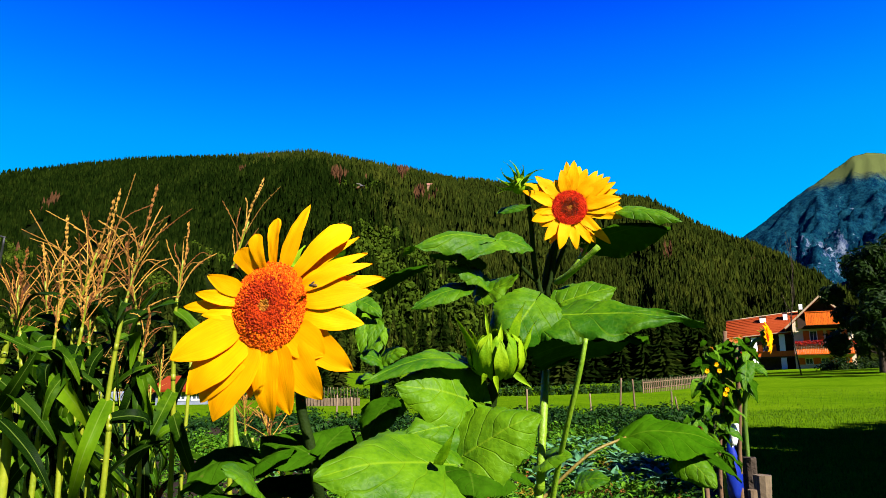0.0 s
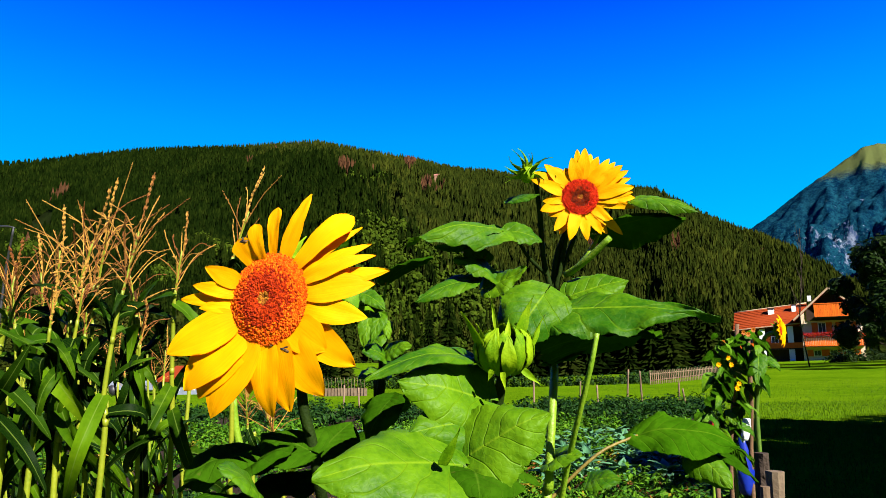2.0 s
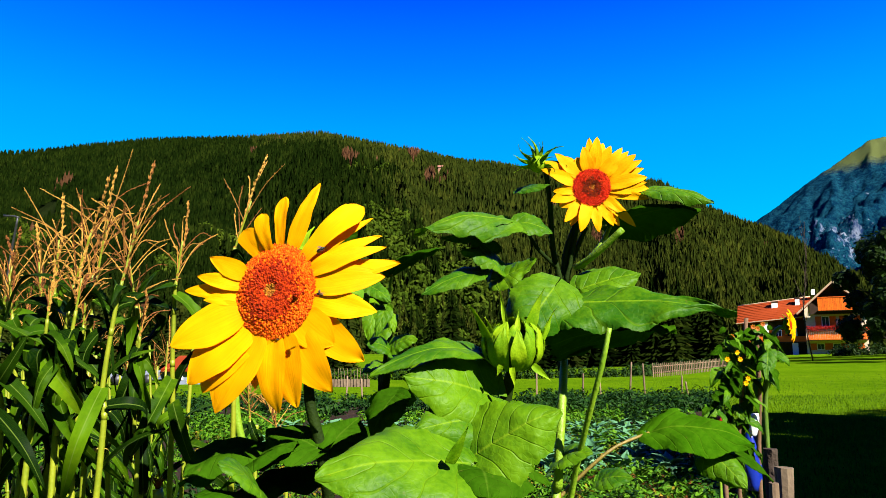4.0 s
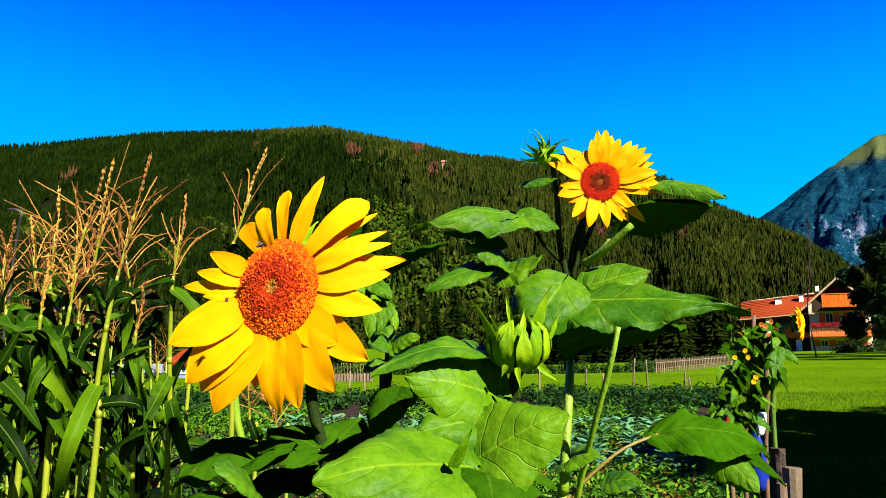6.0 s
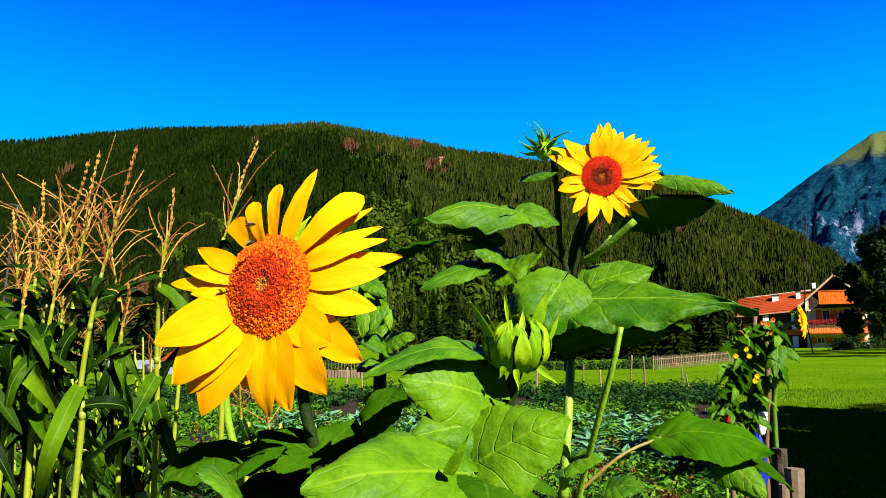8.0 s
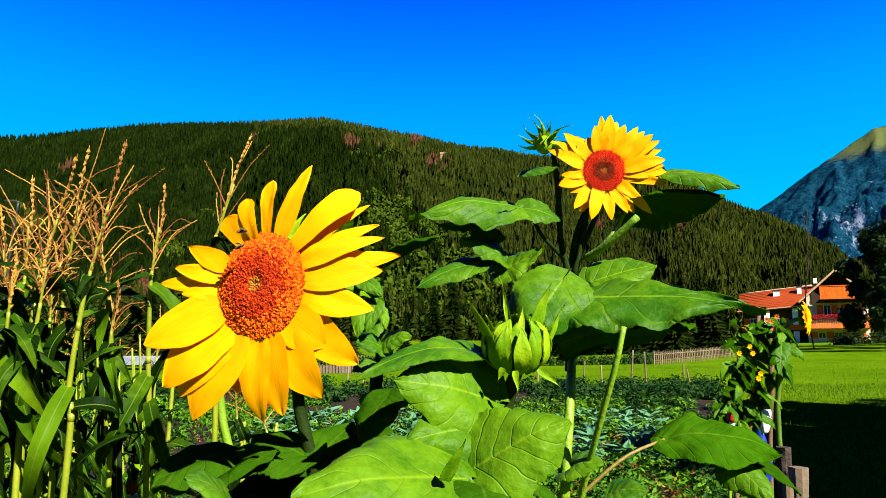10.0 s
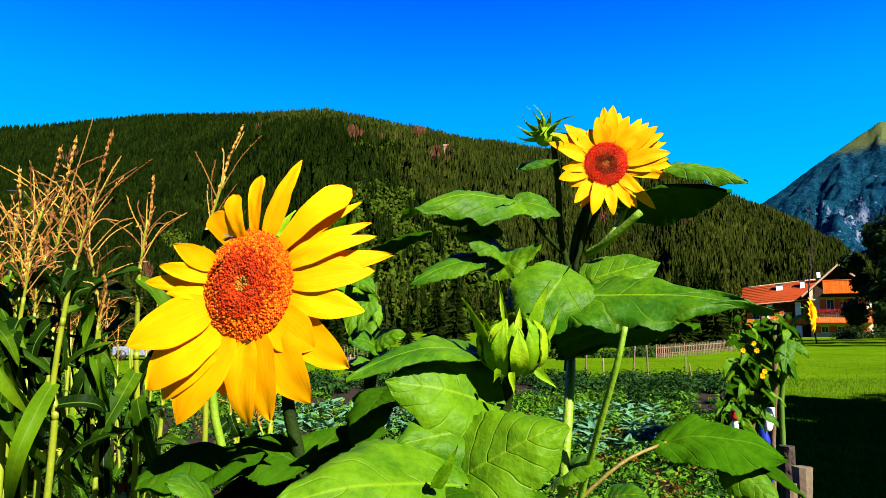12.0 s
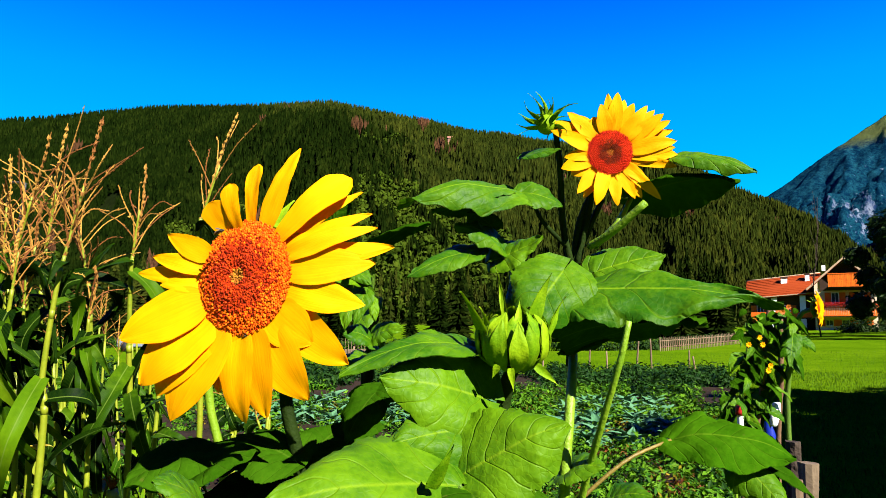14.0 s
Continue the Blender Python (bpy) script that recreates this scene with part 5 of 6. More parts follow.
def window_part(parent, x0, x1, z0, z1, y, shutters=True):
    w = part("window", box(new_bm(), (x0 - .06, y - .05, z0 - .06), (x1 + .06, y + .02, z1 + .06)), WHITE, parent, "white framed window", smooth=False)
    xm = (x0 + x1) / 2
    for a, b in ((x0 + .03, xm - .03), (xm + .03, x1 - .03)):
        part("pane", box(new_bm(), (a, y - .06, z0 + .04), (b, y - .045, z1 - .04)), GLASS, w, smooth=False)
    if shutters:
        wd = (x1 - x0) * 0.9
        for a, b in ((x0 - .1 - wd, x0 - .1), (x1 + .1, x1 + .1 + wd)):
            part("shutter", box(new_bm(), (a, y - .08, z0 - .05), (b, y - .03, z1 + .05)), WOOD_ORANGE, parent, "orange wooden shutter", smooth=False)


def balcony_part(parent, x0, x1, y0, y1, z, flowers=True, h=1.1):
    b = part("balcony", box(new_bm(), (x0, y0, z - .18), (x1, y1, z)), WOOD_DARK, parent, "orange wooden balcony", smooth=False)
    n = int((x1 - x0) / 0.24)
    for i in range(n):
        a = x0 + (x1 - x0) * i / n
        part("baluster_board", box(new_bm(), (a + .012, y0 - .03, z - .12), (a + (x1 - x0) / n - .012, y0 + .01, z + h)), WOOD_ORANGE, b, smooth=False)
    part("handrail", box(new_bm(), (x0 - .05, y0 - .10, z + h), (x1 + .05, y0 + .06, z + h + .12)), WOOD_ORANGE, b, smooth=False)
    if flowers:
        part("flower_box", box(new_bm(), (x0 + .1, y0 - .32, z + h - .3), (x1 - .1, y0 - .05, z + h - .06)), WOOD_DARK, b, smooth=False)
        bm = new_bm()
        rng = random.Random(int(z * 100))
        for i in range(int((x1 - x0) * 60)):
            p = Vector((rng.uniform(x0 + .1, x1 - .1), y0 - .2 + rng.uniform(-.2, .12), z + h + rng.uniform(-.30, .42)))
            r = rng.uniform(0.05, 0.10)
            bmesh.ops.create_icosphere(bm, subdivisions=1, radius=r, matrix=Matrix.Translation(p))
        part("geranium_bloom", bm, FLOWER_RED, b, "red geraniums in bloom", smooth=False, kind="stuff")


def build_house():
    y, g = 100.0, 1.0
    X = lambda px: (px - 784) / 1200 * y
    Z = lambda py: EYE_Z + (625 - py) / 1200 * y
    root = thing("house", (X(1440), y + 4, g), "three-storey alpine farmhouse with red tiled roof and orange wooden balconies", "house")
    root.rotation_euler = (0, 0, radians(-27))
    root.location = (X(1440) * 1.15 + .6, (y + 4) * 1.15, g - .6)
    root.scale = (1.0, 1.0, 1.12)
    # wing with its eaves towards the garden
    wx0, wx1 = X(1328), X(1450)
    ze, zr = Z(556), Z(519)
    # timber wall, its dark tone also holding the shade below the roof edge
    part("wall", box(new_bm(), (wx0, y + 1.5, g - 1.5), (wx1, y + 12, ze + .3)), WOOD_DARK, root, "dark timber wall with the eaves' shade in its tone", smooth=False)
    roof = part("roof", slab(new_bm(), (wx0 - 0.9, y - 0.2, ze - .1), (wx1 + 1, y - 0.2, ze - .1 + .9), (wx1 + 1, y + 6.8, zr + 1.1), (wx0 - 0.9, y + 6.8, zr), .22), TILE, root, "red tiled roof", smooth=False)
    part("fascia", slab(new_bm(), (wx0 - 1.0, y - 0.32, ze - .02), (wx1 + 1, y - 0.32, ze + .88), (wx1 + 1, y - 0.18, ze + .90), (wx0 - 1.0, y - 0.18, ze + .0), .12), EAVES, roof, "pale eaves board", smooth=False)
    part("ridge", tube(new_bm(), [(wx0 - 0.9, y + 6.8, zr + .05), ((wx0 + wx1) / 2, y + 6.8, zr + .6), (wx1 + 1, y + 6.8, zr + 1.15)], .10, .10, 4, 6), EAVES, roof, "pale ridge")
    part("roof", slab(new_bm(), (wx1 + 1, y + 13.6, ze + .4), (wx0 - 0.9, y + 13.6, ze - .1), (wx0 - 0.9, y + 6.85, zr), (wx1 + 1, y + 6.85, zr + 1.1), .22), TILE, root, smooth=False)
    for i in range(11):
        f0 = i / 11
        a = Vector((wx0 - 0.9, y - 0.2 + 7 * f0, ze - .1 + (zr - ze + .1) * f0 + .03))
        b = Vector((wx1 + 1, y - 0.2 + 7 * f0, ze + .8 + (zr - ze + .3) * f0 + .03))
        part("tile_course", tube(new_bm(), [a, (a + b) / 2, b], .05, .05, 2, 5), TILE, roof)
    for px, w, h in ((1392, 1.0, 1.4), (1436, 0.7, 1.9)):
        c = part("chimney", box(new_bm(), (X(px) - w / 2, y + 4.2, Z(528) - .6), (X(px) + w / 2, y + 5.2, Z(528) + h - .4)), WHITE, root, "white chimney", smooth=False)
        part("chimney_cap", box(new_bm(), (X(px) - w / 2 - .1, y + 4.1, Z(528) + h - .4), (X(px) + w / 2 + .1, y + 5.3, Z(528) + h - .25)), WOOD_DARK, c, smooth=False)
    for px in (1372, 1425):
        part("pillar", box(new_bm(), (X(px) - .45, y + .1, g - 1.5), (X(px) + .45, y + .9, ze + .35)), WHITE, root, "white pillar", smooth=False)
    part("balcony_floor", box(new_bm(), (wx0, y + .0, Z(592) - .2), (wx1, y + 1.5, Z(592))), WOOD_DARK, root, smooth=False)
    for px in (1345, 1395):
        window_part(root, X(px) - .5, X(px) + .5, Z(585), Z(570), y + 1.5, True)
    part("balcony_front", box(new_bm(), (wx0, y - .02, Z(592)), (wx1, y + .06, Z(582))), WOOD_ORANGE, root, smooth=False)
    # gabled front
    gx0, gx1, gy = X(1446), X(1552), y - 3.0
    ga = (gx0 + gx1) / 2
    ze2, za = Z(533), Z(489)
    bm = box(new_bm(), (gx0, gy + 1.2, g - 1.5), (gx1, y + 12, ze2))
    t = [bm.verts.new(p) for p in ((gx0, gy + 1.2, ze2), (gx1, gy + 1.2, ze2), (ga, gy + 1.2, za - .3), (gx0, y + 12, ze2), (gx1, y + 12, ze2), (ga, y + 12, za - .3))]
    bm.faces.new((t[0], t[1], t[2]))
    bm.faces.new((t[4], t[3], t[5]))
    bm.faces.new((t[0], t[2], t[5], t[3]))
    bm.faces.new((t[2], t[1], t[4], t[5]))
    part("gable_wall", bm, RENDER, root, "white rendered gable", smooth=False)
    sl = (za - ze2) / (ga - gx0)
    groof = part("gable_roof", slab(new_bm(), (gx0 - 1.2, gy - .35, ze2 - 1.2 * sl + .15), (ga, gy - .35, za + .15), (ga, y + 12.5, za + .15), (gx0 - 1.2, y + 12.5, ze2 - 1.2 * sl + .15), .24), TILE, root, "red gable roof", smooth=False)
    part("gable_roof", slab(new_bm(), (ga, gy - .35, za + .15), (gx1 + 1.2, gy - .35, ze2 - 1.2 * sl + .15), (gx1 + 1.2, y + 12.5, ze2 - 1.2 * sl + .15), (ga, y + 12.5, za + .15), .24), TILE, root, smooth=False)
    part("bargeboard", slab(new_bm(), (gx0 - 1.25, gy - .70, ze2 - 1.2 * sl + .2), (ga, gy - .70, za + .22), (ga, gy - .35, za + .22), (gx0 - 1.25, gy - .35, ze2 - 1.2 * sl + .2), .26), EAVES, groof, "pale bargeboard", smooth=False)
    part("bargeboard", slab(new_bm(), (ga, gy - .70, za + .22), (gx1 + 1.25, gy - .70, ze2 - 1.2 * sl + .2), (gx1 + 1.25, gy - .35, ze2 - 1.2 * sl + .2), (ga, gy - .35, za + .22), .26), EAVES, groof, smooth=False)
    part("purlin", box(new_bm(), (ga - .12, gy - .35, za - .35), (ga + .12, gy + 1.3, za - .1)), WOOD_DARK, groof, smooth=False)
    bm = new_bm()
    tri = [(X(1456), Z(522)), (X(1542), Z(522)), (ga, za - .45)]
    fr = [bm.verts.new((px_, gy + 1.08, pz_)) for px_, pz_ in tri]
    bk = [bm.verts.new((px_, gy + 1.19, pz_)) for px_, pz_ in tri]
    bm.faces.new(fr)
    bm.faces.new(bk[::-1])
    for k in range(3):
        bm.faces.new((fr[k], bk[k], bk[(k + 1) % 3], fr[(k + 1) % 3]))
    part("gable_boarding", bm, WOOD_DARK, root, "dark boards under the gable", smooth=False)
    part("gable_cladding", box(new_bm(), (X(1456), gy + 1.05, Z(545)), (X(1542), gy + 1.22, Z(522))), WOOD_DARK, root, "dark timber cladding", smooth=False)
    c = part("chimney", box(new_bm(), (X(1464), y + 5, za - 1.2), (X(1471), y + 5.8, za - .35)), WHITE, root, smooth=False)
    balcony_part(root, X(1470), X(1534), gy - .75, gy + 1.2, Z(538), False, 1.75)
    balcony_part(root, X(1446), X(1552), gy - .9, gy + 1.2, Z(589), True, 1.45)
    for px, z0, z1 in ((1482, 567, 549), (1524, 567, 549), (1470, 607, 597), (1498, 607, 597), (1526, 607, 597)):
        window_part(root, X(px) - .5, X(px) + .5, Z(z0), Z(z1), gy + 1.2, True)
    return root


build_house()


def leaf_cloud(rng, blobs, count, size, flat=0.6):
    """Loose leaves round the given centres: arrays of corners and faces."""
    v, f = [], []
    tot = sum(r ** 2 for _, r in blobs)
    for c, r in blobs:
        for _ in range(int(count * r * r / tot)):
            d = Vector((rng.gauss(0, 1), rng.gauss(0, 1), rng.gauss(0, 1))).normalized()
            p = Vector(c) + d * r * (rng.random() ** 0.45) * (0.8 + 0.35 * noise.noise(d * 2.2 + Vector(c)))
            n = (d + Vector((rng.uniform(-1, 1), rng.uniform(-1, 1), rng.uniform(-.4, 1.2))) * flat).normalized()
            a = n.orthogonal().normalized()
            a = (a * math.cos(rng.uniform(0, 6.28)) + n.cross(a) * math.sin(rng.uniform(0, 6.28))).normalized()
            b = n.cross(a)
            s = size * rng.uniform(0.6, 1.35)
            k = len(v)
            v += [p - a * s, p + b * s * 0.45 + n * s * 0.12, p + a * s, p - b * s * 0.45 + n * s * 0.12]
            f += [(k, k + 1, k + 2), (k, k + 2, k + 3)]
    return v, f


def foliage_material(name, a, b, through_light=0.2, gloss=0.55):
    k = Nodes(name)
    tone = k.math("ADD", k.math("MULTIPLY", k.island(), 0.65), k.math("MULTIPLY", k.noise(0.8, 3, k.position()), 0.4))
    return k.finish(k.ramp(tone, (0.25, a), (0.85, b)), gloss, 0.06, through_light=through_light, through_tint=(0.9, 1, 0.4))


TREE_LEAF = foliage_material("dark_tree_leaves", (0.003, 0.010, 0.001), (0.013, 0.030, 0.002))
HEDGE_LEAF = foliage_material("hedge_leaves", (0.0072, 0.0234, 0.00288), (0.0216, 0.054, 0.0054))
BUSH_LEAF = foliage_material("vegetable_leaves", (0.016, 0.068, 0.002), (0.080, 0.18, 0.006))
BUSH_DARK = foliage_material("dark_vegetable_leaves", (0.00432, 0.0198, 0.00288), (0.018, 0.054, 0.0054))
CABBAGE = foliage_material("cabbage_leaves", (0.025, 0.10, 0.040), (0.15, 0.29, 0.15), 0.1)
RED_LEAF = foliage_material("red_lettuce_leaves", (0.054, 0.0108, 0.00432), (0.144, 0.0576, 0.0108), 0.15)
YELLOW_LEAF = foliage_material("yellowing_leaves", (0.10, 0.09, 0.004), (0.22, 0.15, 0.012), 0.2)
BARK = plain_material("grey_bark", (0.018, 0.0126, 0.009), (0.0504, 0.036, 0.027), 2, 0.9, 0.1, 0.6, 25, distance=0.03)


def mesh_part(name, verts, faces, material, parent, label="", kind=""):
    me = bpy.data.meshes.new(name)
    off = ORIGIN[parent]
    me.from_pydata([Vector(p) - off for p in verts], [], faces)
    me.materials.append(material)
    ob = new(name, me)
    ob.parent = parent
    ORIGIN[ob] = off
    return tagged(ob, label, kind=kind)


def tree(at, height, seed, label, width=0.42, count=7000, size=0.22, mat=None, low=0.18, group="garden trees"):
    rng = random.Random(seed)
    root = thing("tree", at, label, "tree", group)
    p = Vector(at)
    part("trunk", tube(new_bm(), [p - Vector((0, 0, .3)), p + Vector((.1, 0, height * .3)), p + Vector((-.1, .1, height * .75))], height * .028, height * .008, 12, 9, .08), BARK, root, "grey-brown trunk")
    blobs = []
    for i in range(16):
        a = i * 2.4
        f = low + (1 - low) * (i + .5) / 16
        r = height * width * math.sin(math.pi * min(1, 0.16 + f * 0.80)) ** 0.7 * rng.uniform(.45, .95)
        c = p + Vector((math.cos(a) * r * .8, math.sin(a) * r * .8, height * f * 0.93))
        blobs.append((c, height * rng.uniform(.11, .19)))
        part("limb", tube(new_bm(), [p + Vector((0, 0, height * f * .55)), (p + c) / 2 + Vector((0, 0, height * f * .30)), c], height * .009, height * .003, 6, 6, .1), BARK, root)
    v, f = leaf_cloud(rng, blobs, count, size)
    mesh_part("crown", v, f, mat or TREE_LEAF, root, "dense dark green crown", "stuff")
    return root


def build_trees():
    t1 = tree((43.9, 66, 1.2), 12.5, 1, "broad dark green tree beside the farmhouse", 0.46, 15000, 0.30)
    tree((55, 76, 1.4), 17, 2, "tall dark green tree behind the lawn", 0.42, 8000, 0.32)
    tree((39.0, 58, 1.1), 6.5, 4, "small dark green fruit tree on the lawn", 0.5, 5000, 0.24, low=0.3)
    # unseen trees added beside the view to throw the shade on the lawn
    for i, (x, y, h) in enumerate(((8.1, 1.9, 6.8), (10.8, 0.0, 8.5), (12.2, 2.6, 9), (13.8, 4.6, 9.5), (15.6, 6.4, 10), (17.6, 8.2, 7.6), (20, 10.5, 5.6), (23, 13, 8.8), (14, -2.5, 10), (17, 1.5, 11), (20, 5, 11))):
        tree((x, y, 0.1), h, 20 + i, "unseen dense tree added to shade the lawn", 0.42, 5200, 0.34, low=0.12)
    # hedge by the trees
    rng = random.Random(4)
    blobs = [(Vector((47 + 1.0 * i, 52 + rng.uniform(-.4, .4), 1.2 + 0.9 * (i % 3))), 1.5) for i in range(12)]
    v, f = leaf_cloud(rng, blobs, 4000, 0.22)
    raw("hedge", v, f, [HEDGE_LEAF], "tall clipped green hedge at the lawn's edge", "hedge", "stuff")
    blobs = [(Vector((52 + 1.1 * i, 90 + rng.uniform(-.6, .6), 1.6 + .5 * (i % 2))), 1.5) for i in range(12)]
    v, f = leaf_cloud(rng, blobs, 4000, 0.22)
    raw("garden_bush", v, f, [TREE_LEAF], "dark green bushes in front of the farmhouse", "bush", "stuff")
    # bare sapling in front of the house
    p = Vector((38.0, 70, 1.0))
    root = thing("bare_tree", p, "thin leafless reddish sapling before the farmhouse", "tree")
    top = p + Vector((0.4, 0, 14.5))
    line = spline([p, p + Vector((-.5, 0, 5)), p + Vector((.1, 0, 9)), top], 20)
    part("trunk", tube(new_bm(), [p, p + Vector((-.5, 0, 5)), p + Vector((.1, 0, 9)), top], .075, .02, 20, 7, .05), BARK, root)
    for i in range(14):
        q = line[5 + i]
        d = Vector((random.Random(i).uniform(-.8, .8), random.Random(i + 50).uniform(-.8, .8), 1.6))
        part("twig", tube(new_bm(), [q, q + d * .6, q + d * 1.1 + Vector((0, 0, .5))], .028, .010, 5, 5), BARK, root)


build_trees()


def build_fence():
    """Picket fence at the far side of the meadow, with a clipped hedge beside it."""
    a, b = Vector((13.9, 45.0, 0)), Vector((28.5, 62.0, 0))
    root = thing("picket_fence", (13.9, 45, 0), "weathered pale wooden picket fence along the meadow", "fence")
    n = 70
    d = (b - a).normalized()
    for i in range(n + 1):
        p = a + (b - a) * i / n
        z = ground_z(p.x, p.y)
        h = 0.92 + random.Random(i).uniform(-.05, .05)
        bm = new_bm()
        s, q = d * 0.045, Vector((-d.y, d.x, 0)) * 0.012
        lo = [bm.verts.new(p + Vector((0, 0, z - .1)) + s * i_ + q * j_) for i_, j_ in ((-1, -1), (1, -1), (1, 1), (-1, 1))]
        mid_ = [bm.verts.new(v.co + Vector((0, 0, h))) for v in lo]
        tops = [bm.verts.new(p + Vector((0, 0, z + h + .0)) + q * j_) for j_ in (-1, 1)]
        for k in range(4):
            bm.faces.new((lo[k], lo[(k + 1) % 4], mid_[(k + 1) % 4], mid_[k]))
        bm.faces.new((mid_[0], mid_[1], tops[0]))
        bm.faces.new((mid_[2], mid_[3], tops[1]))
        bm.faces.new((mid_[1], mid_[2], tops[1], tops[0]))
        bm.faces.new((mid_[3], mid_[0], tops[0], tops[1]))
        part("picket", bm, WOOD_PICKET, root, smooth=False)
    for h in (.28, .68):
        za, zb = ground_z(a.x, a.y), ground_z(b.x, b.y)
        part("rail", tube(new_bm(), [a + Vector((0, .05, za + h)), (a + b) / 2 + Vector((0, .05, (za + zb) / 2 + h)), b + Vector((0, .05, zb + h))], .035, .035, 8, 5), WOOD_PICKET, root)
    rng = random.Random(3)
    blobs = [(Vector((-30 + 0.75 * i, 47.5 + rng.uniform(-.2, .2), 0.35)), 0.62) for i in range(60)] + [(Vector((13.5 + .75 * i, 48.5 + .875 * i, 0.55 + .02 * i)), 0.6) for i in range(19)]
    v, f = leaf_cloud(rng, blobs, 16000, 0.11)
    raw("low_hedge", v, f, [HEDGE_LEAF], "long low dark green hedge behind the meadow", "hedge", "stuff")
    # thin stakes at the edge of the beds
    for i, (px, lean, h) in enumerate(((950, .02, 1.0), (1030, .05, .95), (1062, -.02, .8), (1111, .12, 1.3), (1139, -.03, 1.25), (1203, .03, .85), (1215, -.08, .7), (620, .03, .9), (648, -.04, .8))):
        y = 21.5 + (i % 3) * .6
        x = (px - 784) / 1200 * y
        whole("wooden_stake", tube(new_bm(), [(x, y, -.1), (x + lean * .5, y, h * .5), (x + lean, y, h)], .030, .026, 6, 7, .1), WOOD_PICKET, "thin pale wooden stake at the bed's edge", "stake", group="bed stakes", at=(x, y, 0))


build_fence()


def build_far_left():
    """Small white farm building seen between the corn leaves, and a wire run with white posts."""
    root = thing("farm_shed", (-14.8, 42, 0), "small farm shed with a red roof behind the corn", "shed")
    part("wall", box(new_bm(), (-16.2, 41, -.2), (-13.2, 46, 1.0)), GREY_PAINT, root, smooth=False)
    part("roof", slab(new_bm(), (-16.5, 40.6, .9), (-12.9, 40.6, .9), (-12.9, 43.5, 1.7), (-16.5, 43.5, 1.7), .15), TILE, root, "red roof", smooth=False)
    part("roof", slab(new_bm(), (-12.9, 46.4, .9), (-16.5, 46.4, .9), (-16.5, 43.5, 1.7), (-12.9, 43.5, 1.7), .15), TILE, root, smooth=False)
    for x in (-15.6, -14.7, -13.8):
        window_part(root, x - .25, x + .25, .3, .75, 41.0, False)
    tank = thing("trailer", (-18, 41, 0), "pale grey farm trailer behind the corn", "trailer")
    part("box", box(new_bm(), (-19.6, 40.5, .25), (-16.6, 43, .80), bevel=.06), GREY_PAINT, tank, smooth=False)
    for x in (-19.0, -17.2):
        part("wheel", tube(new_bm(), [(x, 40.35, .3), (x, 40.45, .3), (x, 40.55, .3)], .3, .3, 2, 16), IRON, tank)
    run = thing("wire_run", (-5.5, 36, 0), "garden run with thin white posts and grey mesh", "fence")
    for i in range(16):
        x = -6.4 + i * .17
        part("post", tube(new_bm(), [(x, 36, -.1), (x + .02, 36, .5), (x + random.Random(i).uniform(-.06, .06), 36, 0.95)], .013, .011, 4, 6), WOOD_PICKET, run)
    part("board", box(new_bm(), (-6.5, 36.05, 0), (-3.7, 36.09, .4)), WOOD_GREY, run, smooth=False)
    lamp = thing("street_lamp", (-16.652, 25.940, 5.423), "slim grey street lamp with a flat head", "street lamp")
    base = Vector((-16.702, 26.061, 4.785))
    top = Vector((-16.289, 25.658, 6.887))
    foot = Vector((base.x - .1, base.y, 0))
    part("pole", tube(new_bm(), [foot, base, top], .06, .04, 14, 8), IRON, lamp)
    part("head", tube(new_bm(), [top + Vector((-.55, 0, .06)), top + Vector((-.2, 0, .06)), top + Vector((.05, 0, 0))], .05, .035, 6, 8), IRON, lamp, "flat lamp head")


build_far_left()


# ---------------------------------------------------------------- vegetable beds
def bed_edge(y):
    return 1.15 + (y - 2) * 0.39


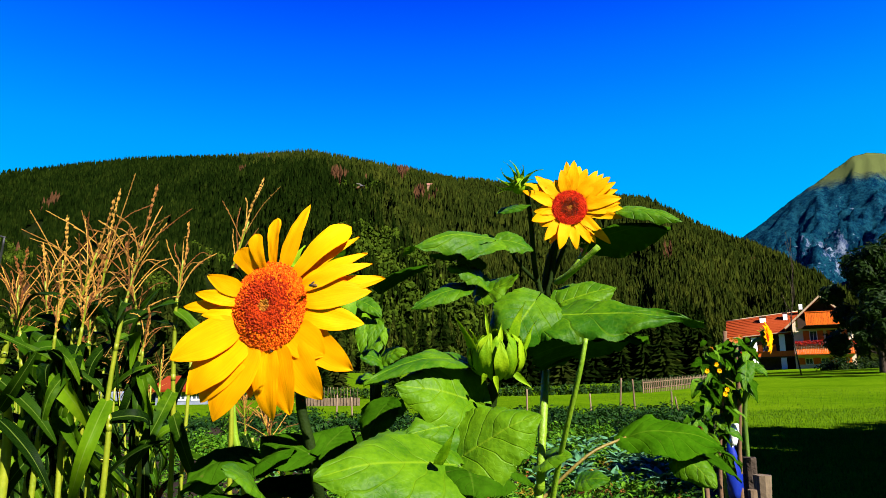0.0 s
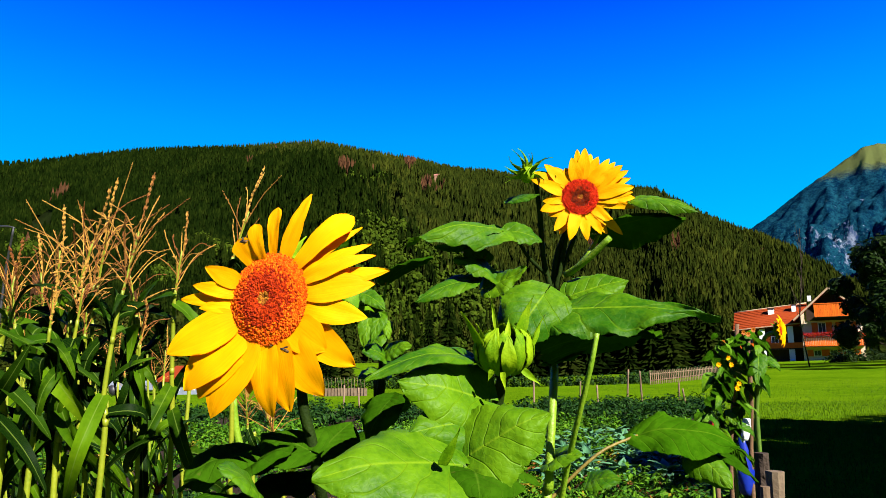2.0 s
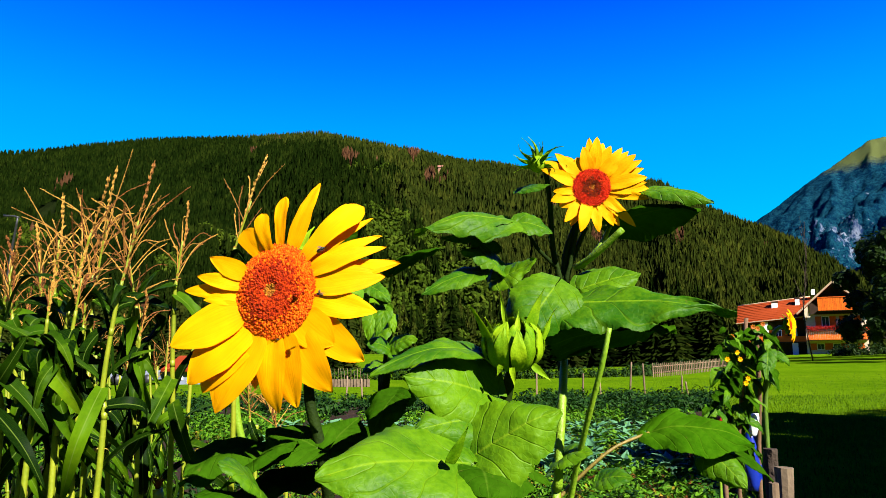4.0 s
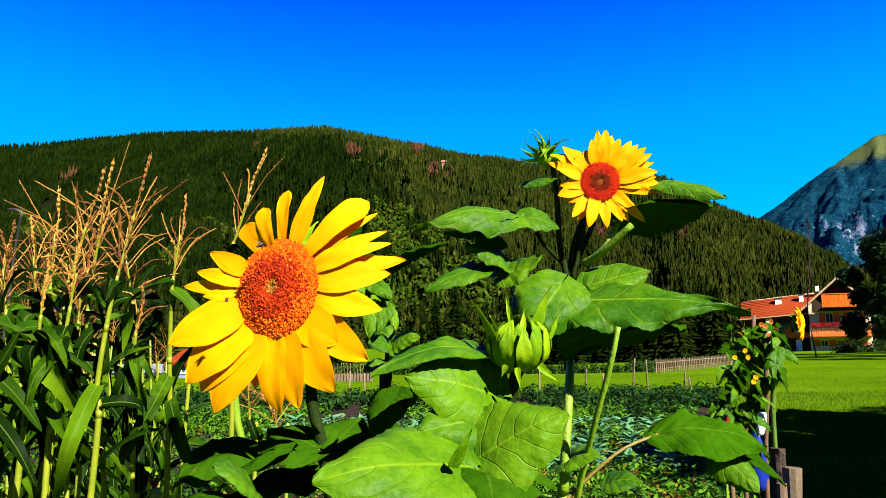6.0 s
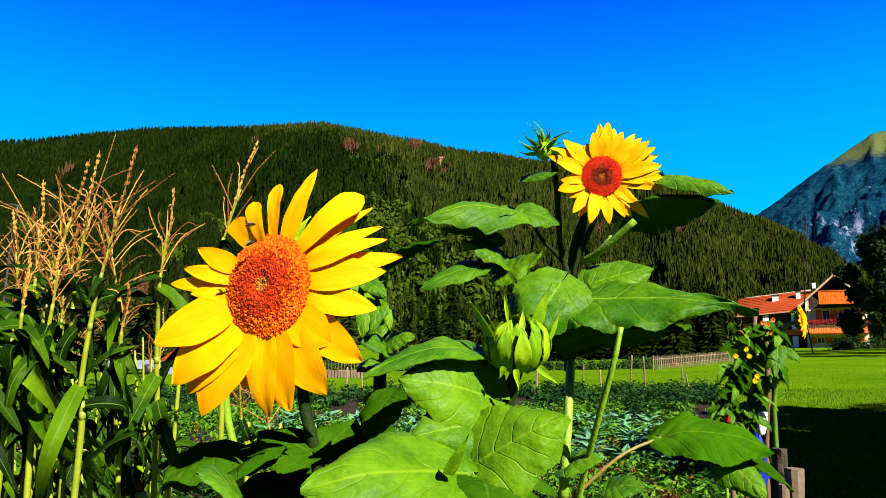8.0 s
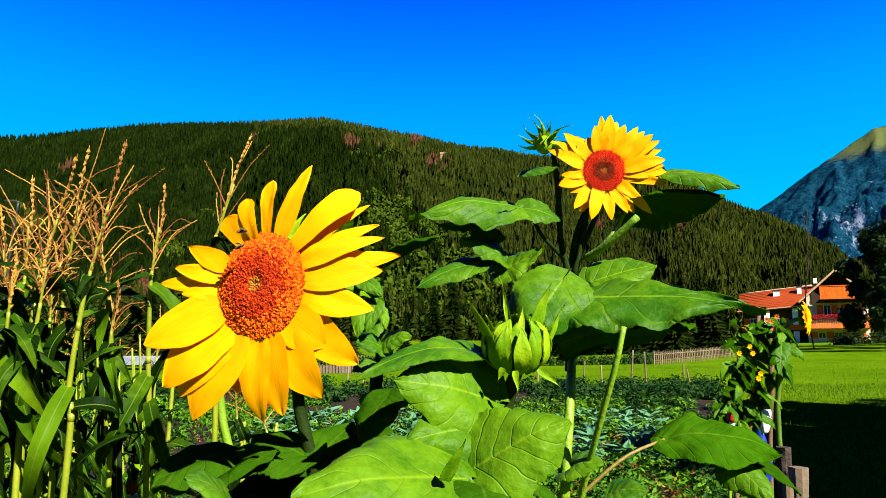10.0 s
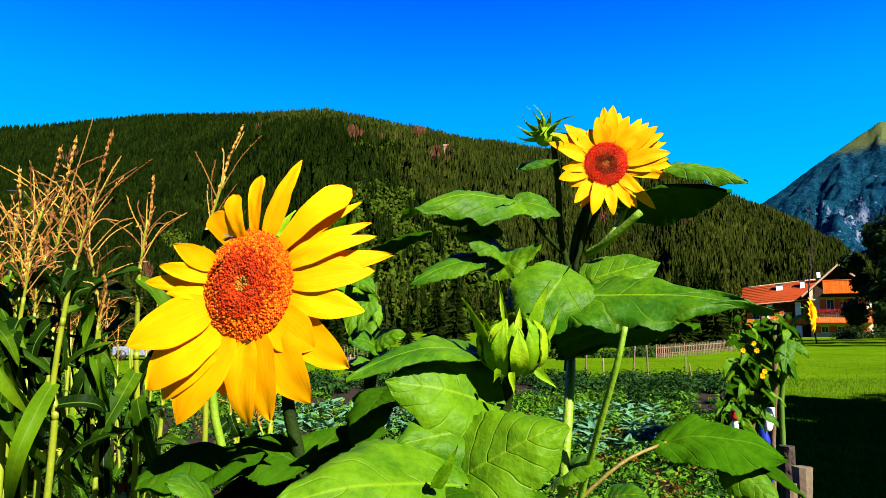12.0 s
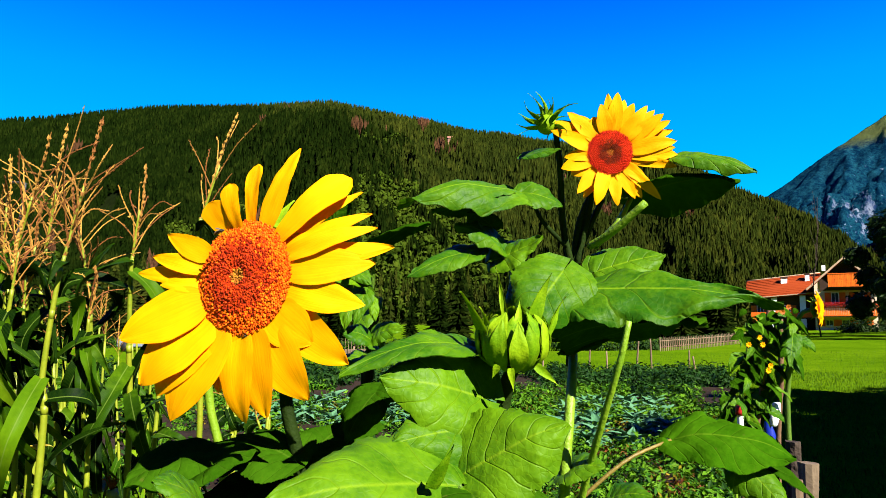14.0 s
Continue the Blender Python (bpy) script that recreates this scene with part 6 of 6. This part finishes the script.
def build_beds():
    xs = [-14 + .35 * i for i in range(70)]
    ys = [.55 + .35 * j for j in range(61)]
    verts, idx = [], {}
    faces = []
    for j, y in enumerate(ys):
        for i, x in enumerate(xs):
            x2 = min(x, bed_edge(y))
            verts.append((x2, y, ground_z(x2, y) + .09 + .05 * noise.noise(Vector((x * 1.3, y * 1.3, 0))) + .03 * math.sin(y * 5)))
    n = len(xs)
    for j in range(len(ys) - 1):
        for i in range(n - 1):
            if verts[j * n + i][0] < verts[j * n + i + 1][0] - .01:
                faces.append((j * n + i, j * n + i + 1, (j + 1) * n + i + 1, (j + 1) * n + i))
    raw("garden_bed", verts, faces, [SOIL], "dark soil of the vegetable beds", "garden bed", "structure", True)

    rng = random.Random(21)

    def bushes(name, material, label, spots, per, size, radius):
        blobs = [(Vector((x, y, ground_z(x, y) + h * .55)), radius * rng.uniform(.7, 1.25)) for x, y, h in spots]
        v, f = leaf_cloud(rng, blobs, per * len(blobs), size, 0.9)
        raw(name, v, f, [material], label, "vegetables", "stuff")

    def area(n, y0, y1, h, x0=-12.0):
        out = []
        for _ in range(n):
            y = rng.uniform(y0, y1)
            out.append((rng.uniform(max(x0, -y * .75), bed_edge(y) - .08), y, h * rng.uniform(.6, 1.2)))
        return out

    bushes("potato_foliage", BUSH_DARK, "dark green bushy vegetable foliage in rows", area(230, 15.5, 21.5, .42), 150, .062, .36)
    bushes("edge_foliage", BUSH_DARK, "dark leafy vegetables at the lawn side of the bed", area(60, 13.5, 21.2, .42, 3.0), 150, .055, .34)
    bushes("bean_foliage", BUSH_LEAF, "fresh green low vegetable foliage", area(300, 9.5, 16, .28), 130, .048, .30)
    bushes("low_foliage", BUSH_LEAF, "low green vegetable leaves", area(260, 3.2, 9.5, .20), 140, .030, .22)
    bushes("dark_foliage", BUSH_DARK, "dark green vegetable leaves", area(180, 3.5, 14, .22), 120, .036, .24)
    bushes("red_lettuce", RED_LEAF, "red and brown lettuce and beet leaves", area(170, 4.0, 12, .16, 0.2), 90, .028, .17)
    bushes("kale_foliage", BUSH_LEAF, "fresh green mixed garden leaves", area(150, 5.0, 12.5, .24, 0.6), 140, .034, .24)
    bushes("yellow_foliage", YELLOW_LEAF, "yellowing low leaves and blossoms", area(130, 3.5, 13, .22), 70, .028, .2)

    def cabbage(at, seed, s):
        r2 = random.Random(seed)
        root = thing("cabbage", at, "blue-green cabbage with open outer leaves in the bed", "cabbage", "cabbages")
        c = Vector(at)
        bm = new_bm()
        bmesh.ops.create_icosphere(bm, subdivisions=2, radius=.085 * s, matrix=Matrix.Translation(c + Vector((0, 0, .13 * s))))
        for v in bm.verts:
            v.co += (v.co - c).normalized() * .02 * noise.noise(v.co * 30)
        part("heart", bm, CABBAGE, root)
        for i in range(14):
            a = i * 2.4 + r2.uniform(-.3, .3)
            d = Vector((math.cos(a), math.sin(a), 0))
            lift = .12 + .20 * (i / 14)
            b0 = c + d * .03 + Vector((0, 0, .05))
            part("leaf", blade(new_bm(), b0, b0 + (d * (.20 - .009 * i) + Vector((0, 0, lift))) * s, .115 * s, Vector((0, 0, 1)) - d * .9, "round", .14, .30, .20, .35, seed * 20 + i, 8, 6, .05, 0, 0), CABBAGE, root)
        return root

    proto = [cabbage((-40 + i, -30, ground_z(-40 + i, -30)), i + 1, 1.0) for i in range(3)]
    spots = []
    for row in range(8):
        y = 8.0 + row * .6
        for i in range(4):
            spots.append((.2475 * y - .70 + i * .45 + rng.uniform(-.12, .12), y + rng.uniform(-.15, .15)))
    for row in range(5):
        for i in range(7):
            spots.append((-2.6 + i * .55 + rng.uniform(-.1, .1), 9.5 + row * .75 + rng.uniform(-.1, .1)))
    for k, (x, y) in enumerate(spots):
        if x > bed_edge(y) - .3:
            continue
        copy_thing(proto[k % 3], pose(x, y, ground_z(x, y) + .05, 0, 0, rng.uniform(0, 360)))
    for p in proto:
        for o in list(p.children_recursive) + [p]:
            bpy.data.objects.remove(o)


build_beds()


# ---------------------------------------------------------------- bean poles, barrel and stakes at the garden's edge
BLUE = plain_material("blue_plastic", (0.00144, 0.0072, 0.151), (0.00432, 0.0216, 0.252), 12, 0.35, 0.5, 0.1, 80)
RED_PLASTIC = plain_material("red_plastic", (0.198, 0.0036, 0.0036), (0.27, 0.0108, 0.0072), 12, 0.4, 0.4, 0.1, 80)
CLOTH = plain_material("white_cloth", (0.5, 0.5, 0.54), (0.68, 0.69, 0.72), 30, 0.85, 0.1, 0.6, 150)
POLE = plain_material("bean_pole_wood", (0.072, 0.036, 0.018), (0.144, 0.0828, 0.0432), 12, 0.8, 0.2, 0.4, 120)
ORANGE_PETAL = plain_material("orange_petal", (0.27, 0.0576, 0.00144), (0.324, 0.108, 0.0036), 40, 0.6, 0.2, 0.2, 200, through_light=0.2)


def build_garden_edge():
    def wood(name, pts, r, label, cat, mat=POLE):
        b = Vector(pts[0])
        whole(name, tube(new_bm(), pts, r, r * .85, 14, 8, .12), mat, label, cat, at=(b.x, b.y, b.z), group="bean poles")

    wood("bean_pole", [(0.978, 2.25, 0), (0.982, 2.297, 0.988), (0.991, 2.247, 1.314), (1.008, 2.208, 1.568)], .008, "thin brown bean pole", "pole")
    wood("bean_pole", [(1.038, 2.3, 0), (1.073, 2.343, 1.014), (1.073, 2.298, 1.311), (1.065, 2.262, 1.543)], .009, "thin brown bean pole", "pole")
    wood("bean_pole", [(0.928, 2.35, 0), (0.960, 2.395, 1.005), (0.968, 2.360, 1.232), (0.994, 2.325, 1.459)], .006, "thin pale bean pole", "pole", STEM_PALE)
    root = thing("climbing_bean", (1.008, 2.28, 0), "climbing bean with green leaves and orange blossoms on poles", "climbing plant")
    rng = random.Random(9)
    part("vine", tube(new_bm(), [(1.008, 2.28, 0), (0.999, 2.295, 1.130), (1.010, 2.267, 1.313), (0.986, 2.230, 1.423), (1.013, 2.216, 1.513)], .006, .004, 20, 7, .1), STEM, root)
    spots = [(1330, 592), (1312, 612), (1346, 600), (1365, 588), (1390, 585), (1404, 628), (1330, 640), (1306, 655), (1345, 665), (1318, 690), (1298, 690), (1330, 715), (1300, 725), (1345, 735), (1318, 760), (1292, 755), (1365, 640), (1380, 610), (1400, 600), (1338, 625), (1310, 670), (1326, 780), (1296, 790), (1350, 700), (1375, 668), (1285, 720), (1340, 780), (1392, 655), (1335, 650)]
    for i, (px, py) in enumerate(spots * 5):
        px, py = px + rng.uniform(-13, 13) * (i >= 30), py + rng.uniform(-14, 14) * (i >= 30)
        d = 2.2 + rng.uniform(-.13, .13) + (.06 if i >= 30 else 0)
        b0 = Vector(((px - 784) / 1200 * d - 0.052, d, 1.45 + (625 - py) / 1200 * d * 1.0))
        a = rng.uniform(0, 6.28)
        tip = b0 + Vector((math.cos(a) * .04, -.02 + .02 * math.sin(a), -.035 + .02 * math.sin(a))) * rng.uniform(.8, 1.4)
        part("leaf", blade(new_bm(), b0, tip, .025 * rng.uniform(.6, 1.5), (rng.uniform(-.8, .8), -.6, rng.uniform(0, .9)), "heart", .1, .2, .06, .1, 300 + i, 10, 6, .02), LEAF_DARK if i % 3 else LEAF, root)
    for i, (px, py, m) in enumerate(((1333, 594, 1), (1340, 622, 0), (1322, 634, 0), (1345, 634, 0), (1356, 668, 0), (1352, 676, 0), (1380, 580, 1), (1390, 572, 1), (1372, 577, 1))):
        d = 2.1
        c = Vector(((px - 784) / 1200 * d - 0.052, d, 1.45 + (625 - py) / 1200 * d))
        bm = new_bm()
        for k in range(7):
            a = k * .9
            e = Vector((math.cos(a), -.4, math.sin(a)))
            blade(bm, c, c + e * .009, .006, (0, -1, .2), "petal", .1, .2, .05, 0, k, 5, 4, 0, 0, 0)
        part("blossom", bm, ORANGE_PETAL if m else PETAL, root, "orange blossom" if m else "yellow blossom")
    # small sunflower beside the bean, turned aside
    sf = thing("sunflower", (1.068, 2.15, 0), "small yellow sunflower turned aside above the beans", "sunflower", "garden sunflowers")
    c = Vector((1.112, 2.131, 1.541))
    n = Vector((0.74, -0.66, 0.04)).normalized()
    disc_head(sf, c, n, .017, 130, (FLORET_MID, FLORET_MID, FLORET_MID), .2)
    s = n.cross(Vector((0, 0, 1))).normalized()
    for i in range(16):
        a = 2 * math.pi * i / 16
        e = s * math.cos(a) + n.cross(s) * math.sin(a)
        part("petal", blade(new_bm(), c + e * .014, c + e * (.046 + .010 * math.sin(i * 5)) + n * .006, .020, n, "petal", .06, .2, .03, .1, 400 + i, 8, 4, 0), PETAL, sf)
    calyx(sf, c - n * .005, n, .022, 10, 1.0, 12)
    part("stem", tube(new_bm(), [c - n * .012, c - n * .05 + Vector((0, 0, -.02)), (1.061, 2.179, 1.423), (1.052, 2.223, 1.140), (1.068, 2.15, 0)], .006, .009, 16, 8), STEM, sf)
    leaf(sf, (1.050, 2.162, 1.468), (1.012, 2.117, 1.369), .06, (-.2, -.9, .3), LEAF, seed=411, sag=.08)
    leaf(sf, (1.050, 2.172, 1.406), (1.065, 2.143, 1.329), .055, (.6, -.6, .4), LEAF_DARK, seed=412, sag=.1)
    leaf(sf, (1.050, 2.156, 1.512), (0.984, 2.112, 1.531), .05, (-.2, -.7, .6), LEAF_DARK, seed=413, sag=.1)
    # blue plastic sack hung on the pole
    bm = new_bm()
    top = Vector((1.054, 2.347, 1.187))
    rings = []
    for i in range(11):
        f = i / 10
        w = .021 * (0.35 + .9 * math.sin(math.pi * (.1 + .72 * f)))
        rings.append([bm.verts.new(top + Vector((math.cos(k * .628) * w * (1 + .8 * noise.noise(Vector((f * 5, k * 1.3, 5)))), math.sin(k * .628) * w * .8, -.19 * f))) for k in range(10)])
    for a, b in zip(rings, rings[1:]):
        for k in range(10):
            bm.faces.new((a[k], a[(k + 1) % 10], b[(k + 1) % 10], b[k]))
    bm.faces.new(rings[0][::-1])
    bm.faces.new(rings[-1])
    whole("plastic_sack", bm, BLUE, "crumpled blue plastic sack hung on the bean pole", "sack", at=tuple(top))
    # jar with a red lid on a short stake
    q = Vector((0.865, 2.117, 1.235))
    lid = thing("jar", (q.x, q.y, 0), "white jar with a red lid on a garden stake", "jar")
    part("stake", tube(new_bm(), [(q.x, q.y, 0), (q.x, q.y, q.z * .5), q - Vector((0, 0, .03))], .008, .008, 6, 7), POLE, lid)
    part("body", tube(new_bm(), [q - Vector((0, 0, .035)), q - Vector((0, 0, .02)), q], .008, .009, 4, 14), WHITE, lid)
    part("lid", tube(new_bm(), [q, q + Vector((0, 0, .012)), q + Vector((0, 0, .026))], .014, .012, 3, 14), RED_PLASTIC, lid, "red lid")
    # white cloth tied to the pole
    bm = new_bm()
    top = Vector((1.012, 2.204, 1.261))
    rings = []
    for i in range(9):
        f = i / 8
        w = .012 * (0.5 + .9 * math.sin(math.pi * (.15 + .75 * f)))
        rings.append([bm.verts.new(top + Vector((math.cos(k * .785) * w * (1 + .7 * noise.noise(Vector((f * 6, k * 1.7, 2)))) - .012 * f, math.sin(k * .785) * w * .6, -.07 * f))) for k in range(8)])
    for a, b in zip(rings, rings[1:]):
        for k in range(8):
            bm.faces.new((a[k], a[(k + 1) % 8], b[(k + 1) % 8], b[k]))
    bm.faces.new(rings[0][::-1])
    bm.faces.new(rings[-1])
    whole("cloth_bag", bm, CLOTH, "crumpled white cloth tied to a garden pole", "cloth", at=tuple(top))
    # stout old fence posts
    for px, py, r, d, m, lean in ((1386, 788, .020, 2.05, BARK, .0), (1411, 820, .023, 1.95, WOOD_GREY, .03), (1392, 846, .013, 1.9, WOOD_PICKET, .02)):
        t = Vector(((px - 784) / 1200 * d - 0.052, d, 1.45 + (625 - py) / 1200 * d))
        bm = tube(new_bm(), [(t.x - lean, t.y, 0), (t.x - lean * .5, t.y, t.z * .5), t], r * 1.15, r, 16, 10, .16)
        whole("fence_post", bm, m, "old split wooden fence post with cracked top", "fence post", at=(t.x - lean, t.y, 0), smooth=False, group="old fence posts")
    # grass along the lawn
    rng = random.Random(15)
    v, f = [], []
    for _ in range(45000):
        y = rng.uniform(3.0, 24) if rng.random() < .8 else rng.uniform(20, 42)
        x = rng.uniform(bed_edge(min(y, 22)) + .05, y * .85 + 2)
        z = ground_z(x, y)
        h = rng.uniform(.03, .08)
        w = .004 * (1 + y * .05)
        a = rng.uniform(0, 6.28)
        dx, dy = math.cos(a) * w, math.sin(a) * w
        lx, ly = rng.uniform(-.5, .5) * h, rng.uniform(-.5, .5) * h
        k = len(v)
        v += [(x - dx, y - dy, z - .01), (x + dx, y + dy, z - .01), (x + lx, y + ly, z + h)]
        f.append((k, k + 1, k + 2))
    raw("lawn_grass", v, f, [GRASS], "short bright green lawn grass", "grass", "stuff")


GRASS = foliage_material("grass_blades", (0.024, 0.072, 0.001), (0.080, 0.145, 0.003), 0.25)
build_garden_edge()


build_huts()


# ---------------------------------------------------------------- bees
BEE_BODY = plain_material("bee_brown", (0.03, 0.014, 0.004), (0.10, 0.045, 0.012), 300, 0.6, 0.2, 0.3, 900)
BEE_DARK = plain_material("bee_black", (0.004, 0.003, 0.002), (0.014, 0.010, 0.008), 300, 0.4, 0.4, 0.3, 900)
BEE_WING = plain_material("bee_wing", (0.10, 0.09, 0.08), (0.18, 0.17, 0.15), 300, 0.3, 0.4, 0.1, 900, through_light=0.5)


def bee(at, label, size=1.0):
    root = thing("bee", at, label, "bee", "bees")
    c = Vector(at)

    def ball(name, off, sx, sy, sz, mat):
        bm = new_bm()
        bmesh.ops.create_uvsphere(bm, u_segments=12, v_segments=8, radius=0.001 * size)
        for v in bm.verts:
            v.co = Vector((v.co.x * sx, v.co.y * sy, v.co.z * sz)) + c + Vector(off) * 0.001 * size
        return part(name, bm, mat, root)

    ball("abdomen", (-4.2, 0, -0.4), 4.0, 2.1, 2.0, BEE_BODY)
    for k in range(3):
        ball("stripe", (-2.6 - 1.6 * k, 0, -0.3), 0.4, 2.2 - 0.15 * k, 2.1 - 0.15 * k, BEE_DARK)
    ball("thorax", (0.3, 0, 0), 2.3, 2.0, 2.0, BEE_DARK)
    ball("head", (3.0, 0, -0.5), 1.2, 1.6, 1.4, BEE_DARK)
    for s in (-1, 1):
        p = c + Vector((0.4, 0.8 * s, 1.6)) * 0.001 * size
        part("wing", blade(new_bm(), p, p + Vector((-5.5, 4.2 * s, 2.0)) * 0.001 * size, 0.0028 * size, (0, 0, 1), "petal", 0.05, 0.0, 0.0, 0, 1, 6, 4, 0, 0, 0), BEE_WING, root)
        for k in range(3):
            q = c + Vector((1.2 - 1.3 * k, 1.2 * s, -1.2)) * 0.001 * size
            part("leg", tube(new_bm(), [q, q + Vector((0.3 - 0.5 * k, 1.6 * s, -0.6)) * 0.001 * size, q + Vector((0.3 - 0.9 * k, 2.0 * s, -2.2)) * 0.001 * size], 0.00025 * size, 0.00018 * size, 4, 4), BEE_DARK, root)
    return root


settling_bee = bee((0.2, 0.8, 1.6), "brown honey bee that settles on the large sunflower")
roaming_bee = bee((-0.2, 0.8, 1.6), "brown honey bee flying about the large sunflower")
resting_bug = bee((-0.210, 0.876, 1.466), "tiny dark beetle at the rim of the flower disc", 0.55)


def motions():
    # the large sunflower sways a little on its stem
    sway = [(0.0, -0.54, 0.0036), (0.5, -0.54, 0.0031), (1.0, -0.53, 0.0031), (1.5, -0.53, 0.0036), (2.0, -0.47, 0.0035), (2.5, -0.41, 0.0017), (3.0, -0.35, 0.0018), (5.5, -0.11, 0.0027), (6.0, -0.06, 0.0014), (6.5, 0.00, 0.0000), (7.0, 0.01, -0.0007), (7.5, 0.02, -0.0004), (8.0, 0.04, 0.0016), (10.5, 0.15, -0.0015), (11.0, 0.11, -0.0028), (11.5, 0.14, -0.0019), (12.0, 0.18, -0.0039), (12.5, 0.19, -0.0024), (13.0, 0.26, -0.0035), (13.5, 0.38, -0.0034), (14.0, 0.43, -0.0047),]
    walk(big_sunflower, [(t, pose(-0.10, 0.95, dz, 0, a, 0)) for t, a, dz in sway])
    at = Vector((-0.10, 0.95, 0.0))
    spot = Vector((-0.210, 0.876, 1.466)) - at
    walk(resting_bug, [(t, pose(-0.10, 0.95, dz, 0, a, 0) @ Matrix.Translation(spot)) for t, a, dz in sway])
    flight = [
        (0.0, (-0.084, 0.728, 1.668), 30), (0.5, (-0.044, 0.751, 1.603), -40), (1.0, (-0.052, 0.775, 1.536), -100), (1.5, (-0.103, 0.781, 1.502), -150), (2.0, (-0.189, 0.795, 1.461), -170),
        (2.5, (-0.188, 0.800, 1.465), -120), (3.0, (-0.059, 0.793, 1.599), -50), (5.3, (-0.282, 0.821, 1.545), 30), (5.6, (-0.242, 0.828, 1.597), 60), (5.9, (-0.233, 0.843, 1.586), 40),
        (6.2, (-0.236, 0.861, 1.584), 20), (7.1, (-0.240, 0.869, 1.585), 10), (7.8, (-0.240, 0.873, 1.586), 0), (8.1, (-0.236, 0.873, 1.585), 10), (10.3, (-0.235, 0.865, 1.577), 20),
        (11.9, (-0.231, 0.864, 1.581), 20), (12.7, (-0.230, 0.864, 1.578), 10), (13.4, (-0.231, 0.862, 1.578), 5), (14.0, (-0.229, 0.863, 1.577), 10)]
    walk(settling_bee, [(t, Matrix.Translation(p) @ pose(0, 0, 0, 35, -25, a)) for t, p, a in flight])
    flight = [
        (0.0, (-0.147, 0.742, 1.544), 160), (0.5, (-0.265, 0.755, 1.492), 190), (1.0, (-0.182, 0.757, 1.476), 120), (1.5, (-0.076, 0.773, 1.487), 60), (2.0, (-0.233, 0.753, 1.591), 140),
        (2.5, (-0.072, 0.781, 1.513), 80), (3.0, (-0.055, 0.782, 1.546), 100), (5.3, (-0.292, 0.821, 1.483), 150), (5.6, (-0.264, 0.822, 1.499), 100), (6.2, (-0.275, 0.827, 1.513), 120), (6.5, (-0.298, 0.821, 1.504), 170),
        (7.0, (-0.309, 0.820, 1.576), 100), (7.4, (-0.260, 0.824, 1.609), 40), (8.1, (-0.225, 0.831, 1.600), 20), (10.3, (-0.229, 0.853, 1.593), 40), (10.8, (-0.196, 0.854, 1.644), 60), (11.1, (0.10, 0.90, 2.20), 20), (11.4, (0.60, 1.00, 2.50), 60),
        (12.9, (0.60, 1.00, 2.50), 130), (13.1, (0.377, 1.018, 1.880), 200), (13.2, (0.364, 1.025, 1.825), 200), (13.3, (0.348, 1.030, 1.783), 200), (13.4, (0.325, 1.052, 1.765), 200), (13.5, (0.306, 1.102, 1.766), 200), (14.0, (0.306, 1.102, 1.766), 200)]
    walk(roaming_bee, [(t, Matrix.Translation(p) @ pose(0, 0, 0, 20, -10, a)) for t, p, a in flight])


motions()
